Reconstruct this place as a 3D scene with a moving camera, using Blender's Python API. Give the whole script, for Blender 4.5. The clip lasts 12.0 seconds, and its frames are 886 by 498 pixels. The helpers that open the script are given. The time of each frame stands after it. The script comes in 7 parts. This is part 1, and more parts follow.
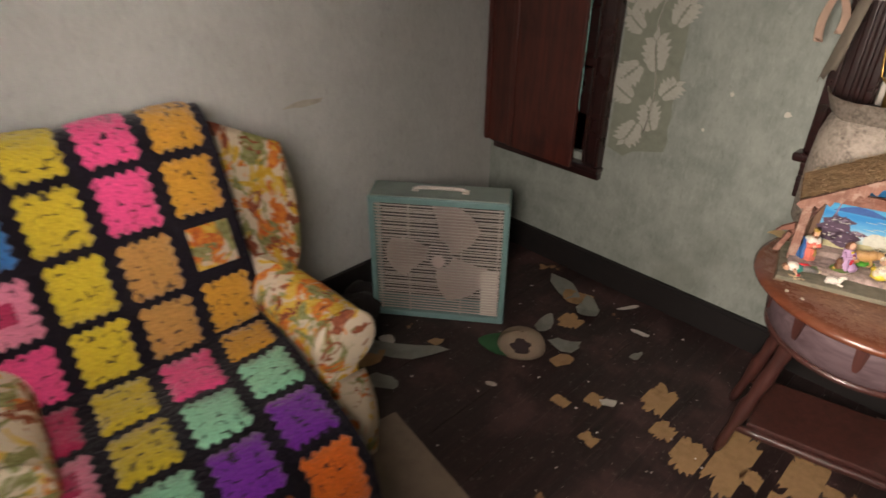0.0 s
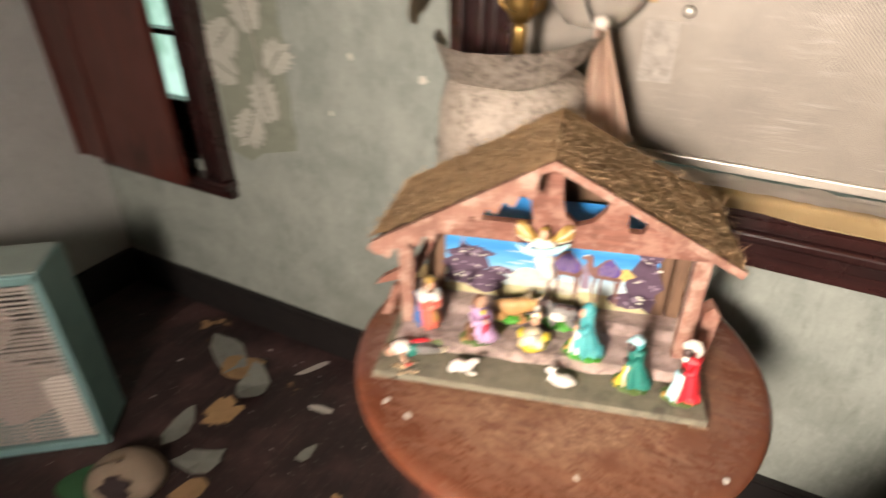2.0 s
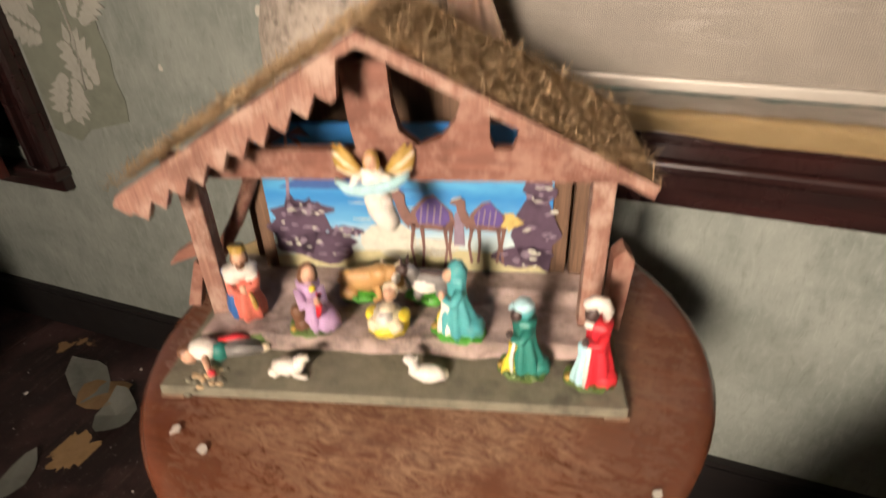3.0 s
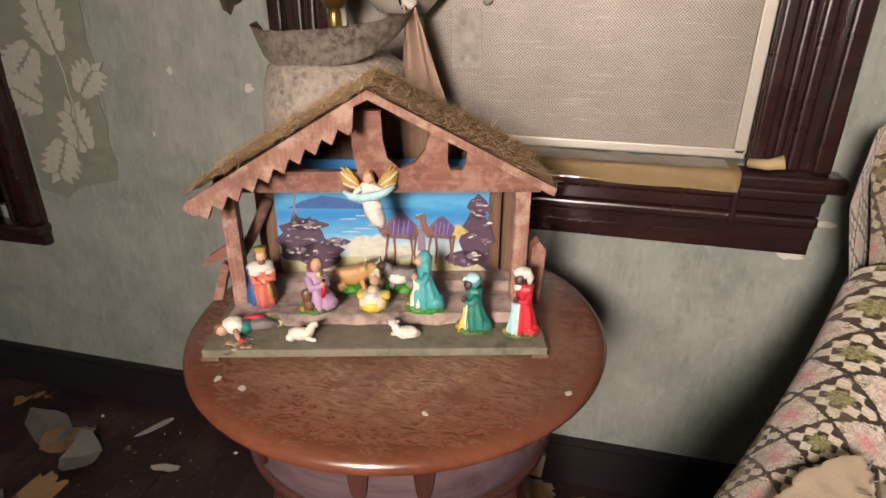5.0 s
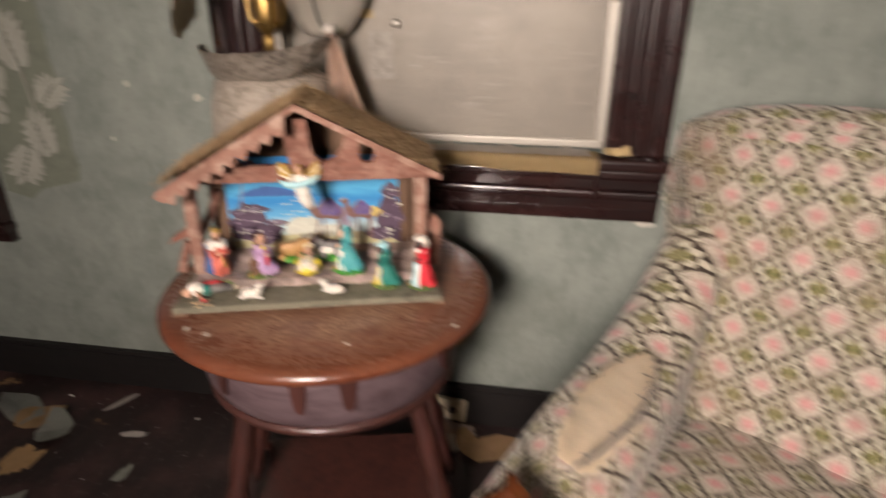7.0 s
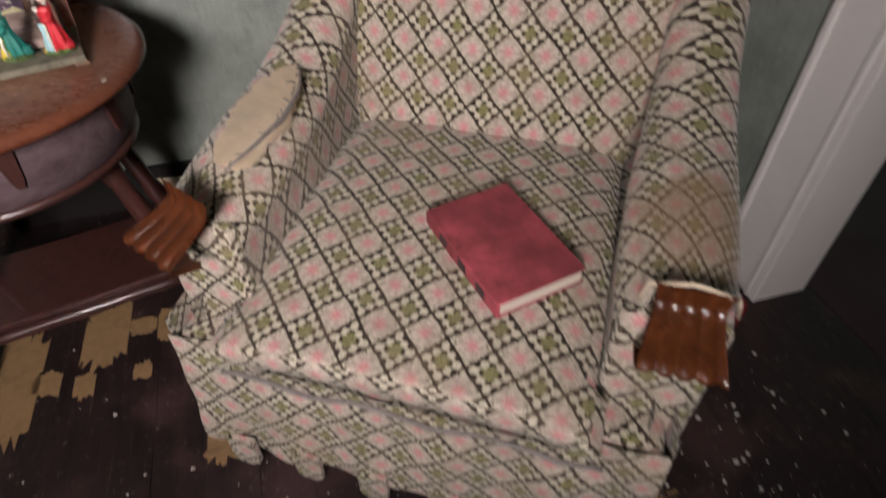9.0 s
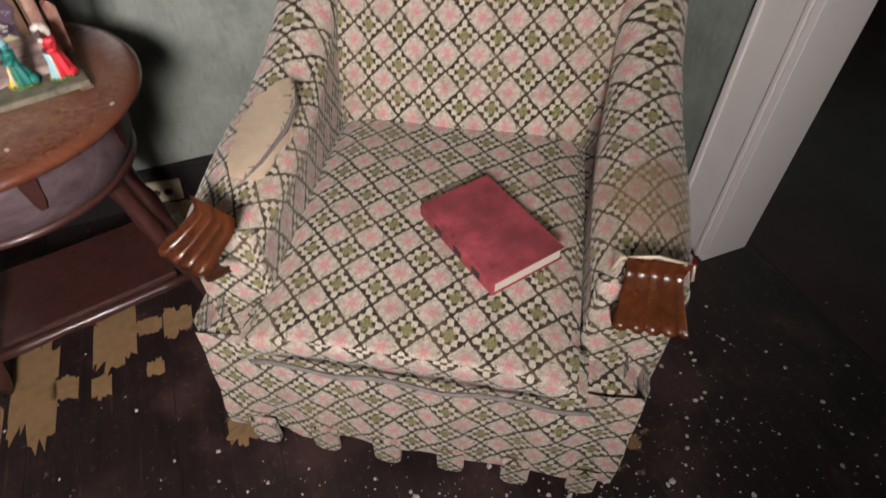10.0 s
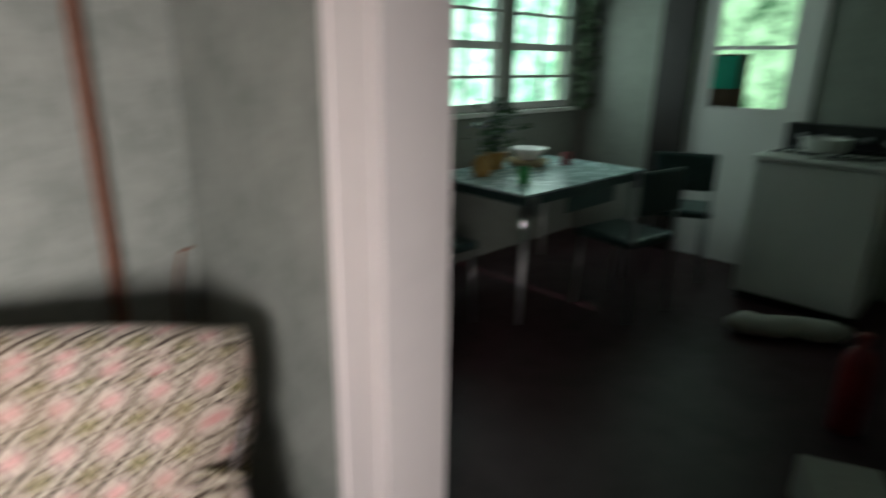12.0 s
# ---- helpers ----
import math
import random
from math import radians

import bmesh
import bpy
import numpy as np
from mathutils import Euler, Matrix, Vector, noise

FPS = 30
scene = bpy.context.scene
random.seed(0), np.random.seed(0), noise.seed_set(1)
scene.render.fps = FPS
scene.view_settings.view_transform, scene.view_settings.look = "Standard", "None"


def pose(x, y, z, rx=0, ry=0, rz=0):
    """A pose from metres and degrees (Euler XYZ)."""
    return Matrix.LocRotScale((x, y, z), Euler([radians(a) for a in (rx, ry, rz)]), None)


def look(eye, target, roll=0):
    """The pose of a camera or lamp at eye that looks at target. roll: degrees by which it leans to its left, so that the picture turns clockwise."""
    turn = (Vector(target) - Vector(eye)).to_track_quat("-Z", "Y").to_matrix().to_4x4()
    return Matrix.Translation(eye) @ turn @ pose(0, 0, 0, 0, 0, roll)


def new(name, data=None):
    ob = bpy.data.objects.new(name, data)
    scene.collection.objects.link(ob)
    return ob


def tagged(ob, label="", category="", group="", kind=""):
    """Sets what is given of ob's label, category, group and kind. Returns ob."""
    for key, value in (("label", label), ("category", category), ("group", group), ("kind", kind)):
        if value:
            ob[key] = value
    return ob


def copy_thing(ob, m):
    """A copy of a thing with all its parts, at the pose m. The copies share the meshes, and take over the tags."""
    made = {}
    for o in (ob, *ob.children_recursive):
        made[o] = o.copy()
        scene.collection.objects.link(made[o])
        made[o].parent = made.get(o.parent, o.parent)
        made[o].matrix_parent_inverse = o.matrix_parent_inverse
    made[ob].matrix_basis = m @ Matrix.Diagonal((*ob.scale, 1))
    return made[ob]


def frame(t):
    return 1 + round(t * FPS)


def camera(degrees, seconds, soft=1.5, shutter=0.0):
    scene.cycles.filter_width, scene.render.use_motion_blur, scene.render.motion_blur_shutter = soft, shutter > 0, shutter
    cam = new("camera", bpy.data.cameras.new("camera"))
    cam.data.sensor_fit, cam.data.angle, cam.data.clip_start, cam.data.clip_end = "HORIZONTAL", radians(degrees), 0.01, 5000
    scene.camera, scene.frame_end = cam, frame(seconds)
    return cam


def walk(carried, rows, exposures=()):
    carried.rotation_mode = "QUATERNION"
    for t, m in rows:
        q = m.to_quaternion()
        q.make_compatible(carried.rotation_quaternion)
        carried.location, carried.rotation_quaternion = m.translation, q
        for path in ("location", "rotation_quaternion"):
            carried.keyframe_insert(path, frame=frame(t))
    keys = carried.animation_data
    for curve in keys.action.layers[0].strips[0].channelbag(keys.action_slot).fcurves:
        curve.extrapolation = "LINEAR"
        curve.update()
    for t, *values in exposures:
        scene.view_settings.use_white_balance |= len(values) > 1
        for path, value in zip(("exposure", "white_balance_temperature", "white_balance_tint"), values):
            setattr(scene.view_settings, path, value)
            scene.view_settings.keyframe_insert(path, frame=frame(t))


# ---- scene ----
cam = camera(74.1, 12.0, shutter=0.8)
PATH = [
    (0, (1.791, -2.067, 1.459), (0.555, -0.861, 0.451), 0.4),
    (0.5, (1.791, -1.827, 1.398), (0.581, -0.605, 0.377), 0.7),
    (1, (1.862, -1.519, 1.341), (0.705, -0.251, 0.315), 0.2),
    (1.5, (1.888, -1.298, 1.289), (0.874, 0.083, 0.257), 0.2),
    (2, (1.864, -1.075, 1.242), (1.063, 0.423, 0.187), -0.3),
    (2.5, (1.886, -0.915, 1.159), (1.215, 0.644, 0.101), -1.0),
    (3, (1.906, -0.858, 1.068), (1.267, 0.707, 0.0), -2.2),
    (3.2, (1.901, -0.903, 1.036), (1.287, 0.732, 0.061), -0.2),
    (4.8, (1.944, -1.115, 1.081), (1.49, 0.649, 0.254), 0.4),
    (5, (1.939, -1.123, 1.086), (1.503, 0.651, 0.272), 0.4),
    (5.5, (1.926, -1.161, 1.093), (1.522, 0.63, 0.301), 0.5),
    (6, (1.917, -1.191, 1.116), (1.531, 0.605, 0.324), 0.5),
    (6.5, (1.933, -1.244, 1.142), (1.553, 0.553, 0.351), 0.5),
    (7, (2.057, -1.342, 1.15), (1.778, 0.457, 0.322), 0.3),
    (7.5, (2.202, -1.37, 1.145), (2.264, 0.381, 0.181), 0.7),
    (7.7, (2.265, -1.364, 1.125), (2.422, 0.349, 0.103), 0.3),
    (9.3, (2.241, -1.557, 1.107), (2.648, -0.244, -0.346), -0.4),
    (9.5, (2.194, -1.568, 1.139), (2.63, -0.284, -0.331), -0.3),
    (10, (2.17, -1.569, 1.215), (2.662, -0.296, -0.248), -0.4),
    (10.5, (2.211, -1.533, 1.282), (2.751, -0.175, -0.084), -1.2),
    (11, (2.295, -1.489, 1.348), (2.983, 0.014, 0.222), 0.9),
    (11.3, (2.434, -1.491, 1.382), (3.223, 0.094, 0.453), -0.3),
    (11.5, (2.482, -1.518, 1.372), (3.41, 0.074, 0.595), 0.5),
    (11.7, (2.548, -1.524, 1.424), (3.607, 0.004, 0.686), 2.3),
    (11.8, (2.602, -1.545, 1.388), (3.74, -0.036, 0.733), 0.5),
    (11.9, (2.643, -1.526, 1.368), (3.881, -0.08, 0.757), 0.2),
    (12, (2.682, -1.508, 1.396), (4.017, -0.15, 0.786), 0.9),
]
walk(cam, [(t, look(eye, target, roll)) for t, eye, target, roll in PATH],
     exposures=((0.0, -0.22, 6600, 10), (1.0, -0.15, 6600, 10), (1.5, 0.05, 6600, 10), (2.0, 0.5, 6700, 10), (3.0, -0.02, 7100, 11), (5.0, -0.25, 6600, 12), (6.5, -0.35, 6600, 12), (7.5, -0.35, 6300, 11), (9.3, -0.75, 5900, 11), (10.0, -0.5, 5900, 10), (10.5, -0.4, 5800, 9), (11.2, -0.2, 5700, 8), (11.5, -0.1, 5700, 8), (12.0, 0.08, 5900, 13)))

# ---- world and light ----
world = bpy.data.worlds.new("sky")
scene.world = world
world.use_nodes = True
wn = world.node_tree
sky = wn.nodes.new("ShaderNodeTexSky")
sky.sky_type, sky.sun_disc = "NISHITA", False
sky.sun_elevation, sky.sun_rotation = radians(48), radians(270)
wn.links.new(sky.outputs[0], wn.nodes["Background"].inputs[0])
wn.nodes["Background"].inputs[1].default_value = 0.1

sun = new("sun", bpy.data.lights.new("sun", "SUN"))
sun.data.energy, sun.data.angle, sun.data.color = 3.0, radians(0.5), (1.0, 0.95, 0.86)
sun.matrix_world = pose(-4, 0, 6, 42, 0, -90)


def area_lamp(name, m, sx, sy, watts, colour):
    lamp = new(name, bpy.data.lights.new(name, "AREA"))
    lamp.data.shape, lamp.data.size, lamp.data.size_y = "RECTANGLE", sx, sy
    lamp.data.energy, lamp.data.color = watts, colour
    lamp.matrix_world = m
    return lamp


# two added lamps stand in for the walker's torch; kitchen's windows get daylight
south = area_lamp("torch_stand_in", pose(1.76, -2.27, 1.40, 72, 0, -8), 0.34, 0.4, 29.0, (1.0, 0.85, 0.755))
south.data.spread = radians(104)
# extra fill aimed west, to brighten the wing chair and west wall
slant = area_lamp("west_fill_lamp", pose(1.74, -2.26, 1.50, 72, 0, 68), 0.34, 0.4, 8.5, (1.0, 0.87, 0.80))
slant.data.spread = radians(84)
area_lamp("window_daylight_kitchen", pose(6.15, 1.27, 1.55, -90, 0, 0), 1.3, 0.9, 6.0, (0.82, 1.0, 0.88))
area_lamp("door_daylight_kitchen", pose(7.02, 0.15, 1.45, 0, 90, 0), 0.5, 0.45, 1.0, (0.78, 1.0, 0.84))


# ---- materials ----
def material(name, colour, rough=0.7, metal=0.0, spec=0.5):
    """A node material: returns it with its tree, shader and coordinates."""
    m = bpy.data.materials.new(name)
    m.use_nodes = True
    t = m.node_tree
    b = t.nodes["Principled BSDF"]
    b.inputs["Base Color"].default_value = (*colour, 1)
    b.inputs["Roughness"].default_value = rough
    b.inputs["Metallic"].default_value = metal
    b.inputs["Specular IOR Level"].default_value = spec
    return m, t, b


def N(t, kind, **values):
    n = t.nodes.new(kind)
    for k, v in values.items():
        n.inputs[k.replace("_", " ")].default_value = v
    return n


def coords(t, which="Object"):
    return t.nodes.new("ShaderNodeTexCoord").outputs[which]


def noise_tex(t, vec, scale, detail=4.0, rough=0.6, distortion=0.0):
    n = N(t, "ShaderNodeTexNoise", Scale=scale, Detail=detail, Roughness=rough, Distortion=distortion)
    t.links.new(vec, n.inputs["Vector"])
    return n.outputs["Fac"]


def stretched(t, vec, sx, sy, sz):
    n = N(t, "ShaderNodeMapping", Scale=(sx, sy, sz))
    t.links.new(vec, n.inputs["Vector"])
    return n.outputs[0]


def ramp(t, fac, stops):
    n = t.nodes.new("ShaderNodeValToRGB")
    e = n.color_ramp.elements
    while len(e) < len(stops):
        e.new(0.5)
    for el, (p, c) in zip(e, stops):
        el.position, el.color = p, (*c, 1) if len(c) == 3 else c
    t.links.new(fac, n.inputs[0])
    return n.outputs[0]


def step(t, fac, a, b):
    n = N(t, "ShaderNodeMapRange", From_Min=a, From_Max=b)
    t.links.new(fac, n.inputs["Value"])
    return n.outputs[0]


def mix(t, fac, a, b, how="MIX"):
    n = t.nodes.new("ShaderNodeMix")
    n.data_type, n.blend_type = "RGBA", how
    for sock, v in ((0, fac), (6, a), (7, b)):
        if isinstance(v, bpy.types.NodeSocket):
            t.links.new(v, n.inputs[sock])
        else:
            n.inputs[sock].default_value = v if sock == 0 else (*v, 1)
    return n.outputs[2]


def maths(t, op, a, b=0.0, c=0.0):
    n = t.nodes.new("ShaderNodeMath")
    n.operation = op
    for sock, v in enumerate((a, b, c)):
        if isinstance(v, bpy.types.NodeSocket):
            t.links.new(v, n.inputs[sock])
        else:
            n.inputs[sock].default_value = v
    return n.outputs[0]


def bump(t, b, height, strength, distance=0.002):
    n = N(t, "ShaderNodeBump", Strength=strength, Distance=distance)
    t.links.new(height, n.inputs["Height"])
    t.links.new(n.outputs[0], b.inputs["Normal"])


def plain(name, colour, rough=0.6, metal=0.0, vary=0.25, scale=30.0, bumpy=0.15, dark=0.55):
    """A painted, moulded or metal surface with mottling and grime at two scales."""
    m, t, b = material(name, colour, rough, metal)
    v = coords(t)
    n1, n2 = noise_tex(t, v, scale), noise_tex(t, v, scale * 0.18, 5.0)
    f = maths(t, "MULTIPLY", step(t, n1, 0.35, 0.75), step(t, n2, 0.3, 0.7))
    col = mix(t, maths(t, "MULTIPLY", f, vary * 2), colour, tuple(c * dark for c in colour))
    t.links.new(col, b.inputs["Base Color"])
    r = N(t, "ShaderNodeMapRange", To_Min=max(0.05, rough - 0.12), To_Max=min(1, rough + 0.15))
    t.links.new(n1, r.inputs["Value"])
    t.links.new(r.outputs[0], b.inputs["Roughness"])
    if bumpy:
        bump(t, b, n1, bumpy)
    return m


def wood(name, light, darkc, rough=0.4, along="x", scale=1.0, wear=None, coat=0.0):
    """Grained wood, with the grain along one axis and optional worn patches."""
    m, t, b = material(name, light, rough)
    v = coords(t)
    k = {"x": (2, 28, 28), "y": (28, 2, 28), "z": (28, 28, 2)}[along]
    g = noise_tex(t, stretched(t, v, *(scale * a for a in k)), 2.0, 6.0, 0.65, 0.6)
    blot = noise_tex(t, v, 5.0 * scale, 4.0)
    col = mix(t, step(t, g, 0.3, 0.72), darkc, light)
    col = mix(t, maths(t, "MULTIPLY", step(t, blot, 0.5, 0.75), 0.6), col, tuple(c * 0.5 for c in darkc))
    if wear:
        w = noise_tex(t, v, 9.0 * scale, 8.0, 0.72)
        col = mix(t, maths(t, "MULTIPLY", step(t, w, 0.47, 0.62), 0.75), col, wear)
    t.links.new(col, b.inputs["Base Color"])
    b.inputs["Coat Weight"].default_value = coat
    r = N(t, "ShaderNodeMapRange", To_Min=max(0.08, rough - 0.15), To_Max=min(1, rough + 0.25))
    t.links.new(blot, r.inputs["Value"])
    t.links.new(r.outputs[0], b.inputs["Roughness"])
    bump(t, b, g, 0.25, 0.001)
    return m


def worn_top(name):
    """A table top's red-brown varnish, rubbed pale in the middle, with streaks, scratches and dust."""
    m, t, b = material(name, (0.15, 0.05, 0.025), 0.35)
    v = coords(t)
    grain = noise_tex(t, stretched(t, v, 3, 40, 10), 2.2, 6.0, 0.65, 0.6)
    col = mix(t, step(t, grain, 0.3, 0.7), (0.10, 0.030, 0.016), (0.15, 0.046, 0.022))
    cloud = noise_tex(t, v, 9.0, 7.0, 0.7)
    scuff = noise_tex(t, stretched(t, v, 16, 44, 10), 1.8, 9.0, 0.82, 2.2)
    sep = t.nodes.new("ShaderNodeSeparateXYZ")
    t.links.new(v, sep.inputs[0])
    far = maths(t, "SQRT", maths(t, "ADD", maths(t, "MULTIPLY", sep.outputs[0], sep.outputs[0]), maths(t, "MULTIPLY", sep.outputs[1], sep.outputs[1])))
    rubbed = maths(t, "MULTIPLY", step(t, maths(t, "ADD", far, maths(t, "MULTIPLY", maths(t, "SUBTRACT", cloud, 0.5), 0.30)), 0.31, 0.20), maths(t, "ADD", 0.10, maths(t, "MULTIPLY", maths(t, "MULTIPLY", step(t, scuff, 0.42, 0.60), step(t, cloud, 0.40, 0.56)), 0.85)))
    col = mix(t, maths(t, "MULTIPLY", rubbed, 0.9), col, (0.46, 0.30, 0.19))
    bloom = noise_tex(t, v, 4.5, 5.0, 0.6)
    col = mix(t, maths(t, "MULTIPLY", step(t, bloom, 0.54, 0.70), 0.35), col, (0.22, 0.16, 0.16))
    dark = noise_tex(t, v, 30.0, 8.0, 0.8)
    col = mix(t, maths(t, "MULTIPLY", step(t, dark, 0.63, 0.70), 0.5), col, (0.045, 0.018, 0.012))
    t.links.new(col, b.inputs["Base Color"])
    r = N(t, "ShaderNodeMapRange", To_Min=0.24, To_Max=0.62)
    t.links.new(rubbed, r.inputs["Value"])
    t.links.new(r.outputs[0], b.inputs["Roughness"])
    bump(t, b, scuff, 0.12, 0.001)
    return m


def plaster(name, base, tint, stain):
    """Old wallpaper and plaster: brushed horizontal weave, blotches and stains."""
    m, t, b = material(name, base, 0.75, spec=0.3)
    v = coords(t)
    fine = noise_tex(t, stretched(t, v, 40, 40, 160), 3.0, 4.0, 0.7)
    blot = noise_tex(t, v, 7.0, 8.0, 0.68)
    big = noise_tex(t, v, 1.6, 5.0, 0.6)
    col = mix(t, step(t, blot, 0.36, 0.64), base, tint)
    col = mix(t, maths(t, "MULTIPLY", step(t, fine, 0.4, 0.66), 0.5), col, tuple(min(1, c * 1.35) for c in base))
    brush = noise_tex(t, stretched(t, v, 30, 30, 9), 2.4, 7.0, 0.75, 1.0)
    col = mix(t, maths(t, "MULTIPLY", step(t, brush, 0.52, 0.68), 0.4), col, tuple(min(1, c * 1.25) for c in tint))
    col = mix(t, maths(t, "MULTIPLY", step(t, brush, 0.46, 0.32), 0.4), col, tuple(c * 0.72 for c in stain))
    col = mix(t, maths(t, "MULTIPLY", step(t, big, 0.56, 0.74), 0.55), col, stain)
    spots = noise_tex(t, v, 22.0, 9.0, 0.75)
    col = mix(t, maths(t, "MULTIPLY", step(t, spots, 0.66, 0.72), 0.45), col, tuple(min(1, c * 1.5) for c in tint))
    t.links.new(col, b.inputs["Base Color"])
    bump(t, b, fine, 0.2, 0.0015)
    return m


def boards(name, light, darkc, bare):
    """Dark painted floor boards, scuffed, with bare tan patches and pale dust."""
    m, t, b = material(name, light, 0.55)
    v = coords(t)
    info = t.nodes.new("ShaderNodeObjectInfo")
    off = t.nodes.new("ShaderNodeVectorMath")
    t.links.new(t.nodes.new("ShaderNodeNewGeometry").outputs["Position"], off.inputs[0])
    w = off.outputs[0]
    g = noise_tex(t, stretched(t, w, 30, 2.0, 30), 2.0, 6.0, 0.6, 0.5)
    blot = noise_tex(t, w, 4.0, 7.0, 0.65)
    col = mix(t, step(t, g, 0.3, 0.75), darkc, light)
    col = mix(t, maths(t, "MULTIPLY", info.outputs["Random"], 0.35), col, tuple(c * 0.55 for c in darkc))
    col = mix(t, maths(t, "MULTIPLY", step(t, blot, 0.5, 0.64), 0.7), col, tuple(c * 2.2 for c in light))
    patch = noise_tex(t, w, 3.1, 6.0, 0.62)
    col = mix(t, maths(t, "MULTIPLY", step(t, patch, 0.68, 0.695), 0.8), col, bare)
    dust = noise_tex(t, w, 60.0, 8.0, 0.8)
    col = mix(t, maths(t, "MULTIPLY", step(t, dust, 0.59, 0.67), 0.5), col, (0.34, 0.31, 0.28))
    rubs = noise_tex(t, stretched(t, w, 70, 3.0, 30), 1.4, 7.0, 0.75, 0.3)
    col = mix(t, maths(t, "MULTIPLY", step(t, rubs, 0.60, 0.72), 0.45), col, (0.17, 0.12, 0.095))
    t.links.new(col, b.inputs["Base Color"])
    r = N(t, "ShaderNodeMapRange", To_Min=0.3, To_Max=0.75)
    t.links.new(blot, r.inputs["Value"])
    t.links.new(r.outputs[0], b.inputs["Roughness"])
    bump(t, b, g, 0.3, 0.001)
    return m


def trellis_fabric(name, size):
    """Woven slip-cover cloth: dark diamond trellis on cream with rows of pink roses and olive medallions."""
    m, t, b = material(name, (0.6, 0.55, 0.47), 0.9, spec=0.15)
    uv = coords(t, "UV")
    wob = N(t, "ShaderNodeTexNoise", Scale=26.0, Detail=2.0)
    t.links.new(uv, wob.inputs["Vector"])
    push = t.nodes.new("ShaderNodeVectorMath")
    push.operation = "MULTIPLY_ADD"
    push.inputs[1].default_value = (0.008, 0.008, 0)
    t.links.new(wob.outputs["Color"], push.inputs[0])
    t.links.new(uv, push.inputs[2])
    sep = t.nodes.new("ShaderNodeSeparateXYZ")
    t.links.new(push.outputs[0], sep.inputs[0])
    u, v = (maths(t, "MULTIPLY", sep.outputs[k], 1 / size) for k in (0, 1))
    a, c = maths(t, "ADD", u, v), maths(t, "SUBTRACT", u, v)
    fa, fc = maths(t, "FRACT", a), maths(t, "FRACT", c)
    ea = maths(t, "SUBTRACT", 0.5, maths(t, "ABSOLUTE", maths(t, "SUBTRACT", fa, 0.5)))
    ec = maths(t, "SUBTRACT", 0.5, maths(t, "ABSOLUTE", maths(t, "SUBTRACT", fc, 0.5)))
    edge = maths(t, "MINIMUM", ea, ec)
    da, dc = maths(t, "SUBTRACT", fa, 0.5), maths(t, "SUBTRACT", fc, 0.5)
    dist = maths(t, "SQRT", maths(t, "ADD", maths(t, "MULTIPLY", da, da), maths(t, "MULTIPLY", dc, dc)))
    ang = maths(t, "ARCTAN2", da, dc)
    row = maths(t, "ABSOLUTE", maths(t, "MODULO", maths(t, "SUBTRACT", maths(t, "FLOOR", a), maths(t, "FLOOR", c)), 2.0))
    speck = noise_tex(t, uv, 300.0, 4.0, 0.75)
    petals = maths(t, "MULTIPLY", maths(t, "SINE", maths(t, "MULTIPLY", ang, 8.0)), 0.035)
    dp = maths(t, "ADD", maths(t, "ADD", dist, petals), maths(t, "MULTIPLY", maths(t, "SUBTRACT", speck, 0.5), 0.30))
    rings = maths(t, "SINE", maths(t, "ADD", maths(t, "MULTIPLY", dist, 52.0), maths(t, "MULTIPLY", maths(t, "SINE", maths(t, "MULTIPLY", ang, 4.0)), 1.6)))
    ground = (0.032, 0.022, 0.016)
    cream = mix(t, step(t, speck, 0.30, 0.62), (0.34, 0.31, 0.235), (0.64, 0.595, 0.475))
    streak = maths(t, "SINE", maths(t, "ADD", maths(t, "MULTIPLY", ang, 6.0), maths(t, "MULTIPLY", speck, 26.0)))
    petal = mix(t, step(t, streak, -0.5, 0.6), (0.34, 0.285, 0.245), (0.61, 0.53, 0.45))
    rose = mix(t, step(t, dp, 0.04, 0.27), mix(t, step(t, rings, -0.4, 0.6), (0.54, 0.17, 0.19), (0.62, 0.33, 0.31)), petal)
    rose = mix(t, step(t, dp, 0.41, 0.47), rose, mix(t, step(t, speck, 0.44, 0.54), ground, cream))
    dot = maths(t, "ADD", maths(t, "COSINE", maths(t, "MULTIPLY", da, 20.3)), maths(t, "COSINE", maths(t, "MULTIPLY", dc, 20.3)))
    dot = maths(t, "ADD", dot, maths(t, "MULTIPLY", maths(t, "SUBTRACT", speck, 0.5), 1.6))
    olive = mix(t, step(t, streak, -0.4, 0.4), (0.10, 0.10, 0.035), (0.30, 0.28, 0.13))
    border = mix(t, step(t, dot, -0.35, 0.15), ground, cream)
    olive = mix(t, step(t, dp, 0.20, 0.24), olive, border)
    col = mix(t, row, rose, olive)
    corner = maths(t, "MAXIMUM", ea, ec)
    lines = step(t, maths(t, "ADD", edge, maths(t, "MULTIPLY", maths(t, "SUBTRACT", noise_tex(t, uv, 150.0, 3.0, 0.7), 0.5), 0.12)), 0.030, 0.058)
    blossom = maths(t, "MULTIPLY", step(t, edge, 0.16, 0.10), step(t, maths(t, "ABSOLUTE", maths(t, "SUBTRACT", corner, 0.13)), 0.06, 0.03))
    col = mix(t, maths(t, "MULTIPLY", blossom, 0.95), col, cream)
    col = mix(t, lines, ground, col)
    fade = noise_tex(t, uv, 5.0, 4.0)
    grime = noise_tex(t, uv, 17.0, 7.0, 0.72)
    col = mix(t, maths(t, "MULTIPLY", step(t, grime, 0.46, 0.66), 0.42), col, (0.20, 0.155, 0.11))
    col = mix(t, maths(t, "MULTIPLY", step(t, fade, 0.5, 0.72), 0.4), col, (0.34, 0.26, 0.17))
    local = coords(t)
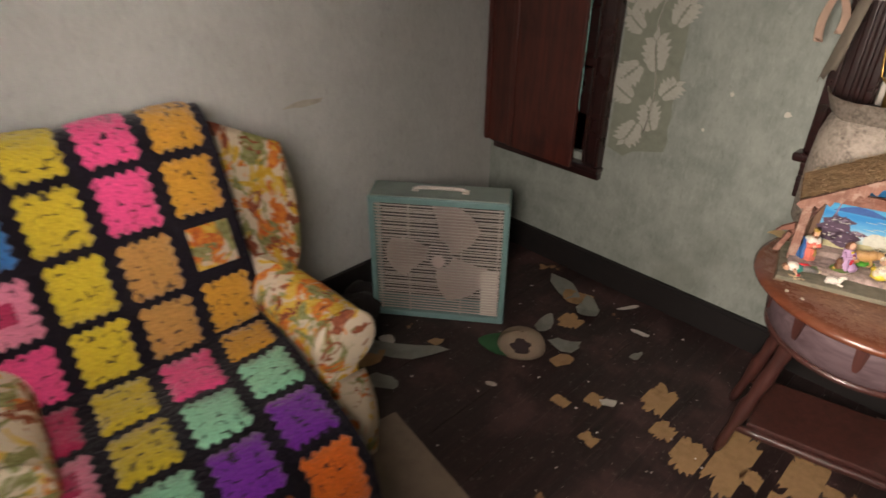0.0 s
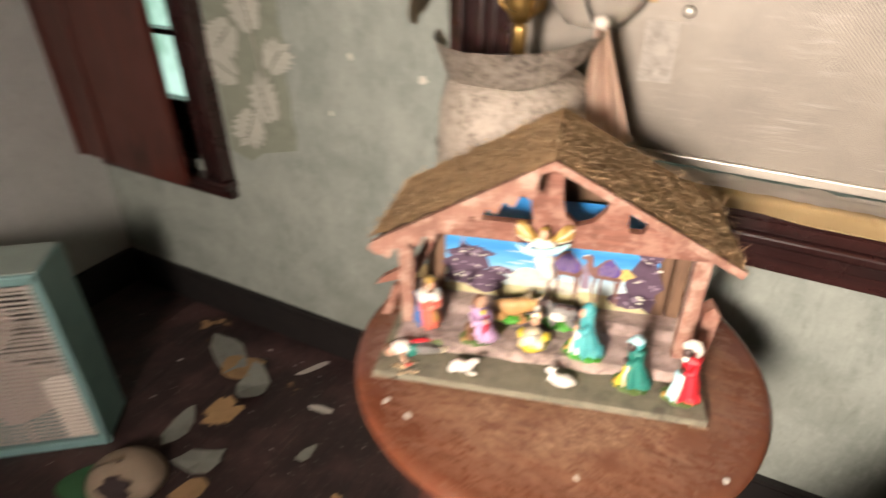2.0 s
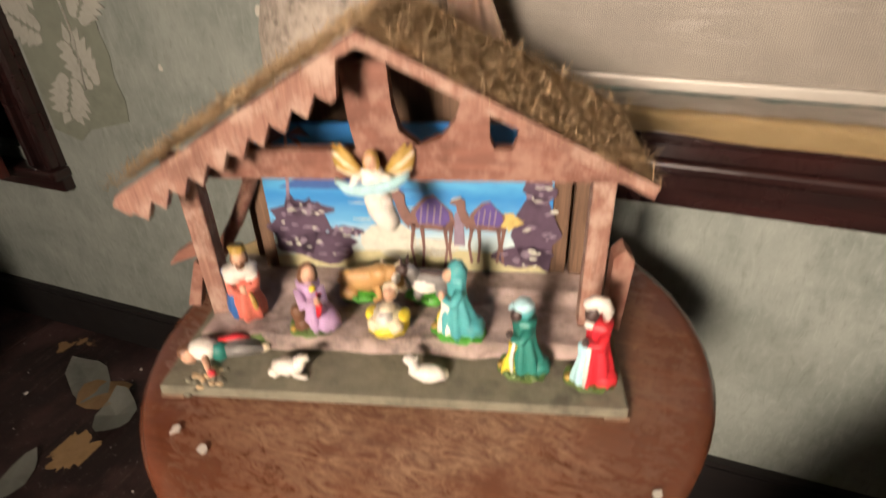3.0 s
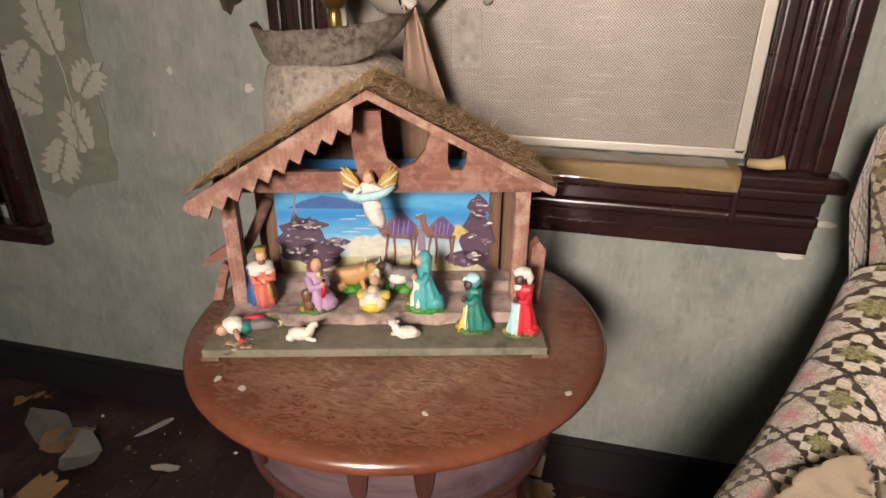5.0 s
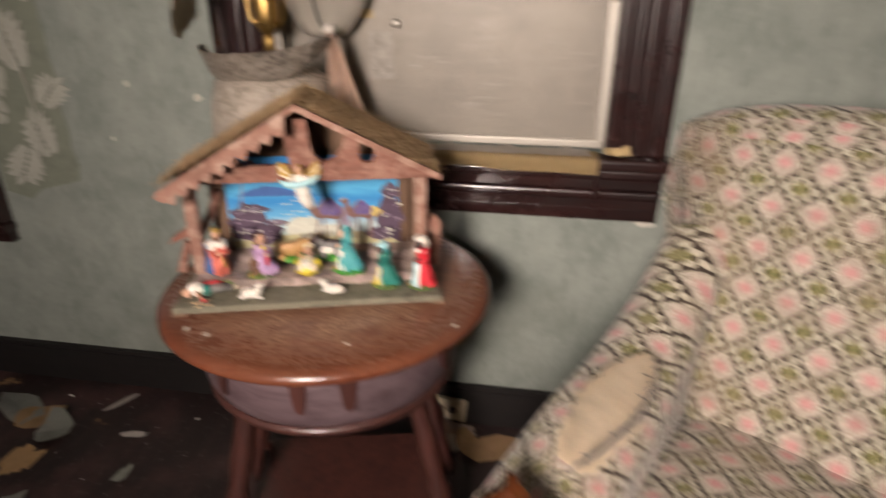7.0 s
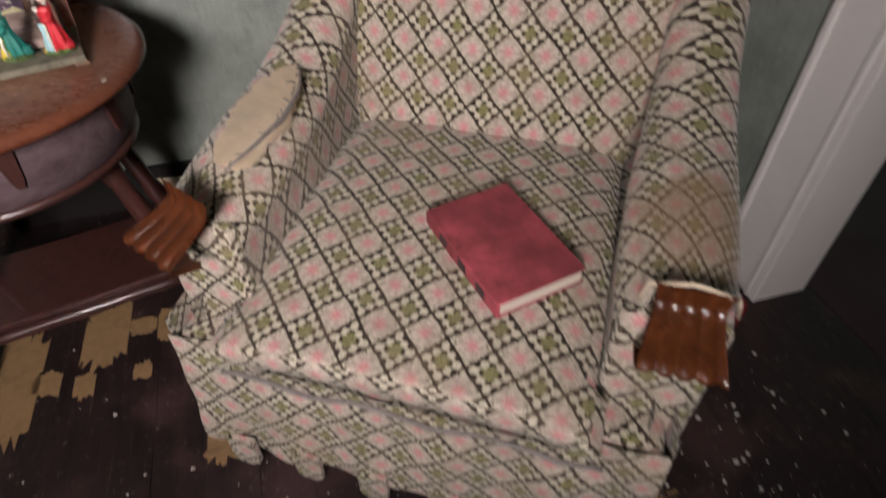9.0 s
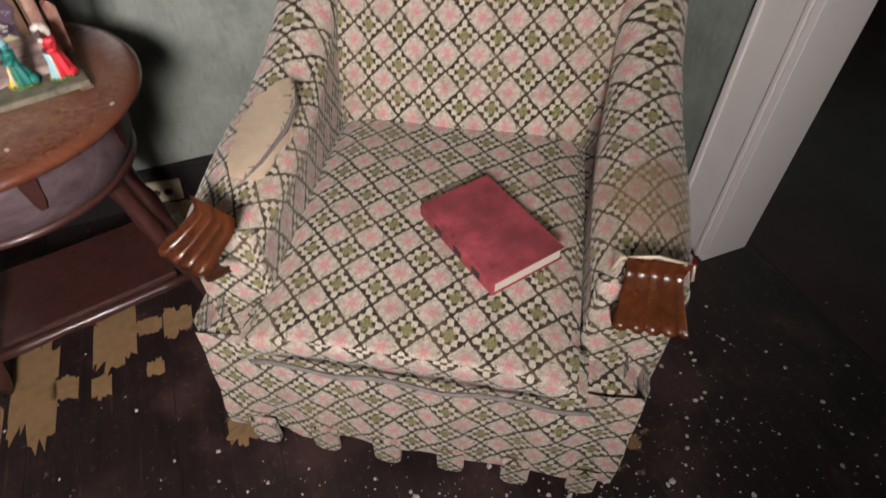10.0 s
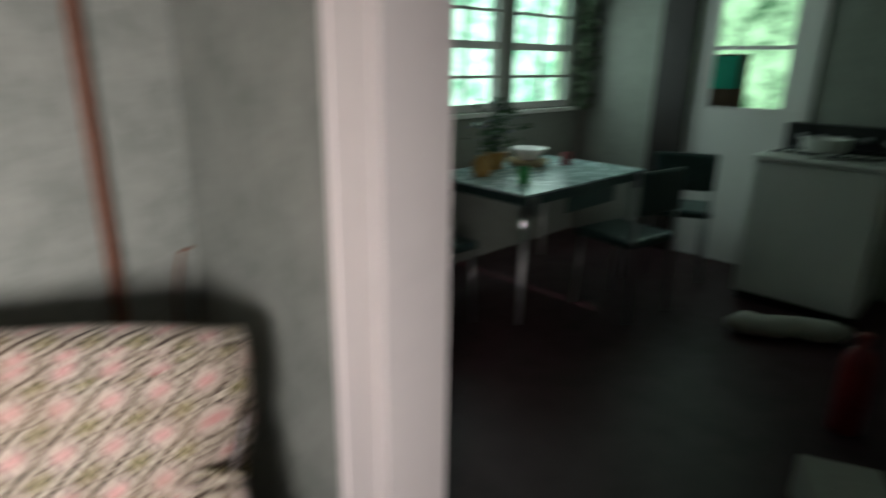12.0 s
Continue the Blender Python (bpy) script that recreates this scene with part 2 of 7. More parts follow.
    for place, reach, dark in (((0.375, -0.17, 0.585), 0.105, 0.62), ((0.05, 0.42, 0.86), 0.16, 0.35), ((-0.36, 0.42, 0.84), 0.12, 0.35)):
        away = t.nodes.new("ShaderNodeVectorMath")
        away.operation = "DISTANCE"
        t.links.new(local, away.inputs[0])
        away.inputs[1].default_value = place
        rag = maths(t, "ADD", away.outputs["Value"], maths(t, "MULTIPLY", maths(t, "SUBTRACT", noise_tex(t, local, 16.0, 4.0), 0.5), 0.12))
        col = mix(t, maths(t, "MULTIPLY", step(t, rag, reach, reach * 0.6), dark), col, (0.23, 0.145, 0.075))
    t.links.new(col, b.inputs["Base Color"])
    b.inputs["Sheen Weight"].default_value = 0.2
    weave = noise_tex(t, uv, 900.0, 2.0)
    bump(t, b, maths(t, "ADD", weave, maths(t, "MULTIPLY", lines, 0.8)), 0.25, 0.0012)
    return m


def floral_fabric(name):
    """Cream upholstery with loose autumn flowers in orange, gold, brown and green."""
    m, t, b = material(name, (0.66, 0.56, 0.42), 0.85, spec=0.2)
    v = coords(t)
    col = mix(t, noise_tex(t, v, 90.0), (0.62, 0.52, 0.38), (0.7, 0.61, 0.47))
    for scale, seed, lo, hi, c1, c2 in ((9.0, 0.0, 0.53, 0.56, (0.55, 0.13, 0.03), (0.72, 0.28, 0.05)), (10.0, 4.0, 0.55, 0.58, (0.6, 0.36, 0.03), (0.7, 0.5, 0.1)),
                                       (11.0, 9.0, 0.55, 0.58, (0.2, 0.2, 0.07), (0.33, 0.34, 0.15)), (13.0, 15.0, 0.585, 0.605, (0.2, 0.06, 0.03), (0.36, 0.12, 0.06))):
        mp = N(t, "ShaderNodeMapping", Location=(seed, seed * 0.7, seed * 1.3))
        t.links.new(v, mp.inputs["Vector"])
        n = noise_tex(t, mp.outputs[0], scale, 3.0, 0.65, 0.8)
        inner = noise_tex(t, mp.outputs[0], scale * 7, 3.0)
        col = mix(t, step(t, n, lo, hi), col, mix(t, step(t, inner, 0.4, 0.6), c1, c2))
    t.links.new(col, b.inputs["Base Color"])
    bump(t, b, noise_tex(t, v, 500.0, 2.0), 0.2, 0.001)
    return m


def yarn(name, colour):
    """Crocheted wool: clustered stitches with dark gaps between them."""
    m, t, b = material(name, colour, 0.95, spec=0.1)
    v = coords(t)
    vo = N(t, "ShaderNodeTexVoronoi", Scale=62.0, Randomness=0.7)
    t.links.new(v, vo.inputs["Vector"])
    hole = step(t, vo.outputs["Distance"], 0.68, 0.78)
    n = noise_tex(t, v, 160.0, 3.0, 0.7)
    col = mix(t, step(t, n, 0.3, 0.7), tuple(c * 0.62 for c in colour), tuple(min(1, c * 1.12) for c in colour))
    col = mix(t, maths(t, "MULTIPLY", hole, 0.9), col, (0.02, 0.015, 0.02))
    t.links.new(col, b.inputs["Base Color"])
    b.inputs["Sheen Weight"].default_value = 0.3
    bump(t, b, maths(t, "SUBTRACT", n, vo.outputs["Distance"]), 0.8, 0.004)
    return m


def glow(name, c1, c2, strength, scale=2.5):
    """Daylit foliage far outside a window."""
    m = bpy.data.materials.new(name)
    m.use_nodes = True
    t = m.node_tree
    t.nodes.remove(t.nodes["Principled BSDF"])
    e = N(t, "ShaderNodeEmission", Strength=strength)
    n = noise_tex(t, coords(t), scale, 6.0, 0.7)
    t.links.new(ramp(t, n, [(0.35, c1), (0.6, c2)]), e.inputs[0])
    t.links.new(e.outputs[0], t.nodes["Material Output"].inputs[0])
    return m


M = {}
M["plaster"] = plaster("green_grey_wallpaper", (0.19, 0.215, 0.19), (0.305, 0.33, 0.295), (0.165, 0.18, 0.15))
M["plaster_west"] = plaster("grey_wallpaper", (0.345, 0.35, 0.325), (0.40, 0.405, 0.38), (0.32, 0.315, 0.28))
M["ceiling"] = plaster("ceiling_plaster", (0.55, 0.53, 0.48), (0.6, 0.58, 0.53), (0.45, 0.42, 0.36))
M["baseboard"] = wood("black_brown_paint", (0.010, 0.007, 0.0065), (0.005, 0.004, 0.004), 0.6)
M["boards"] = boards("dark_floor_boards", (0.032, 0.016, 0.015), (0.010, 0.006, 0.006), (0.30, 0.18, 0.085))
M["maroon"] = wood("dark_maroon_varnish", (0.034, 0.011, 0.010), (0.012, 0.006, 0.006), 0.24, "x", coat=0.4)
M["shutter"] = wood("red_brown_shutter", (0.105, 0.020, 0.012), (0.03, 0.009, 0.007), 0.4, "z", coat=0.3)
M["white_paint"] = plain("white_gloss_paint", (0.8, 0.77, 0.74), 0.45, vary=0.15, scale=14, dark=0.75)
M["fan_teal"] = plain("teal_enamel", (0.17, 0.30, 0.29), 0.4, vary=0.3, scale=18)
M["fan_top"] = plain("dusty_teal_enamel", (0.24, 0.29, 0.26), 0.6, vary=0.3, scale=18)
M["grille"] = plain("dusty_grille_plastic", (0.52, 0.46, 0.41), 0.6, vary=0.3, scale=40)
M["white_grille"] = plain("pale_plastic", (0.62, 0.57, 0.5), 0.5, vary=0.2)
M["blade"] = plain("dusty_fan_blade", (0.52, 0.42, 0.38), 0.55, vary=0.25, scale=12)
# near-black: dark parts, and the shade painted inside the fan
M["fan_back"] = plain("dark_part_and_fan_shade", (0.06, 0.05, 0.045), 0.7)
# unseen ceiling's colour, set dark so less light bounces into the room
M["ceiling_old"] = plaster("dark_ceiling_plaster", (0.20, 0.185, 0.155), (0.24, 0.22, 0.19), (0.15, 0.125, 0.10))
M["table_top"] = worn_top("worn_table_top")
M["table_dark"] = wood("dark_table_wood", (0.085, 0.03, 0.024), (0.035, 0.014, 0.012), 0.35, "z", coat=0.35)
M["table_drum"] = wood("bloomed_drum_wood", (0.15, 0.105, 0.115), (0.065, 0.040, 0.045), 0.45, "x")
M["trellis"] = trellis_fabric("trellis_rose_cloth", 0.068)
M["lining"] = plain("cream_lining_cloth", (0.74, 0.63, 0.47), 0.9, vary=0.3, scale=45, bumpy=0.8)
M["cord"] = plain("grey_cream_cord", (0.23, 0.205, 0.19), 0.9, vary=0.6, scale=60)
M["arm_wood"] = wood("polished_arm_wood", (0.22, 0.065, 0.02), (0.09, 0.028, 0.012), 0.22, "z", coat=0.7)
M["floral"] = floral_fabric("autumn_floral_cloth")
M["black_yarn"] = yarn("black_yarn", (0.02, 0.016, 0.026))


# ---- mesh helpers ----
def part(name, bm, mat, parent=None, label="", smooth=False):
    """Links a bmesh as one mesh object, under a thing or a part."""
    me = bpy.data.meshes.new(name)
    bm.normal_update()
    if smooth:
        for f in bm.faces:
            f.smooth = True
    bm.to_mesh(me)
    bm.free()
    for one in mat if isinstance(mat, (list, tuple)) else (mat,):
        me.materials.append(M[one] if isinstance(one, str) else one)
    ob = new(name, me)
    if parent:
        ob.parent = parent
    if label:
        ob["label"] = label
    return ob


def shared(name, me, parent, m):
    """One more object on an existing mesh."""
    ob = new(name, me)
    ob.parent, ob.matrix_basis = parent, m
    return ob


def empty(name, m, label, category, group=""):
    return tagged(move(new(name), m), label, category, group)


def move(ob, m):
    ob.matrix_basis = m
    return ob


def box(bm, x0, x1, y0, y1, z0, z1, bevel=0.0, segments=2, m=None, mat=0):
    """Adds a box, with rounded edges if asked."""
    made = bmesh.ops.create_cube(bm, size=1.0)
    verts = made["verts"]
    bmesh.ops.scale(bm, verts=verts, vec=(x1 - x0, y1 - y0, z1 - z0))
    bmesh.ops.translate(bm, verts=verts, vec=((x0 + x1) / 2, (y0 + y1) / 2, (z0 + z1) / 2))
    faces = list({f for w in verts for f in w.link_faces})
    if bevel:
        edges = list({e for w in verts for e in w.link_edges})
        out = bmesh.ops.bevel(bm, geom=edges, offset=bevel, segments=segments, affect="EDGES", profile=0.5)
        faces = list({f for f in out["faces"]} | {f for w in out["verts"] for f in w.link_faces})
        verts = list({w for f in faces for w in f.verts})
    for f in faces:
        f.material_index = mat
    if m:
        bmesh.ops.transform(bm, matrix=m, verts=verts)
    return verts


def boxed(name, x0, x1, y0, y1, z0, z1, mat, parent=None, bevel=0.0, label="", m=None):
    bm = bmesh.new()
    box(bm, x0, x1, y0, y1, z0, z1, bevel, m=m)
    return part(name, bm, mat, parent, label)


def prism(bm, points, d0, d1, m=None, mat=0):
    """A flat outline in x and z, given depth along y."""
    a = [bm.verts.new((x, d0, z)) for x, z in points]
    c = [bm.verts.new((x, d1, z)) for x, z in points]
    faces = [bm.faces.new(a), bm.faces.new(c[::-1])]
    for k in range(len(a)):
        faces.append(bm.faces.new((a[k - 1], c[k - 1], c[k], a[k])))
    for f in faces:
        f.material_index = mat
    if m:
        bmesh.ops.transform(bm, matrix=m, verts=a + c)
    bmesh.ops.recalc_face_normals(bm, faces=faces)
    return a + c


def lathe(bm, rings, n=40, m=None, mat=0):
    """A turned solid from (radius, z) rings."""
    loops, made = [], []
    for r, z in rings:
        loops.append([bm.verts.new((r * math.cos(2 * math.pi * k / n), r * math.sin(2 * math.pi * k / n), z)) for k in range(n)])
        made += loops[-1]
    faces = []
    for lo, hi in zip(loops, loops[1:]):
        for k in range(n):
            faces.append(bm.faces.new((lo[k - 1], lo[k], hi[k], hi[k - 1])))
    faces += [bm.faces.new(loops[0][::-1]), bm.faces.new(loops[-1])]
    for f in faces:
        f.material_index, f.smooth = mat, True
    bmesh.ops.recalc_face_normals(bm, faces=faces)
    if m:
        bmesh.ops.transform(bm, matrix=m, verts=made)
    return made


def tube(bm, points, radius, n=8, mat=0):
    """A round bar through points; radius may vary along it."""
    pts = [Vector(p) for p in points]
    rad = radius if isinstance(radius, (list, tuple)) else [radius] * len(pts)
    loops = []
    for k, p in enumerate(pts):
        way = (pts[min(k + 1, len(pts) - 1)] - pts[max(k - 1, 0)]).normalized()
        side = way.cross(Vector((0.13, 0.21, 0.97))).normalized()
        up = side.cross(way)
        loops.append([bm.verts.new(p + rad[k] * (math.cos(2 * math.pi * j / n) * side + math.sin(2 * math.pi * j / n) * up)) for j in range(n)])
    faces = []
    for lo, hi in zip(loops, loops[1:]):
        for j in range(n):
            faces.append(bm.faces.new((lo[j - 1], lo[j], hi[j], hi[j - 1])))
    faces += [bm.faces.new(loops[0][::-1]), bm.faces.new(loops[-1])]
    for f in faces:
        f.material_index, f.smooth = mat, True
    bmesh.ops.recalc_face_normals(bm, faces=faces)


def blob(bm, x, y, z, rx, ry, rz, mat=0, m=None, rings=8, lump=0.0):
    """A rounded lump."""
    made = bmesh.ops.create_uvsphere(bm, u_segments=rings * 2, v_segments=rings, radius=1.0)["verts"]
    for w in made:
        k = 1 + lump * noise.noise(w.co * 2.3 + Vector((x, y, z)) * 40)
        w.co = Vector((w.co.x * rx * k, w.co.y * ry * k, w.co.z * rz * k))
    bmesh.ops.transform(bm, matrix=Matrix.Translation((x, y, z)) @ (m or Matrix()), verts=made)
    for f in {f for w in made for f in w.link_faces}:
        f.material_index, f.smooth = mat, True
    return made


def cloth_uv(bm):
    """Lays cloth coordinates in metres over a part by the way that each face looks."""
    layer = bm.loops.layers.uv.verify()
    bm.normal_update()
    for f in bm.faces:
        n = f.normal
        for lp in f.loops:
            c = lp.vert.co
            if abs(n.x) > 0.8 * max(abs(n.y), abs(n.z)) and abs(n.x) > 0.62:
                lp[layer].uv = (c.y + 0.03, c.z)
            elif abs(n.z) > abs(n.y):
                lp[layer].uv = (c.x, c.y)
            else:
                lp[layer].uv = (c.x, c.z)


def sheet(fn, nu, nv, thick=0.0):
    """A surface from fn(u, v) for u, v in 0..1, thickened downwards if asked."""
    bm = bmesh.new()
    g = [[bm.verts.new(fn(i / nu, j / nv)) for j in range(nv + 1)] for i in range(nu + 1)]
    for i in range(nu):
        for j in range(nv):
            f = bm.faces.new((g[i][j], g[i + 1][j], g[i + 1][j + 1], g[i][j + 1]))
            f.smooth = True
    if thick:
        bmesh.ops.solidify(bm, geom=bm.faces[:], thickness=thick)
    return bm


def structure(ob, label):
    return tagged(ob, label, kind="structure")


# ---- structure: the room ----
XE, YS, H = 3.25, -2.28, 2.45
DOOR_N, DOOR_S, DOOR_H = -0.80, -1.62, 2.04


def wall(name, boxes, mat, label):
    bm = bmesh.new()
    for b in boxes:
        box(bm, *b)
    return structure(part(name, bm, mat), label)


W1 = (0.125, 0.53, 0.56, 1.98)
W2 = (1.475, 2.235, 0.80, 1.98)
wall("wall_north", [(-0.15, W1[0], 0, 0.15, 0, H), (W1[0], W1[1], 0, 0.15, 0, W1[2]), (W1[0], W1[1], 0, 0.15, W1[3], H), (W1[1], W2[0] - 0.02, 0, 0.15, 0, H),
                    (W2[0] - 0.02, W2[1] - 0.02, 0, 0.15, 0, W2[2]), (W2[0] - 0.02, W2[1] - 0.02, 0, 0.15, W2[3], H), (W2[1] - 0.02, XE, 0, 0.15, 0, H)], "plaster", "faded green-grey papered wall with two windows")
wall("wall_west", [(-0.15, 0, YS, 0, 0, H)], "plaster_west", "plain stained grey papered wall")
wall("wall_east", [(XE, 3.37, DOOR_N, 0.15, 0, H), (XE, 3.37, DOOR_S, DOOR_N, DOOR_H, H), (XE, 3.37, YS, DOOR_S, 0, H)], "plaster", "green-grey wall with the kitchen doorway")
# unseen wall; its opening is made up to hold the torch stand-in lamps
wall("wall_south", [(-0.15, 1.42, YS - 0.15, YS, 0, H), (1.42, 2.10, YS - 0.15, YS, 0, 1.15), (1.42, 2.10, YS - 0.15, YS, 1.9, H), (2.10, 3.40, YS - 0.15, YS, 0, H)], "plaster", "unseen plain papered wall with an added opening for lamps")
wall("ceiling", [(-0.15, 3.40, YS - 0.15, 0.15, H, H + 0.1)], "ceiling_old", "unseen plaster ceiling, coloured dark to cut bounced light")

bm = bmesh.new()
box(bm, 0, XE - 0.12, -0.02, 0, 0, 0.112)
box(bm, 0, XE - 0.12, -0.016, 0, 0.112, 0.124)
structure(part("baseboard_north", bm, "baseboard"), "nearly black painted baseboard")
structure(boxed("baseboard_west", 0, 0.02, YS, -0.021, 0, 0.13, "baseboard", bevel=0.003), "nearly black painted baseboard")
structure(boxed("baseboard_east", XE - 0.02, XE, -0.671, 0, 0, 0.13, "baseboard", bevel=0.003), "nearly black painted baseboard")

# the doorway's white casing and jamb
bm = bmesh.new()
box(bm, XE - 0.02, XE, DOOR_N, -0.672, 0, DOOR_H + 0.11, 0.003)
box(bm, XE - 0.026, XE - 0.018, DOOR_N, DOOR_N + 0.014, 0, DOOR_H, 0.003)
box(bm, XE - 0.026, XE - 0.018, -0.69, -0.672, 0, DOOR_H + 0.11, 0.003)
structure(part("door_casing_north", bm, "white_paint"), "white painted door casing, scuffed and chipped")
structure(boxed("door_casing_south", XE - 0.02, XE, DOOR_S - 0.116, DOOR_S, 0, DOOR_H + 0.11, "white_paint", bevel=0.003), "white painted door casing")
structure(boxed("door_casing_top", XE - 0.02, XE, DOOR_S, DOOR_N, DOOR_H, DOOR_H + 0.11, "white_paint", bevel=0.003), "white painted door casing")
structure(boxed("door_jamb_north", XE - 0.022, 3.376, DOOR_N - 0.02, DOOR_N - 0.001, 0, DOOR_H, "white_paint", bevel=0.002), "white painted door jamb")
structure(boxed("door_jamb_south", XE - 0.022, 3.376, DOOR_S + 0.001, DOOR_S + 0.02, 0, DOOR_H, "white_paint", bevel=0.002), "white painted door jamb")


# ---- the shuttered window ----
def casing(name, x0, x1, z0, z1, side, out, parent_label):
    """A moulded wooden window casing round an opening, with stool and apron."""
    root = structure(new(name), parent_label)
    for n, (a, b) in (("left_casing", (x0 - side, x0)), ("right_casing", (x1, x1 + side))):
        bm = bmesh.new()
        box(bm, a, b, -0.018, 0, z0, z1 + side, 0.002)
        w = b - a
        for k, (f0, f1, d) in enumerate(((0.02, 0.2, 0.034), (0.28, 0.40, 0.026), (0.46, 0.62, 0.03), (0.74, 0.97, 0.04))):
            if w > 0.09 or k in (0, 3):
                g0, g1 = (f0, f1) if n == "right_casing" else (1 - f1, 1 - f0)
                box(bm, a + g0 * w, a + g1 * w, -d, -0.01, z0, z1 + side, 0.006, 3)
        part(n, bm, "maroon", root)
    bm = bmesh.new()
    box(bm, x0, x1, -0.03, 0, z1, z1 + side, 0.004)
    part("head_casing", bm, "maroon", root)
    return root


w1 = casing("window_1", W1[0], W1[1], 0.53, W1[3], 0.088, 0.03, "dark wooden window with a closed red-brown shutter")
bm = bmesh.new()
box(bm, 0.035, 0.625, -0.05, 0, 0.505, 0.53, 0.006)
part("sill", bm, "maroon", w1)
bm = bmesh.new()
box(bm, 0.042, 0.619, -0.03, 0, 0.472, 0.505, 0.004)
part("apron", bm, "maroon", w1)
bm = bmesh.new()
for a, b in ((W1[0], W1[0] + 0.035), (W1[1] - 0.080, W1[1])):
    box(bm, a, b, 0.03, 0.07, 0.53, W1[3], 0.004)
for a, b in ((0.53, 0.72), (0.90, 0.915), (1.22, 1.26), (1.93, 1.98)):
    box(bm, W1[0] + 0.035, W1[1] - 0.035, 0.03, 0.07, a, b, 0.004)
part("sash", bm, "maroon", w1)
glass, gt, gb = material("window_glass", (0.9, 0.95, 0.93), 0.03)
gb.inputs["Transmission Weight"].default_value = 1.0
gb.inputs["IOR"].default_value = 1.45
M["glass"] = glass


def pane(x0, x1, y0, y1, z0, z1, parent):
    ob = boxed("pane", x0, x1, y0, y1, z0, z1, "glass", parent)
    ob.visible_shadow = False
    return ob


pane(W1[0] + 0.03, W1[1] - 0.03, 0.048, 0.052, 0.58, 1.94, w1)
# shutter: wide boards with a raised stile, standing a little ajar
sh = empty("window_shutter", pose(0.022, -0.062, 0.522, 0, 0, -2.2), "red-brown varnished wooden shutter board standing slightly ajar", "shutter")
bm = bmesh.new()
box(bm, 0.0, 0.16, -0.011, 0.011, 0.0, 1.45, 0.004)
part("board", bm, "shutter", sh)
bm = bmesh.new()
box(bm, 0.162, 0.494, -0.011, 0.011, -0.004, 1.45, 0.004)
part("board", bm, "shutter", sh)
bm = bmesh.new()
box(bm, 0.145, 0.172, -0.020, -0.009, 0, 1.45, 0.006, 3)
part("batten", bm, "shutter", sh)
boxed("stile", 0.004, 0.03, -0.02, -0.011, 0.0, 1.45, "shutter", sh, 0.004)
M["leaves_out"] = glow("daylit_leaves", (0.10, 0.30, 0.16), (0.7, 1.0, 0.9), 0.9)
structure(boxed("backdrop_north", -1.2, 3.1, 1.0, 1.02, -0.2, 3.2, "leaves_out"), "daylit foliage outside the windows")

# ---- the screened window ----
w2 = casing("window_2", W2[0], W2[1], 0.80, W2[3], 0.135, 0.03, "dark maroon moulded window casing behind the table")
bm = bmesh.new()
box(bm, 1.325, 2.39, -0.062, 0.0, 0.772, 0.80, 0.008, 3)
part("sill", bm, "maroon", w2)
bm = bmesh.new()
for z0, z1, d in ((0.748, 0.772, 0.044), (0.722, 0.748, 0.03), (0.700, 0.722, 0.04), (0.676, 0.700, 0.028), (0.645, 0.676, 0.022)):
    box(bm, 1.35, 2.368, -d, 0, z0, z1, 0.007 if d > 0.03 else 0.002, 3)
part("apron", bm, "maroon", w2)
bm = bmesh.new()
for a, b in ((W2[0], W2[0] + 0.03), (W2[1] - 0.03, W2[1])):
    box(bm, a, b, 0.05, 0.09, 0.80, 1.98, 0.004)
part("sash", bm, "maroon", w2)
pane(W2[0] + 0.03, W2[1] - 0.03, 0.068, 0.072, 0.82, 1.96, w2)


def mesh_screen(name):
    """Fine punched screen, dusty beige, over a pale board."""
    m, t, b = material(name, (0.36, 0.33, 0.28), 0.45, 0.2)
    v = coords(t)
    sep = t.nodes.new("ShaderNodeSeparateXYZ")
    t.links.new(v, sep.inputs[0])
    k = 2 * math.pi / 0.0056
    sx, sz = (maths(t, "SINE", maths(t, "MULTIPLY", sep.outputs[i], k)) for i in (0, 2))
    dots = step(t, maths(t, "MULTIPLY", sx, sz), 0.05, 0.40)
    n, st = noise_tex(t, v, 6.0, 5.0), noise_tex(t, stretched(t, v, 6, 6, 90), 1.5, 4.0, 0.7)
    col = mix(t, step(t, n, 0.35, 0.7), (0.34, 0.305, 0.255), (0.25, 0.225, 0.19))
    col = mix(t, maths(t, "MULTIPLY", step(t, st, 0.55, 0.7), 0.5), col, (0.5, 0.46, 0.41))
    col = mix(t, maths(t, "MULTIPLY", dots, 0.85), col, (0.075, 0.066, 0.055))
    t.links.new(col, b.inputs["Base Color"])
    bump(t, b, dots, 0.3, 0.001)
    return m


M["screen"] = mesh_screen("punched_screen")
M["screen_frame"] = plain("dull_aluminium", (0.5, 0.47, 0.41), 0.4, 0.5, vary=0.2)
M["tan_paper"] = plain("yellowed_paper", (0.46, 0.34, 0.17), 0.85, vary=0.3, scale=20)
M["white_paper"] = plain("crumpled_white_paper", (0.62, 0.57, 0.5), 0.85, vary=0.3, scale=25)
M["brass"] = plain("tarnished_brass", (0.42, 0.27, 0.09), 0.3, 0.9, vary=0.3)
M["faded_label"] = plain("faded_grey_label", (0.36, 0.33, 0.285), 0.6, vary=0.7, scale=60)
scr = empty("window_screen", pose(0, 0, 0), "dusty beige punched metal window screen in aluminium frame", "window screen")
boxed("screen_panel", 1.485, 2.222, -0.006, 0.002, 0.815, 1.122, "screen", scr)
bm = bmesh.new()
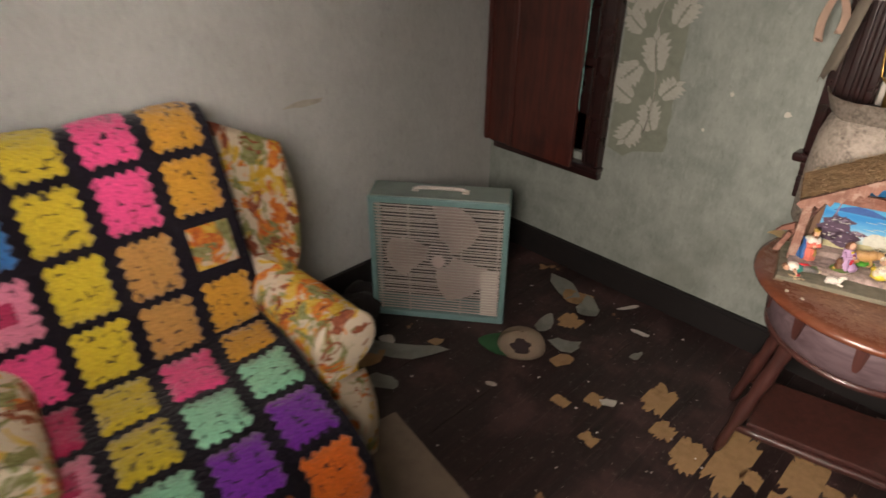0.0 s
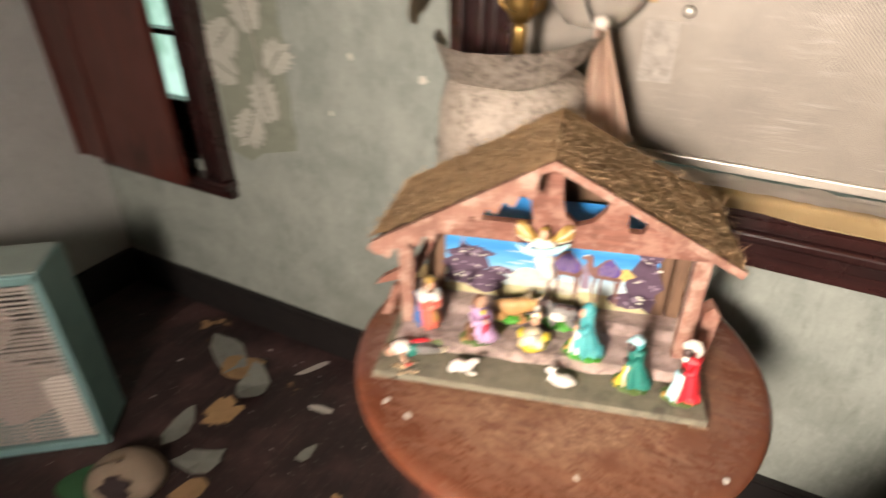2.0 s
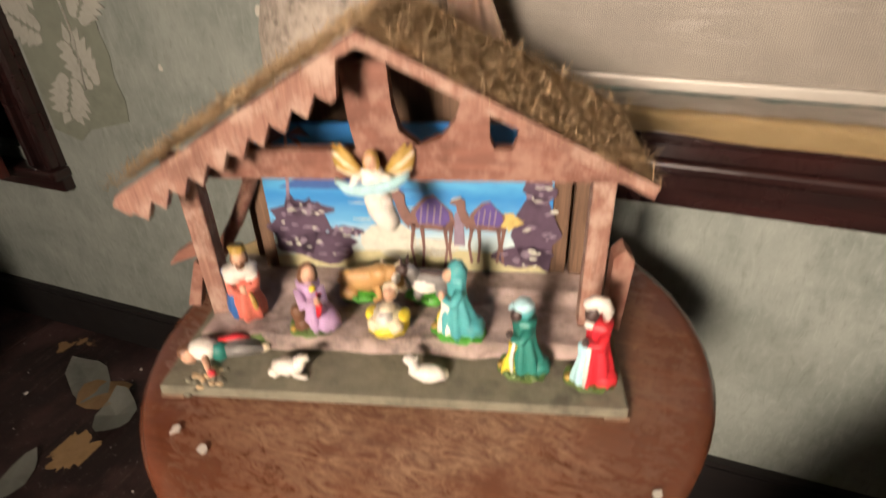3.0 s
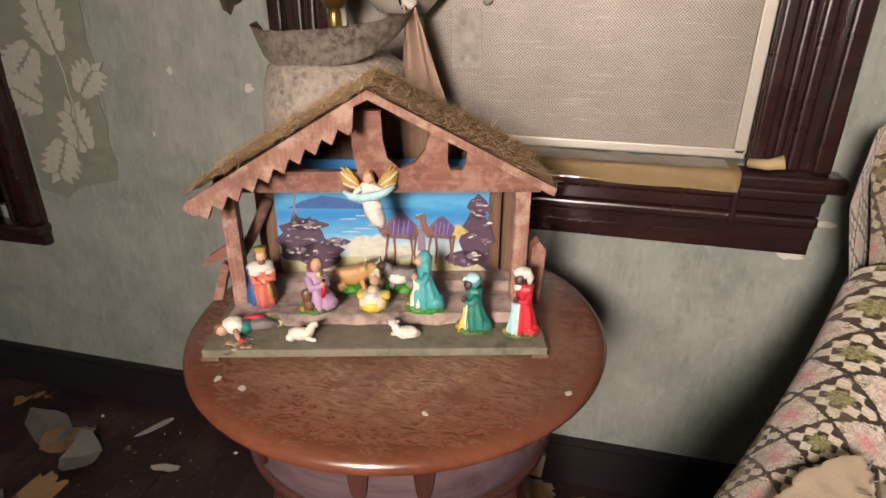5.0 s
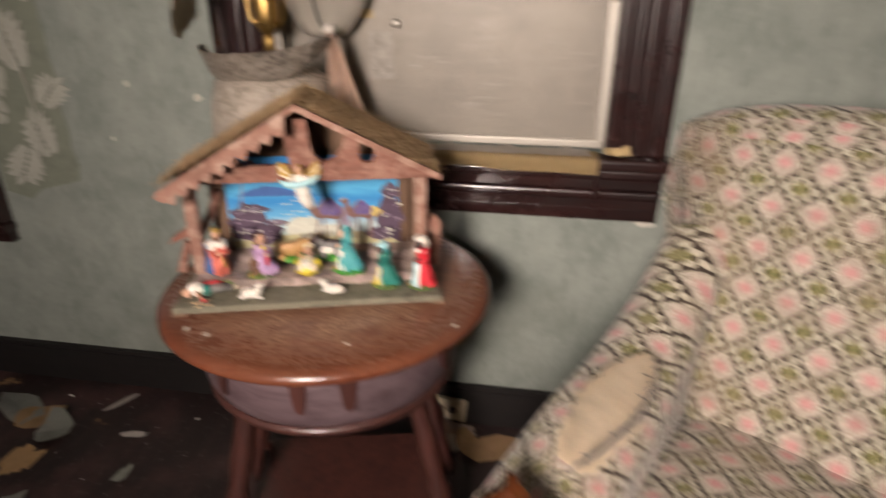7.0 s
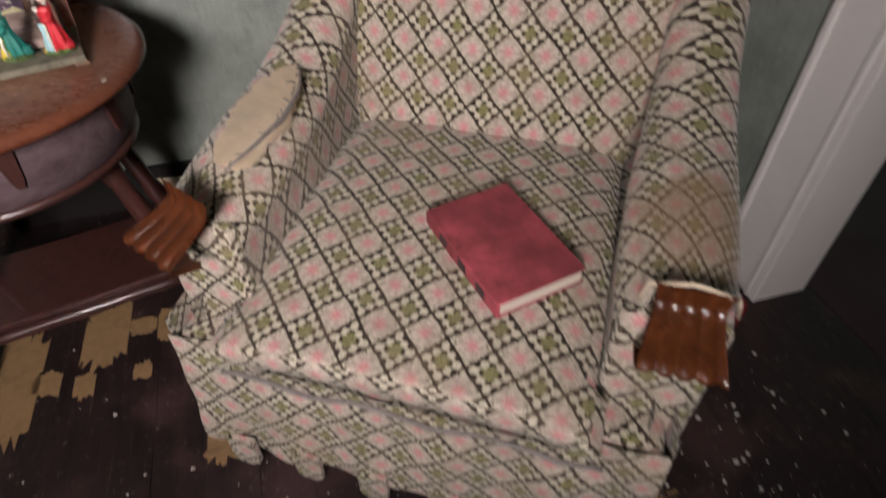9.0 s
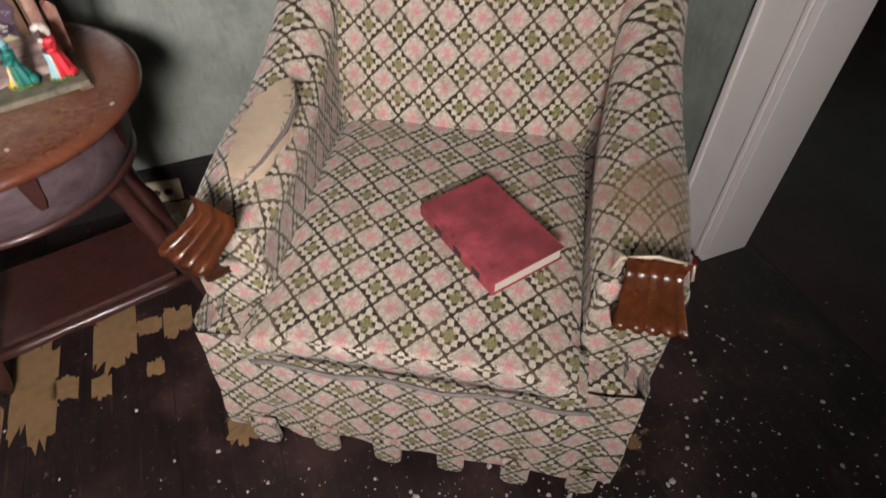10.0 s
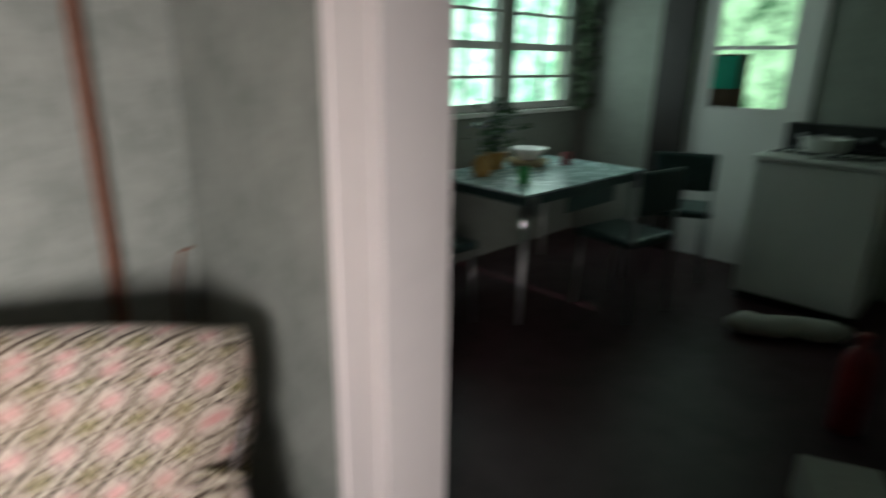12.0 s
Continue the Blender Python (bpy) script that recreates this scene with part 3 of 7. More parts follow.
for b in ((1.478, 2.232, -0.014, 0.006, 0.812, 0.830), (1.478, 2.232, -0.014, 0.006, 1.118, 1.135), (2.212, 2.234, -0.014, 0.006, 0.820, 1.118), (1.478, 1.496, -0.014, 0.006, 0.820, 1.118)):
    box(bm, *b, 0.003)
part("frame", bm, "screen_frame", scr)
bm = bmesh.new()
lathe(bm, [(0.010, 0), (0.010, 0.008), (0.006, 0.012)], 16, pose(1.764, -0.008, 1.068, 90))
part("knob", bm, "screen_frame", scr, "small round metal knob")
boxed("tag", 1.672, 1.712, -0.0085, -0.0065, 1.078, 1.096, "tan_paper", scr, label="small yellowed paper tag")
boxed("label_plate", 1.70, 1.755, -0.0075, -0.0062, 0.95, 1.05, "faded_label", scr, label="faded pale sticker, unreadable")
M["blind"] = plain("pale_roller_blind", (0.42, 0.36, 0.27), 0.8, vary=0.2, scale=8)
bl = empty("roller_blind", pose(0, 0, 0), "pale roller blind hanging half down over the window", "blind")
boxed("blind_cloth", 1.37, 2.40, -0.052, -0.050, 1.285, 2.14, "blind", bl)
boxed("hem_bar", 1.36, 2.445, -0.058, -0.044, 1.25, 1.288, "white_paint", bl, 0.005)
bm = bmesh.new()
tube(bm, [(1.34, -0.04, 2.15), (2.44, -0.04, 2.15)], 0.022, 14)
part("roller", bm, "white_paint", bl)


def folded(u, v):
    """Yellowed paper: out from under the screen and down over the sill's front."""
    x = 1.42 + u * 0.80
    wave = 0.003 * noise.noise(Vector((x * 9, v * 3, 0))) + 0.002 * math.sin(x * 24)
    low = 0.772 + 0.010 * noise.noise(Vector((x * 6, 0, 2))) - 0.004 * u
    if v < 0.4:
        return (x, -0.016 - 0.052 * v / 0.4, 0.806 - 0.002 * v / 0.4 + 0.4 * wave)
    k = (v - 0.4) / 0.6
    return (x, -0.068 - 0.004 * math.sin(k * math.pi) - wave, 0.804 + (low - 0.804) * k)


tagged(part("folded_paper", sheet(folded, 60, 12, 0.002), "tan_paper"), "folded yellowed paper strip stuffed under the screen", "paper")


def ruffle(u, v):
    x = 1.46 + u * 0.74
    return (x, -0.018 - 0.050 * v + 0.004 * noise.noise(Vector((x * 22, v, 3))), 0.811 - 0.003 * v + 0.004 * noise.noise(Vector((x * 30, v * 3, 7))))


tagged(part("paper_strip", sheet(ruffle, 90, 6, 0.0015), "white_paper"), "crumpled white paper edge over the folded strip", "paper")
bm = bmesh.new()
tube(bm, [(2.235, -0.035, 0.812), (2.262, -0.052, 0.815), (2.285, -0.055, 0.822)], [0.008, 0.010, 0.013], 7)
tagged(part("rolled_paper_end", bm, "tan_paper"), "frayed end of the yellowed paper roll", "paper")
boxed("wood_catch", 2.218, 2.228, -0.058, -0.04, 0.705, 0.77, "maroon", w2, 0.003)

w2.location.x = scr.location.x = bl.location.x = -0.02
for stray in ("folded_paper", "paper_strip", "rolled_paper_end"):
    bpy.data.objects[stray].location.x = -0.02

# ---- the box fan ----
def box_fan(m):
    root = empty("box_fan", m, "teal metal box fan with dusty pale grille standing on the floor", "fan")
    w, h, d = 0.265, 0.535, 0.14
    bm = bmesh.new()
    for a in ((-w, -w + 0.012, 0, d, 0.006, h), (w - 0.012, w, 0, d, 0.006, h), (-w, w, 0, d, 0.006, 0.02), (-w, w, 0, d, h - 0.014, h)):
        box(bm, *a, 0.005, 3)
    part("housing", bm, "fan_teal", root)
    boxed("top_cover", -w + 0.006, w - 0.006, 0.004, d - 0.004, h - 0.002, h + 0.003, "fan_top", root, 0.002, "dust-covered top")
    bm = bmesh.new()
    for a in ((-w, -w + 0.022, -0.006, 0.012, 0.006, h), (w - 0.022, w, -0.006, 0.012, 0.006, h), (-w, w, -0.006, 0.012, 0.0, 0.026), (-w, w, -0.006, 0.012, h - 0.024, h)):
        box(bm, *a, 0.005, 3)
    part("front_rim", bm, "fan_teal", root)
    rods = bmesh.new()
    box(rods, -w + 0.02, w - 0.02, -0.0014, 0.0014, -0.0021, 0.0021)
    first = part("grille_bar", rods, "grille", root)
    first.matrix_basis = pose(0, 0.004, 0.038)
    for k in range(1, 37):
        shared("grille_bar", first.data, root, pose(0, 0.004, 0.038 + k * (h - 0.072) / 36))
    for x in (-0.115, 0.09, -w + 0.036, w - 0.036):
        boxed("grille_upright", x - 0.002, x + 0.002, 0.005, 0.011, 0.026, h - 0.024, "grille", root)
    for k in range(3):
        a = radians(55 + 120 * k)

        def blade(u, v, a=a):
            r = 0.045 + 0.175 * u
            t = a + (v - 0.5) * (1.35 - 0.25 * u) + 0.25 * u
            rr = r if u < 0.8 else r - 0.02 * (2 * v - 1) ** 2
            return (rr * math.cos(t), 0.062 + 0.05 * (v - 0.5), 0.268 + rr * math.sin(t))

        part("blade", sheet(blade, 10, 12, 0.002), "blade", root)
    bm = bmesh.new()
    lathe(bm, [(0.052, 0), (0.05, 0.03), (0.03, 0.04)], 28, pose(0, 0.075, 0.268, 90))
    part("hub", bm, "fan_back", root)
    bm = bmesh.new()
    lathe(bm, [(0.026, 0), (0.026, 0.003), (0.022, 0.004)], 28, pose(0, 0.006, 0.268, 90))
    part("badge", bm, "blade", root, "round badge in the middle of the grille")
    # solid dark sheet, standing in for the shade seen through the open back
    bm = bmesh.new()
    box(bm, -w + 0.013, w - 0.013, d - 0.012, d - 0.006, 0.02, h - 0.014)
    part("back_shade_sheet", bm, "fan_back", root)
    rods = bmesh.new()
    box(rods, -w + 0.02, w - 0.02, -0.001, 0.001, -0.0016, 0.0016)
    first = part("back_bar", rods, "grille", root)
    first.matrix_basis = pose(0, d - 0.016, 0.04)
    for k in range(1, 24):
        shared("back_bar", first.data, root, pose(0, d - 0.016, 0.04 + k * 0.02))
    bm = bmesh.new()
    prism(bm, [(0.172, 0.03), (0.236, 0.03), (0.236, 0.245), (0.165, 0.232)], 0.0065, 0.010)
    part("clean_patch", bm, "white_grille", root, "pale clean strip of grille with no dust")
    bm = bmesh.new()
    tube(bm, [(-0.095, 0.07, h + 0.004), (-0.09, 0.07, h + 0.012), (-0.06, 0.07, h + 0.015), (0.06, 0.07, h + 0.015), (0.09, 0.07, h + 0.012), (0.095, 0.07, h + 0.004)], 0.007, 8)
    box(bm, -0.108, -0.082, 0.055, 0.085, h + 0.002, h + 0.009, 0.002)
    box(bm, 0.082, 0.108, 0.055, 0.085, h + 0.002, h + 0.009, 0.002)
    part("carry_handle", bm, "white_grille", root, "pale plastic carrying handle")
    return root


FX, FY = 0.391, -0.728
box_fan(pose(FX, FY, 0, 0, 0, math.degrees(math.atan2(0.310, 0.400))))

# ---- the round table ----
TX, TY, TZ = 1.690, -0.385, 0.632


def round_table(m):
    root = empty("round_table", m, "round dark red-brown wooden side table with worn dusty top", "table")
    bm = bmesh.new()
    lathe(bm, [(0.10, 0.602), (0.286, 0.602), (0.300, 0.606), (0.308, 0.614), (0.308, 0.620), (0.301, 0.629), (0.289, 0.632), (0.12, 0.6325)], 72)
    part("tabletop", bm, "table_top", root)
    bm = bmesh.new()
    lathe(bm, [(0.238, 0.602), (0.247, 0.59), (0.25, 0.54), (0.247, 0.50), (0.238, 0.478), (0.236, 0.474), (0.18, 0.470)], 64)
    drum = part("drum_apron", bm, "table_drum", root, "drum apron with a bluish bloom on the varnish")
    bm = bmesh.new()
    lathe(bm, [(0.236, 0.474), (0.243, 0.468), (0.242, 0.460), (0.232, 0.455), (0.18, 0.452)], 64)
    part("drum_bead", bm, "table_dark", root)
    for a in (-118, -84, -66, -150, -20, 10, 100, 170):
        bm = bmesh.new()
        prism(bm, [(-0.017, 0.600), (0.017, 0.600), (0.014, 0.570), (0.010, 0.532), (0.005, 0.516), (-0.005, 0.516), (-0.010, 0.532), (-0.014, 0.570)], -0.2545, -0.235, pose(0, 0, 0, 0, 0, a + 90))
        part("carved_tongue", bm, "table_dark", drum)
    u, v = Vector((0.977, 0.215, 0)), Vector((0.215, -0.977, 0))
    for sx, sy in ((-1, 1), (1, 1), (1, -1), (-1, -1)):
        foot, top = sx * 0.245 * u + sy * 0.13 * v, sx * 0.15 * u + sy * 0.10 * v
        pts, rad = [], []
        for z, r in ((0.0, 0.012), (0.04, 0.016), (0.10, 0.014), (0.16, 0.021), (0.20, 0.024), (0.23, 0.017), (0.30, 0.022), (0.38, 0.019), (0.42, 0.024), (0.47, 0.022)):
            k = z / 0.47
            pts.append((*(foot * (1 - k) + top * k).xy, z))
            rad.append(r)
        bm = bmesh.new()
        tube(bm, pts, rad, 12)
        part("leg", bm, "table_dark", root)
    for sy in (1, -1):
        a, b = -0.225 * u + sy * 0.125 * v, 0.225 * u + sy * 0.125 * v
        bm = bmesh.new()
        tube(bm, [(*(a + (b - a) * k / 6).xy, 0.11) for k in range(7)], [0.011, 0.014, 0.012, 0.016, 0.012, 0.014, 0.011], 10)
        part("stretcher", bm, "table_dark", root)
    bm = bmesh.new()
    box(bm, -0.19, 0.19, -0.12, 0.12, 0.12, 0.138, 0.005, m=pose(0, 0, 0, 0, 0, 12.4))
    part("lower_shelf", bm, "table_dark", root)
    return root


round_table(pose(TX, TY, 0))

# ---- the trellis armchair ----
def armchair(m):
    """A slip-covered easy chair: front towards local -y."""
    root = empty("armchair", m, "easy chair in cream trellis cloth with pink roses, worn", "armchair")

    def soft(name, fn, nu, nv, label=""):
        bm = sheet(fn, nu, nv)
        cloth_uv(bm)
        return part(name, bm, "trellis", root, label)

    # body under the seat
    bm = bmesh.new()
    box(bm, -0.383, 0.383, -0.389, 0.30, 0.07, 0.352, 0.02, 3)
    cloth_uv(bm)
    part("seat_base", bm, "trellis", root)
    # seat cushion, crowned, with a soft front roll
    def seat(u, v):
        a = (u - 0.5) * 2
        x = a * 0.275 * (1.0 + 0.06 * (v < 0.3))
        s = v * 1.06
        if s < 0.22:
            t = s / 0.22 * math.pi * 0.62
            y, z = -0.372 - 0.055 * math.sin(t) , 0.335 + 0.06 * (1 - math.cos(t))
        else:
            k = (s - 0.22) / 0.84
            y, z = -0.424 + 0.60 * k, 0.414 + 0.05 * math.sin(min(1, k * 1.4) * math.pi / 2) - 0.015 * k * k
        z += 0.014 * (1 - a * a) - 0.03 * abs(a) ** 9 + 0.003 * noise.noise(Vector((x * 9, y * 9, 1)))
        return (x, y, z)

    soft("seat_cushion", seat, 36, 44)
    # back: reclining, wider at the top, with a rolled crown
    def back(u, v):
        a = (u - 0.5) * 2
        half = 0.30 + 0.135 * min(1, v * 1.25) - 0.03 * max(0, v - 0.86) / 0.14
        x = a * half
        if v < 0.86:
            k = v / 0.86
            y, z = 0.115 + 0.20 * k, 0.41 + 0.50 * k
        else:
            t = (v - 0.86) / 0.14 * math.pi
            y, z = 0.315 + 0.055 * (1 - math.cos(t)) , 0.91 + 0.035 * math.sin(t)
        bow = 0.05 * (1 - a * a)
        y -= bow * (1 if v < 0.86 else 0.5) - 0.05
        if abs(a) > 0.82:
            y += 0.045 * ((abs(a) - 0.82) / 0.18) ** 1.6
        z += 0.034 * (1 - a * a) * v ** 3 - 0.09 * max(0, v - 0.6) * abs(a) ** 6
        y += 0.006 * noise.noise(Vector((x * 7, z * 7, 5)))
        return (x, y, z)

    soft("backrest", back, 40, 44)
    def shell(u, v):
        a = (u - 0.5) * 2
        half = 0.30 + 0.13 * min(1, v * 1.25)
        return (a * half, 0.36 + 0.075 * v + 0.02 * (1 - a * a), 0.08 + 0.83 * v)
    soft("back_panel", shell, 16, 20)
    for s in (-1, 1):
        def side(u, v, s=s):
            z = 0.08 + 0.83 * u
            half = 0.36 if z < 0.42 else 0.30 + 0.135 * min(1, (z - 0.41) / 0.40)
            y0 = -0.36 if z < 0.42 else 0.15 + 0.20 * (z - 0.41) / 0.5
            y1 = 0.36 + 0.075 * u
            return (s * (half - 0.004), y0 + (y1 - y0) * v, z)
        soft("side_panel", side, 24, 12)
    # arms: padded rolls falling to the front, with flat outer sides
    for s in (-1, 1):
        def arm(u, v, s=s):
            y = -0.315 + 0.60 * u
            t = v * math.pi * 1.18 - 0.1
            top = 0.585 + 0.055 * u - 0.02 * (1 - u) ** 3 + 0.11 * max(0.0, (u - 0.5) / 0.5) ** 1.6
            w = 0.072 + 0.008 * math.sin(u * 5)
            cx = (0.345 if s > 0 else 0.328) + 0.015 * u
            x = cx + w * math.cos(t)
            z = top - 0.055 + 0.055 * math.sin(t) + 0.003 * noise.noise(Vector((s + y * 9, t, 2)))
            if v == 0 :
                x, z = cx + w * 0.96, 0.34
            if v == 1:
                x, z = cx - w * 0.9, 0.40
            return (s * x, y, z)
        bm = sheet(arm, 26, 18)
        layer = bm.loops.layers.uv.verify()
        for f in bm.faces:
            for lp in f.loops:
                c = lp.vert.co
                ang = math.atan2(c.z - 0.535, abs(c.x) - (0.35 if s > 0 else 0.333))
                lp[layer].uv = ((ang if ang > -1.7 else ang + 2 * math.pi) * 0.078 + 0.02, c.y + 0.01)
        a = part("arm_pad", bm, "trellis", root)
        # front facing under the scroll
        bm = bmesh.new()
        mid = 0.345 if s > 0 else -0.328
        box(bm, mid - 0.068, mid + 0.068, -0.328, -0.30, 0.075, 0.55, 0.014, 3)
        cloth_uv(bm)
        part("arm_front", bm, "trellis", root)
        # carved wooden scroll
        def scroll(u, v, s=s):
            a = (v - 0.5) * 2
            k = min(1.0, max(0.0, (u - 0.30) / 0.50))
            k = k * k * (3 - 2 * k)
            flare = 1 - 0.15 * math.sin(min(1, u * 1.3) * math.pi) + 0.10 * k
            ridge = 0.008 * abs(math.sin((a + 1) * 2.25 * math.pi)) ** 0.5 * (0.3 + 0.7 * k)
            swell = 0.010 * math.sin(min(1.0, max(0.0, u - 0.62) / 0.38) * math.pi)
            curl = 0.034 * max(0.0, (u - 0.84) / 0.16) ** 2
            x, out = a * 0.047 * flare, 0.004 + 0.056 * k + swell - curl + ridge
            z = 0.606 - 0.084 * u - 0.006 * k
            if s < 0:
                return (-0.300 + 0.98 * x - 0.50 * (out + 0.02 * u), -0.330 - 0.85 * (out + 0.4 * ridge) - 0.34 * x, z + 0.016 - 0.10 * x)
            return (0.352 + x, -0.314 - out, z)
        bm = sheet(scroll, 20, 50, 0.022)
        part("arm_scroll", bm, "arm_wood", root, "polished carved wooden arm end", smooth=True)
        if s > 0:
            bm = bmesh.new()
            tube(bm, [(0.294, -0.316, 0.570), (0.300, -0.317, 0.600), (0.35, -0.316, 0.610), (0.40, -0.317, 0.600), (0.406, -0.316, 0.570)], 0.0028, 6)
            part("welt", bm, "lining", root, "pale cord welt round the wooden end")
    # torn cloth showing the lining on one arm
    def tear(u, v):
        a = (v - 0.5) * 2
        y = -0.24 + 0.25 * u
        w = (0.046 + 0.012 * noise.noise(Vector((u * 5, 1 if a > 0 else 4, 0))) + 0.008 * noise.noise(Vector((u * 19, 2 if a > 0 else 7, 0)))) * math.sin(math.pi * min(1, 0.06 + u * 0.95)) ** 0.6
        t = 1.93 + a * w / 0.07
        wrinkle = 0.0006 * math.sin(u * 40 + 3 * a)
        return (-(0.331 + 0.0745 * math.cos(t)), y, 0.536 + 0.055 * u * 0.7 + 0.0595 * math.sin(t) + 0.003 + wrinkle)
    part("torn_lining", sheet(tear, 44, 14, 0.002), "lining", root, "bare cream lining where the cloth is torn")
    bm = bmesh.new()
    tube(bm, [(-0.300, -0.25, 0.594), (-0.282, -0.20, 0.602), (-0.268, -0.12, 0.610), (-0.272, -0.05, 0.620), (-0.29, 0.0, 0.632)], [0.002, 0.003, 0.0045, 0.003, 0.002], 7)
    for k in range(16):
        f = k / 15
        base = Vector((-0.296 + 0.026 * math.sin(f * math.pi), -0.245 + 0.24 * f, 0.596 + 0.034 * f))
        tube(bm, [base, base + Vector((0.010 * math.sin(k * 2.3), 0.012 * math.cos(k * 1.7), 0.006))], [0.0016, 0.0007], 4)
    part("torn_edge", bm, "cord", root, "frayed rolled edge of the tear")
    # skirt with hanging tabs
    def skirt(u, v):
        x = -0.39 + 0.78 * u
        return (x, -0.392 - 0.022 * (1 - v) + 0.012 * noise.noise(Vector((x * 11, v * 3, 9))) + 0.006 * math.sin(x * 38 + 3 * v) * (1 - v), 0.065 + 0.29 * v + 0.008 * math.sin(x * 31) * (1 - v))
    soft("front_skirt", skirt, 60, 10)
    for s in (-1, 1):
        def side_skirt(u, v, s=s):
            y = -0.39 + 0.72 * u
            return (s * (0.385 + 0.012 * (1 - v) + 0.006 * noise.noise(Vector((y * 14, v * 2, s)))), y, 0.06 + 0.33 * v)
        soft("side_skirt", side_skirt, 30, 8)
    for k in range(6):
        x = -0.315 + k * 0.130
        bm = bmesh.new()
        w, d = 0.027, 0.012
        pts = [(x - w, 0.10), (x - w, 0.030)] + [(x - w * math.cos(a * math.pi / 6), 0.03 - 0.02 * math.sin(a * math.pi / 6)) for a in range(7)] + [(x + w, 0.035), (x + w, 0.10)]
        prism(bm, pts, -0.424 + 0.004 * (k % 2), -0.412, None)
        cloth_uv(bm)
        part("skirt_tab", bm, "trellis", root)
    for x in (-0.33, 0.33):
        for y in (-0.33, 0.30):
            boxed("foot", x - 0.025, x + 0.025, y - 0.025, y + 0.025, 0, 0.08, "table_dark", root, 0.004)
    bm = bmesh.new()
    tube(bm, [(-0.27 + 0.03 * k, -0.430 + 0.004 * math.sin(k), 0.351 + 0.002 * math.sin(2.1 * k)) for k in range(20)], 0.0045, 6)
    part("cushion_welt", bm, "cord", root, "faded blue-grey welt under the cushion")
    return root


CB = pose(2.514, -0.715, 0, 0, 0, -31.5)
armchair(CB)

M["book_red"] = plain("faded_red_bookcloth", (0.19, 0.034, 0.044), 0.75, vary=0.75, scale=26, dark=2.6)
M["page"] = plain("cream_page_edges", (0.66, 0.6, 0.5), 0.8, vary=0.15)
M["print"] = plain("dark_print", (0.05, 0.03, 0.03), 0.7)
bk = empty("book", CB @ pose(0.103, -0.172, 0.462, 0.5, 0.5, -47), "faded dark red cloth-bound hardback book on the seat", "book")
boxed("cover", -0.112, 0.112, -0.074, 0.074, 0.027, 0.030, "book_red", bk, 0.001)
boxed("cover", -0.112, 0.112, -0.074, 0.074, 0.0, 0.003, "book_red", bk, 0.001)
bm = bmesh.new()
box(bm, -0.112, 0.112, -0.077, -0.070, 0.0, 0.030, 0.003, 3)
sp = part("spine", bm, "book_red", bk)
boxed("page_block", -0.107, 0.109, -0.070, 0.069, 0.003, 0.027, "page", bk)
for x in (-0.06, 0.0, 0.055):
    boxed("spine_band", x, x + 0.022, -0.0785, -0.0765, 0.007, 0.023, "print", sp, label="dark unreadable lettering bar")

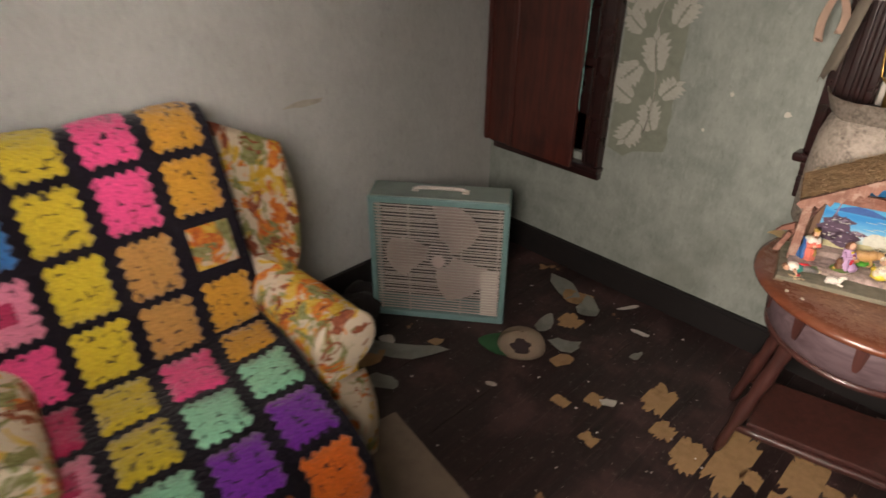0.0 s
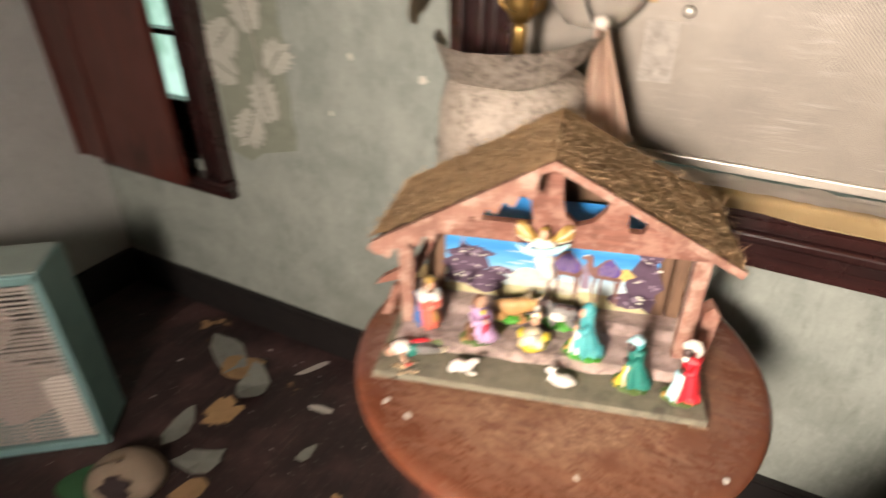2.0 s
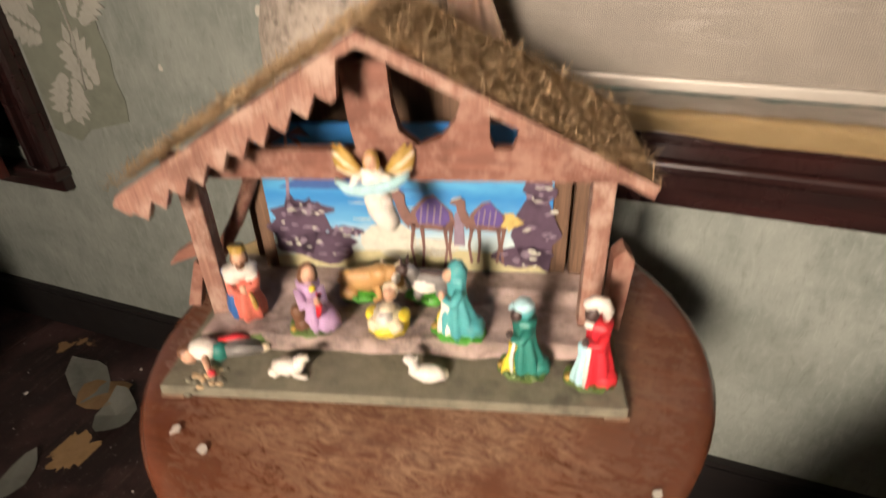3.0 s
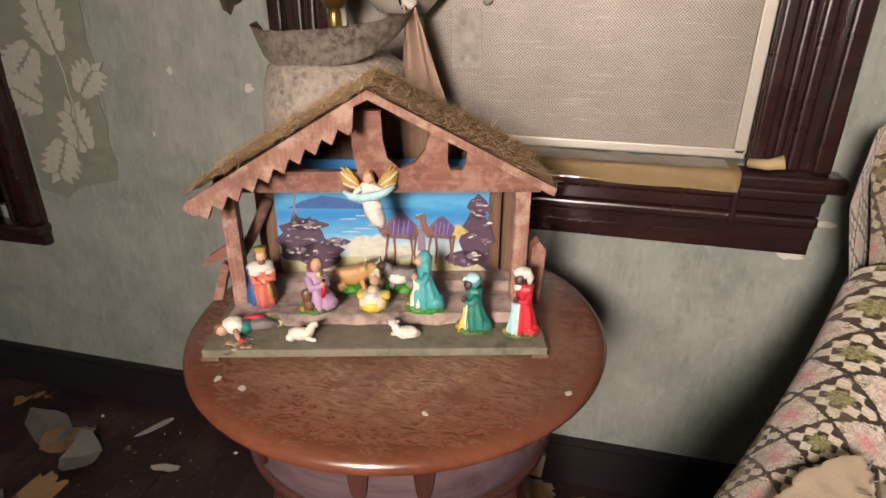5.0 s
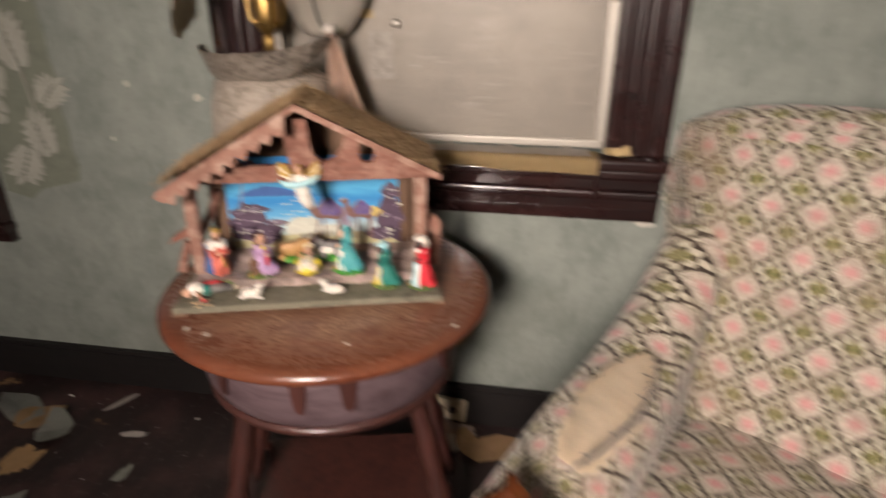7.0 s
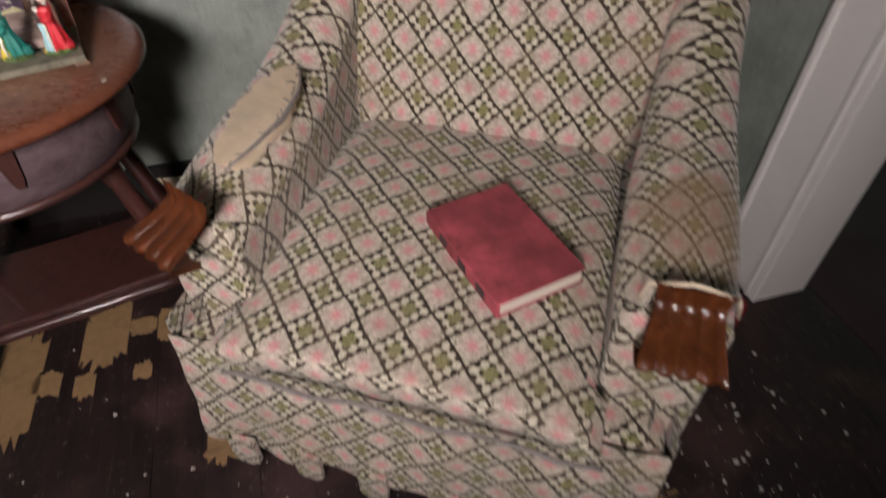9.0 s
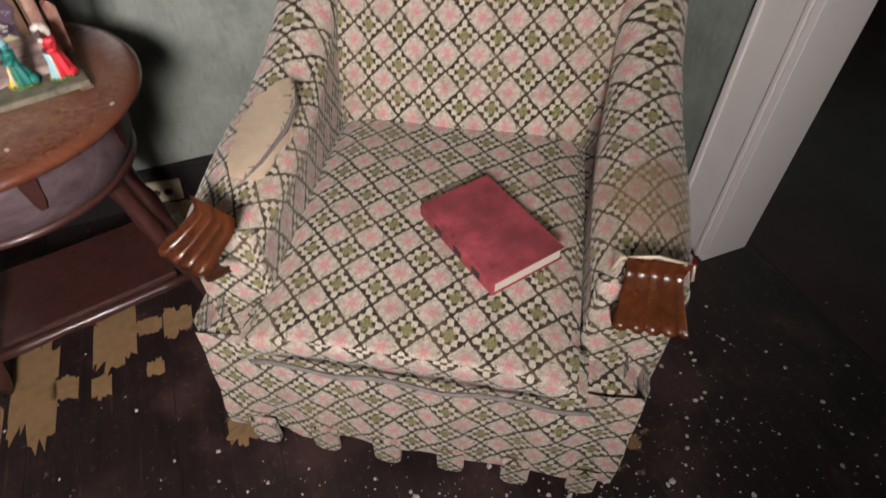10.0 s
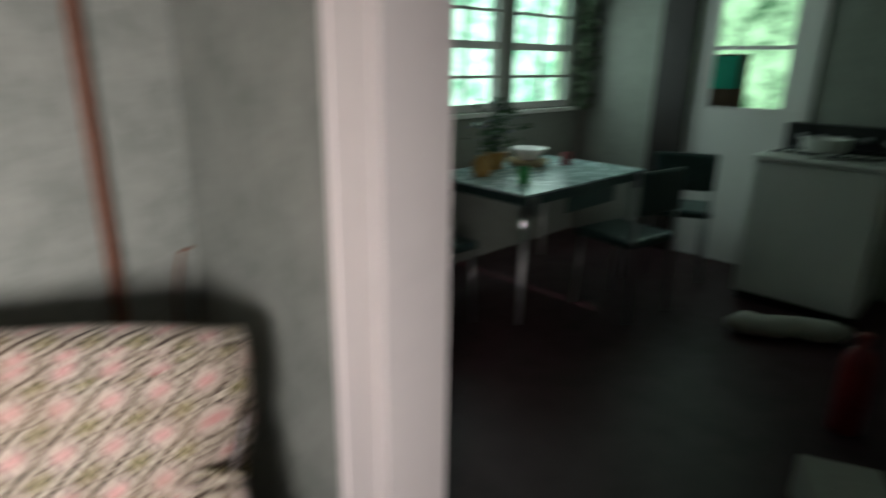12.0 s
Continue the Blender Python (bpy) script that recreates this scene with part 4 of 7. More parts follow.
# ---- the floral wing chair and its blanket ----
def wing_chair(m):
    """Front towards local +x; its far wing and arm stand at +y."""
    root = empty("wing_armchair", m, "cream wing armchair with orange and gold flowers", "armchair")
    bm = bmesh.new()
    box(bm, 0.02, 0.66, -0.34, 0.34, 0.10, 0.36, 0.03, 3)
    part("seat_base", bm, "floral", root)
    bm = bmesh.new()
    box(bm, 0.12, 0.80, -0.28, 0.28, 0.32, 0.42, 0.045, 4)
    part("seat_cushion", bm, "floral", root, smooth=True)
    def back(u, v):
        a = (u - 0.5) * 2
        z = 0.40 + 0.57 * v
        x = 0.22 - 0.17 * v + 0.03 * (1 - a * a) * math.sin(v * 3)
        return (x, a * (0.28 + 0.03 * v), z - 0.03 * v ** 6 * abs(a) ** 4)
    part("backrest", sheet(back, 20, 24, -0.10), "floral", root, smooth=True)
    for s in (-1, 1):
        def wing(u, v, s=s):
            z = 0.58 + 0.375 * v - 0.02 * u * u
            depth = 0.085 + 0.16 * math.sin(math.pi * (0.22 + 0.62 * v)) + 0.07 * v * v
            x = 0.05 - 0.10 * v + depth * u * 1.35 + 0.04
            y = 0.295 + 0.085 * u ** 1.3 + 0.03 * u * v
            return (x, s * y, z)
        part("wing", sheet(wing, 16, 20, -0.065 * s), "floral", root, smooth=True)
        def arm(u, v, s=s):
            x = 0.08 + 0.525 * u
            t = v * math.pi * 1.7 - 0.5
            r = 0.078 + 0.012 * u
            return (x, s * (0.335 + 0.035 * u + r * math.cos(t)), 0.515 - 0.02 * u + r * 0.95 * math.sin(t) + 0.004 * noise.noise(Vector((x * 8, t, s))))
        bm = sheet(arm, 20, 22)
        part("arm_roll", bm, "floral", root, smooth=True)
        bm = bmesh.new()
        lathe(bm, [(0.090, 0), (0.092, 0.012), (0.08, 0.022), (0.05, 0.027)], 28, pose(0.602, s * 0.37, 0.496, 0, 90, 0))
        part("scroll_front", bm, "floral", root)
        bm = bmesh.new()
        box(bm, 0.02, 0.605, s * 0.36 - 0.055, s * 0.36 + 0.055, 0.10, 0.50, 0.025, 3)
        part("arm_side", bm, "floral", root, smooth=True)
        def front(u, v, s=s):
            a = (u - 0.5) * 2
            return (0.63 + 0.05 * math.sin(v * math.pi) * (1 - a * a) + 0.03 * (1 - v), s * 0.36 + a * (0.05 + 0.022 * math.sin(v * math.pi)), 0.10 + 0.30 * v)
        part("arm_facing", sheet(front, 10, 12, -0.03), "floral", root, smooth=True)
        bm = bmesh.new()
        tube(bm, [(0.64, s * 0.34, 0.12), (0.655, s * 0.345, 0.06), (0.66, s * 0.35, 0)], [0.028, 0.02, 0.014], 10)
        part("leg", bm, "table_dark", root)
        bm = bmesh.new()
        tube(bm, [(0.05, s * 0.31, 0.12), (0.03, s * 0.315, 0)], [0.024, 0.015], 10)
        part("leg", bm, "table_dark", root)
    return root


CA = pose(0.145, -1.76, 0, 0, 0, -3)
wing_chair(CA)

YARN = {"Y": (0.55, 0.42, 0.03), "P": (0.72, 0.07, 0.22), "G": (0.50, 0.25, 0.03), "T": (0.42, 0.22, 0.06), "M": (0.28, 0.62, 0.40), "V": (0.20, 0.03, 0.38),
        "O": (0.75, 0.16, 0.02), "B": (0.04, 0.16, 0.42), "L": (0.70, 0.22, 0.33), "W": (0.6, 0.56, 0.5), "R": (0.42, 0.03, 0.10)}
for key, c in YARN.items():
    M["yarn" + key] = yarn("yarn_" + key, c)
DRAPE = [(0.03, 0.60), (0.00, 0.90), (0.02, 0.975), (0.08, 0.995), (0.13, 0.965), (0.19, 0.80), (0.255, 0.58), (0.32, 0.46), (0.42, 0.435), (0.62, 0.435), (0.78, 0.425), (0.86, 0.39), (0.90, 0.31), (0.92, 0.20), (0.93, 0.09)]
LEN = [0.0]
for (xa, za), (xb, zb) in zip(DRAPE, DRAPE[1:]):
    LEN.append(LEN[-1] + math.hypot(xb - xa, zb - za))


def drape(s, y, lift=0.0):
    """The blanket's surface: s metres along the chair from behind its top, y across."""
    s = min(max(s, 0), LEN[-1] - 1e-4)
    k = max(i for i in range(len(LEN) - 1) if LEN[i] <= s)
    f = (s - LEN[k]) / (LEN[k + 1] - LEN[k])
    p0, p1 = DRAPE[k], DRAPE[k + 1]
    x, z = p0[0] + (p1[0] - p0[0]) * f, p0[1] + (p1[1] - p0[1]) * f
    nx, nz = -(p1[1] - p0[1]), p1[0] - p0[0]
    q = math.hypot(nx, nz)
    w = 0.012 * noise.noise(Vector((s * 5, y * 5, 4))) + lift + 0.014
    return Vector((x + nx / q * w, y - 0.06 * max(0, s - 0.95), z + nz / q * w))


blanket = empty("crochet_blanket", CA, "black crochet blanket with bright granny squares draped over chair", "blanket")
Y0B, PITCH = 0.285, 0.158


def ground_cloth(u, v):
    return drape(0.18 + u * 1.58, Y0B + 0.012 - v * 0.95)


part("ground", sheet(ground_cloth, 70, 46, -0.006), "black_yarn", blanket)
COLUMNS = ["GGTGGMVO", "PPTTPMVO", "YYYYYYMV", "WBLPRLMY", "PBWLPYLM", "YGPBWPLV"]


def granny(s0, y0, ln, wd, key, seed):
    rnd = random.Random(seed)
    bm = bmesh.new()
    n = 10
    layers = []
    for ring, (k, lift) in enumerate(((1.0, 0.001), (0.93, 0.008), (0.5, 0.011))):
        loop = []
        for side in range(4):
            for j in range(n):
                a = j / n * 2 - 1
                wob = (0.085 * (1 if j % 2 else -1) + rnd.uniform(-0.04, 0.04)) if ring < 2 else 0
                e = 1 + wob
                p = {0: (a, -e), 1: (e, a), 2: (-a, e), 3: (-e, -a)}[side]
                loop.append(bm.verts.new(drape(s0 + p[0] * k * ln / 2, y0 + p[1] * k * wd / 2, lift)))
        layers.append(loop)
    for lo, hi in zip(layers, layers[1:]):
        for j in range(len(lo)):
            bm.faces.new((lo[j - 1], lo[j], hi[j], hi[j - 1]))
    bm.faces.new(layers[-1])
    bmesh.ops.recalc_face_normals(bm, faces=bm.faces[:])
    return part("granny_square", bm, "yarn" + key, blanket, smooth=True)


for c, keys in enumerate(COLUMNS):
    s = 0.405
    for r, key in enumerate(keys):
        ln = 0.142 if not (c == 0 and r == 4) else 0.10
        if c == 0 and r == 2:
            s += PITCH
            continue
        granny(s + ln / 2, Y0B - 0.075 - c * PITCH, ln, 0.122, key, c * 20 + r)
        if key in "WL" and c >= 3:
            granny(s + ln / 2, Y0B - 0.075 - c * PITCH, 0.07, 0.07, "P" if key == "W" else "R", c * 20 + r + 500).location.z += 0.004
        s += ln + 0.027
bm = bmesh.new()
s, y = 0.405 + 2 * 0.169 + 0.06, Y0B - 0.075
corners = [drape(s - 0.055, y - 0.055, 0.004), drape(s + 0.06, y - 0.055, 0.004), drape(s + 0.06, y + 0.055, 0.004), drape(s - 0.055, y + 0.055, 0.004)]
bm.faces.new([bm.verts.new(p) for p in corners])
bmesh.ops.solidify(bm, geom=bm.faces[:], thickness=0.003)
part("hole_showing_upholstery", bm, "floral", blanket, "hole through which the flowered chair shows")

# ---- the kitchen beyond the doorway ----
KX, KN, KS = 7.05, 1.30, -2.6
M["kitchen_wall"] = plaster("kitchen_wall_paint", (0.27, 0.285, 0.245), (0.33, 0.34, 0.30), (0.21, 0.21, 0.18))
M["lino"] = plain("dark_maroon_lino", (0.042, 0.013, 0.017), 0.5, vary=0.7, scale=6)
M["enamel"] = plain("white_enamel", (0.76, 0.75, 0.70), 0.3, vary=0.15, scale=6)
M["black_metal"] = plain("black_metal", (0.02, 0.02, 0.02), 0.4, 0.3)
M["chrome"] = plain("chrome", (0.4, 0.4, 0.4), 0.35, 1.0, vary=0.1)
M["formica"] = plain("pale_aqua_formica", (0.42, 0.56, 0.55), 0.25, vary=0.1, scale=8)
M["green_vinyl"] = plain("dark_green_vinyl", (0.03, 0.06, 0.055), 0.4)
M["leaf"] = plain("house_plant_leaf", (0.03, 0.09, 0.03), 0.5)
M["curtain"] = plain("dim_leafy_curtain", (0.12, 0.16, 0.10), 0.9)
M["dark_wood"] = wood("dark_door_frame", (0.03, 0.018, 0.014), (0.015, 0.01, 0.009), 0.5, "z")
M["kitchen_out"] = glow("sunlit_garden", (0.07, 0.34, 0.15), (0.72, 1.0, 0.74), 2.3, 4.5)
KW = ((5.30, 6.03), (6.13, 6.88))
wall("wall_kitchen_north", [(3.40, KW[0][0], KN, KN + 0.14, 0, H), (KW[0][0], KW[1][1], KN, KN + 0.14, 0, 1.06), (KW[0][0], KW[1][1], KN, KN + 0.14, 1.98, H),
                            (KW[0][1], KW[1][0], KN, KN + 0.14, 1.06, 1.98), (KW[1][1], KX + 0.14, KN, KN + 0.14, 0, H)], "kitchen_wall", "dim greenish kitchen wall with two windows")
wall("wall_kitchen_east", [(KX, KX + 0.14, 0.50, KN, 0, H), (KX, KX + 0.14, -0.36, 0.50, 2.05, H), (KX, KX + 0.14, KS, -0.36, 0, H)], "kitchen_wall", "dim greenish kitchen wall with the back door")
wall("wall_kitchen_south", [(3.40, KX + 0.14, KS - 0.14, KS, 0, H)], "kitchen_wall", "plain kitchen wall")
wall("wall_kitchen_west", [(3.37, 3.385, DOOR_N, KN, 0, H), (3.37, 3.385, KS, DOOR_S, 0, H), (3.37, 3.385, DOOR_S, DOOR_N, DOOR_H, H)], "kitchen_wall", "plain kitchen wall around the doorway")
wall("ceiling_kitchen", [(3.40, KX + 0.14, KS - 0.14, KN + 0.14, H, H + 0.1)], "ceiling", "plain pale ceiling")
for k, (a, b) in enumerate(KW):
    root = structure(new(f"kitchen_window_{k + 1}"), "white painted sash window with bright garden behind")
    bm = bmesh.new()
    for q in ((a, a + 0.04, 1.06, 1.98), (b - 0.04, b, 1.06, 1.98), (a + 0.04, b - 0.04, 1.06, 1.11), (a + 0.04, b - 0.04, 1.94, 1.98), (a + 0.04, b - 0.04, 1.48, 1.53)):
        box(bm, q[0], q[1], KN + 0.03, KN + 0.07, q[2], q[3], 0.003)
    box(bm, (a + b) / 2 - 0.012, (a + b) / 2 + 0.012, KN + 0.035, KN + 0.06, 1.11, 1.94)
    box(bm, a + 0.04, b - 0.04, KN + 0.035, KN + 0.06, 1.285, 1.305)
    box(bm, a + 0.04, b - 0.04, KN + 0.035, KN + 0.06, 1.72, 1.74)
    part("sash", bm, "white_paint", root)
    boxed("sill", a - 0.03, b + 0.03, KN - 0.05, KN + 0.03, 1.03, 1.06, "white_paint", root, 0.004)
    pane(a + 0.03, b - 0.03, KN + 0.048, KN + 0.051, 1.09, 1.96, root)
structure(boxed("backdrop_garden", 4.2, 14.0, 3.2, 3.22, -0.5, 3.6, "kitchen_out"), "sunlit green garden outside")
M["east_out"] = glow("shaded_garden", (0.02, 0.09, 0.03), (0.60, 1.0, 0.52), 1.4, 4.0)
structure(boxed("backdrop_garden_east", 9.0, 9.02, -2.5, 3.0, -0.5, 3.6, "east_out"), "sunlit green garden outside")
kd = structure(new("door_1"), "white painted back door with a glazed upper half")
bm = bmesh.new()
for q in ((-0.34, 0.41, 0.001, 1.12), (-0.33, 0.40, 1.95, 2.03), (0.27, 0.40, 1.12, 1.95), (-0.33, -0.21, 1.12, 1.95)):
    box(bm, KX + 0.03, KX + 0.07, q[0], q[1], q[2], q[3], 0.003)
box(bm, KX + 0.04, KX + 0.06, -0.21, 0.27, 1.50, 1.525)
part("door_leaf", bm, "white_paint", kd)
pane(KX + 0.048, KX + 0.052, -0.21, 0.27, 1.11, 1.96, kd)
boxed("door_post", KX - 0.03, KX + 0.1, 0.41, 0.66, 0, 2.1, "dark_wood", kd, 0.004, "dark wooden door post")
boxed("door_post", KX - 0.02, KX + 0.1, -0.40, -0.34, 0, 2.1, "white_paint", kd, 0.004)
M["teal_sign"], tt, tb = material("teal_card", (0.04, 0.5, 0.34), 0.6)
tl = tt.nodes.new("ShaderNodeBsdfTranslucent")
tl.inputs[0].default_value = (0.04, 0.6, 0.4, 1)
tm = tt.nodes.new("ShaderNodeMixShader")
tm.inputs[0].default_value = 0.6
tt.links.new(tb.outputs[0], tm.inputs[1])
tt.links.new(tl.outputs[0], tm.inputs[2])
tt.links.new(tm.outputs[0], tt.nodes["Material Output"].inputs[0])
M["brown_cloth"] = plain("brown_curtain_cloth", (0.11, 0.07, 0.045), 0.9, vary=0.4, scale=20)


def half_curtain(u, v):
    return (KX + 0.034 - 0.006 * math.sin(u * 26), 0.27 - 0.24 * u, 1.10 + 0.37 * v)


tagged(part("door_curtain", sheet(half_curtain, 24, 4, 0.002), "brown_cloth"), "brown half curtain hung over the door's glass", "curtain")
tagged(boxed("window_card", KX + 0.016, KX + 0.020, 0.09, 0.262, 1.24, 1.46, "teal_sign"), "teal card hung in the door's window", "card")


def dinette_table(m):
    root = empty("dinette_table", m, "pale aqua dinette table with ribbed metal edge", "table")
    bm = bmesh.new()
    box(bm, 0, 1.22, 0, 0.78, 0.738, 0.75, 0.004)
    part("tabletop", bm, "formica", root)
    bm = bmesh.new()
    for k in range(4):
        z = 0.690 + 0.0125 * k
        box(bm, -0.006, 1.226, -0.006, 0.786, z, z + 0.009, 0.003)
    part("ribbed_edge", bm, "green_vinyl", root, "ribbed dark edge band")
    for x, y in ((0.05, 0.05), (1.17, 0.05), (0.05, 0.73), (1.17, 0.73)):
        bm = bmesh.new()
        tube(bm, [(x, y, 0.69), (x, y, 0.02), (x, y, 0)], [0.02, 0.015, 0.013], 10)
        part("leg", bm, "chrome", root)
        if y < 0.1:
            boxed("corner_plate", x - 0.06, x + 0.04, y - 0.062, y - 0.056, 0.64, 0.735, "chrome", root, 0.003)
    boxed("drawer_front", 0.35, 0.85, -0.012, 0.0, 0.60, 0.69, "green_vinyl", root, 0.003)
    return root


dinette_table(pose(5.04, 0.28, 0))


def dinette_chair(m):
    root = empty("dinette_chair", m, "dark green vinyl dinette chair with metal frame", "chair", "kitchen chairs")
    bm = bmesh.new()
    box(bm, -0.2, 0.2, -0.2, 0.2, 0.43, 0.48, 0.02, 3)
    part("seat", bm, "green_vinyl", root)
    bm = bmesh.new()
    box(bm, -0.19, 0.19, 0.19, 0.22, 0.62, 0.86, 0.02, 3)
    part("backrest", bm, "green_vinyl", root)
    for s in (-1, 1):
        bm = bmesh.new()
        tube(bm, [(s * 0.18, 0.21, 0), (s * 0.18, 0.19, 0.43), (s * 0.17, 0.205, 0.84)], 0.011, 8)
        part("back_leg", bm, "chrome", root)
        bm = bmesh.new()
        tube(bm, [(s * 0.18, -0.19, 0), (s * 0.17, -0.17, 0.44)], 0.011, 8)
        part("front_leg", bm, "chrome", root)
    return root


chair = dinette_chair(pose(5.75, 0.10, 0, 0, 0, 172))
copy_thing(chair, pose(6.62, 0.18, 0, 0, 0, 115))
copy_thing(chair, pose(4.75, 0.72, 0, 0, 0, 85))

st = empty("kitchen_stove", pose(6.40, -0.98, 0), "white enamel kitchen stove with black grates", "stove")
bm = bmesh.new()
box(bm, 0, 0.62, 0, 0.66, 0.06, 0.88, 0.015, 3)
part("body", bm, "enamel", st)
bm = bmesh.new()
box(bm, -0.015, 0.62, -0.01, 0.67, 0.88, 0.905, 0.006)
part("cooktop", bm, "enamel", st)
boxed("plinth", 0.04, 0.6, 0.02, 0.64, 0, 0.06, "black_metal", st)
for x, y in ((0.16, 0.18), (0.16, 0.48), (0.44, 0.18), (0.44, 0.48)):
    bm = bmesh.new()
    for k in range(4):
        tube(bm, [(x - 0.10, y - 0.1 + 0.066 * k, 0.925), (x + 0.10, y - 0.1 + 0.066 * k, 0.925)], 0.006, 6)
    for q in (-0.1, 0.1):
        tube(bm, [(x + q, y - 0.11, 0.905), (x + q, y - 0.11, 0.93), (x + q, y + 0.11, 0.93), (x + q, y + 0.11, 0.905)], 0.006, 6)
    part("burner_grate", bm, "black_metal", st)
bm = bmesh.new()
box(bm, 0.5, 0.62, 0, 0.66, 0.905, 1.06, 0.01)
part("backsplash", bm, "black_metal", st)
for y in (0.1, 0.22, 0.34, 0.46, 0.56):
    bm = bmesh.new()
    lathe(bm, [(0.022, 0), (0.02, 0.02), (0.012, 0.024)], 16, pose(0.5, y, 0.985, 0, -90, 0))
    part("knob", bm, "chrome", st)
pot = bmesh.new()
lathe(pot, [(0.10, 0), (0.115, 0.02), (0.12, 0.07), (0.125, 0.075), (0.11, 0.075), (0.1, 0.02)], 28)
tagged(move(part("roasting_pan", pot, "enamel"), pose(6.60, -0.62, 0.936)), "white enamel pan standing on the stove grate", "pan")
M["bag"] = plain("dirty_white_plastic", (0.5, 0.48, 0.42), 0.6, vary=0.35, scale=9)
bm = bmesh.new()
tube(bm, [(0.06 * k, 0.014 * math.sin(k * 2), 0.055) for k in range(8)], [0.02, 0.055, 0.05, 0.054, 0.048, 0.054, 0.05, 0.022], 14)
tagged(move(part("rolled_bag", bm, "bag"), pose(5.86, -0.50, 0, 0, 0, -57) @ Matrix.Diagonal((1.45, 1.3, 1.15, 1))), "dirty white rolled sack lying on the floor", "sack")
M["red_paint"] = plain("red_enamel", (0.22, 0.012, 0.016), 0.45)
bm = bmesh.new()
lathe(bm, [(0.05, 0), (0.06, 0.01), (0.06, 0.30), (0.045, 0.35), (0.02, 0.37), (0.02, 0.40), (0.03, 0.42)], 24)
tagged(move(part("fire_extinguisher", bm, "red_paint"), pose(5.28, -1.19, 0)), "dull red metal bottle standing on the floor", "extinguisher")
M["box_card"] = plain("grey_cardboard", (0.33, 0.31, 0.27), 0.85, vary=0.3)
tagged(boxed("cardboard_box", -0.16, 0.16, -0.12, 0.12, 0, 0.16, "box_card", bevel=0.006, m=pose(4.62, -1.33, 0, 0, 0, 24)), "grey crushed cardboard box on the kitchen floor", "box")

# things on the dinette table
def vessel(name, rings, mat, x, y, z, label, category, n=28):
    bm = bmesh.new()
    lathe(bm, rings, n)
    return tagged(move(part(name, bm, mat), pose(x, y, z)), label, category)


vessel("mug", [(0.03, 0), (0.034, 0.01), (0.036, 0.085), (0.032, 0.085), (0.028, 0.01)], "red_paint", 5.98, 0.70, 0.75, "small red mug on the dinette table", "mug")
vessel("bowl", [(0.05, 0), (0.06, 0.005), (0.12, 0.075), (0.115, 0.075), (0.05, 0.01)], "enamel", 5.78, 0.86, 0.79, "white bowl on top of a stacked basket", "bowl")
M["wicker"] = plain("straw_basket", (0.38, 0.30, 0.15), 0.8, vary=0.5, scale=60)
vessel("basket", [(0.10, 0), (0.13, 0.02), (0.14, 0.038), (0.12, 0.04)], "wicker", 5.78, 0.86, 0.75, "low straw basket under a white bowl", "basket")
M["green_glass"] = plain("bright_green_plastic", (0.03, 0.30, 0.06), 0.3)
vessel("tumbler", [(0.032, 0), (0.04, 0.09), (0.036, 0.09), (0.03, 0.01)], "green_glass", 5.28, 0.50, 0.75, "bright green plastic tumbler on the table", "cup")
M["tan_clay"] = plain("tan_pottery", (0.36, 0.22, 0.06), 0.6)
vessel("pottery_jar", [(0.04, 0), (0.06, 0.03), (0.055, 0.08), (0.03, 0.11), (0.036, 0.12)], "tan_clay", 5.26, 0.80, 0.75, "tan pottery jar on the table", "jar")
rnd = random.Random(5)
pl = empty("potted_flowers", pose(5.52, 0.92, 0.75), "leafy potted plant with pale violet flowers", "plant")
bm = bmesh.new()
lathe(bm, [(0.05, 0), (0.075, 0.10), (0.08, 0.105), (0.06, 0.105)], 24)
part("pot", bm, "tan_clay", pl)
M["petal"] = plain("pale_violet_petal", (0.42, 0.38, 0.55), 0.7)
for name, mat, count, size in (("foliage", "leaf", 190, 0.055), ("blossom", "petal", 40, 0.03)):
    bm = bmesh.new()
    for k in range(count):
        a, r, z = rnd.uniform(0, 6.28), abs(rnd.gauss(0, 0.09)), rnd.uniform(0.10, 0.42)
        q = pose(r * math.cos(a), r * math.sin(a), z, rnd.uniform(-60, 60), rnd.uniform(-60, 60), rnd.uniform(0, 360))
        s = size * rnd.uniform(0.6, 1.2)
        bm.faces.new([bm.verts.new(q @ Vector(p)) for p in ((0, 0, 0), (s * 0.35, s * 0.5, 0.004), (0, s, 0), (-s * 0.35, s * 0.5, 0.004))])
    ob = part(name, bm, mat, pl)
bm = bmesh.new()
for k in range(420):
    z = rnd.uniform(1.05, 2.1)
    q = pose(6.93 + rnd.gauss(0, 0.03), KN - 0.05 - abs(rnd.gauss(0, 0.03)), z, rnd.uniform(-80, 80), rnd.uniform(-80, 80), rnd.uniform(0, 360))
    s = 0.07 * rnd.uniform(0.6, 1.2)
    bm.faces.new([bm.verts.new(q @ Vector(p)) for p in ((0, 0, 0), (s * 0.4, s * 0.5, 0.005), (0, s, 0), (-s * 0.4, s * 0.5, 0.005))])
tagged(part("hanging_vine", bm, "curtain"), "dim trailing vine beside the kitchen window", "plant")

# ---- floors ----
fl = structure(new("floor"), "dark scuffed wooden floor boards with bare tan patches")
bm = bmesh.new()
box(bm, 0, 3.40, YS, 0, -0.05, -0.012)
part("subfloor", bm, "fan_back", fl)
bm = bmesh.new()
box(bm, 0.0002, 0.1018, YS, 0, -0.012, 0, 0.0005, 1)
plank = part("plank", bm, "boards", fl)
for k in range(1, 34):
    shared("plank", plank.data, fl, pose(0.102 * k if 0.102 * k < 3.30 else 3.298, 0, 0.0004 * ((k * 7) % 5 - 2)))
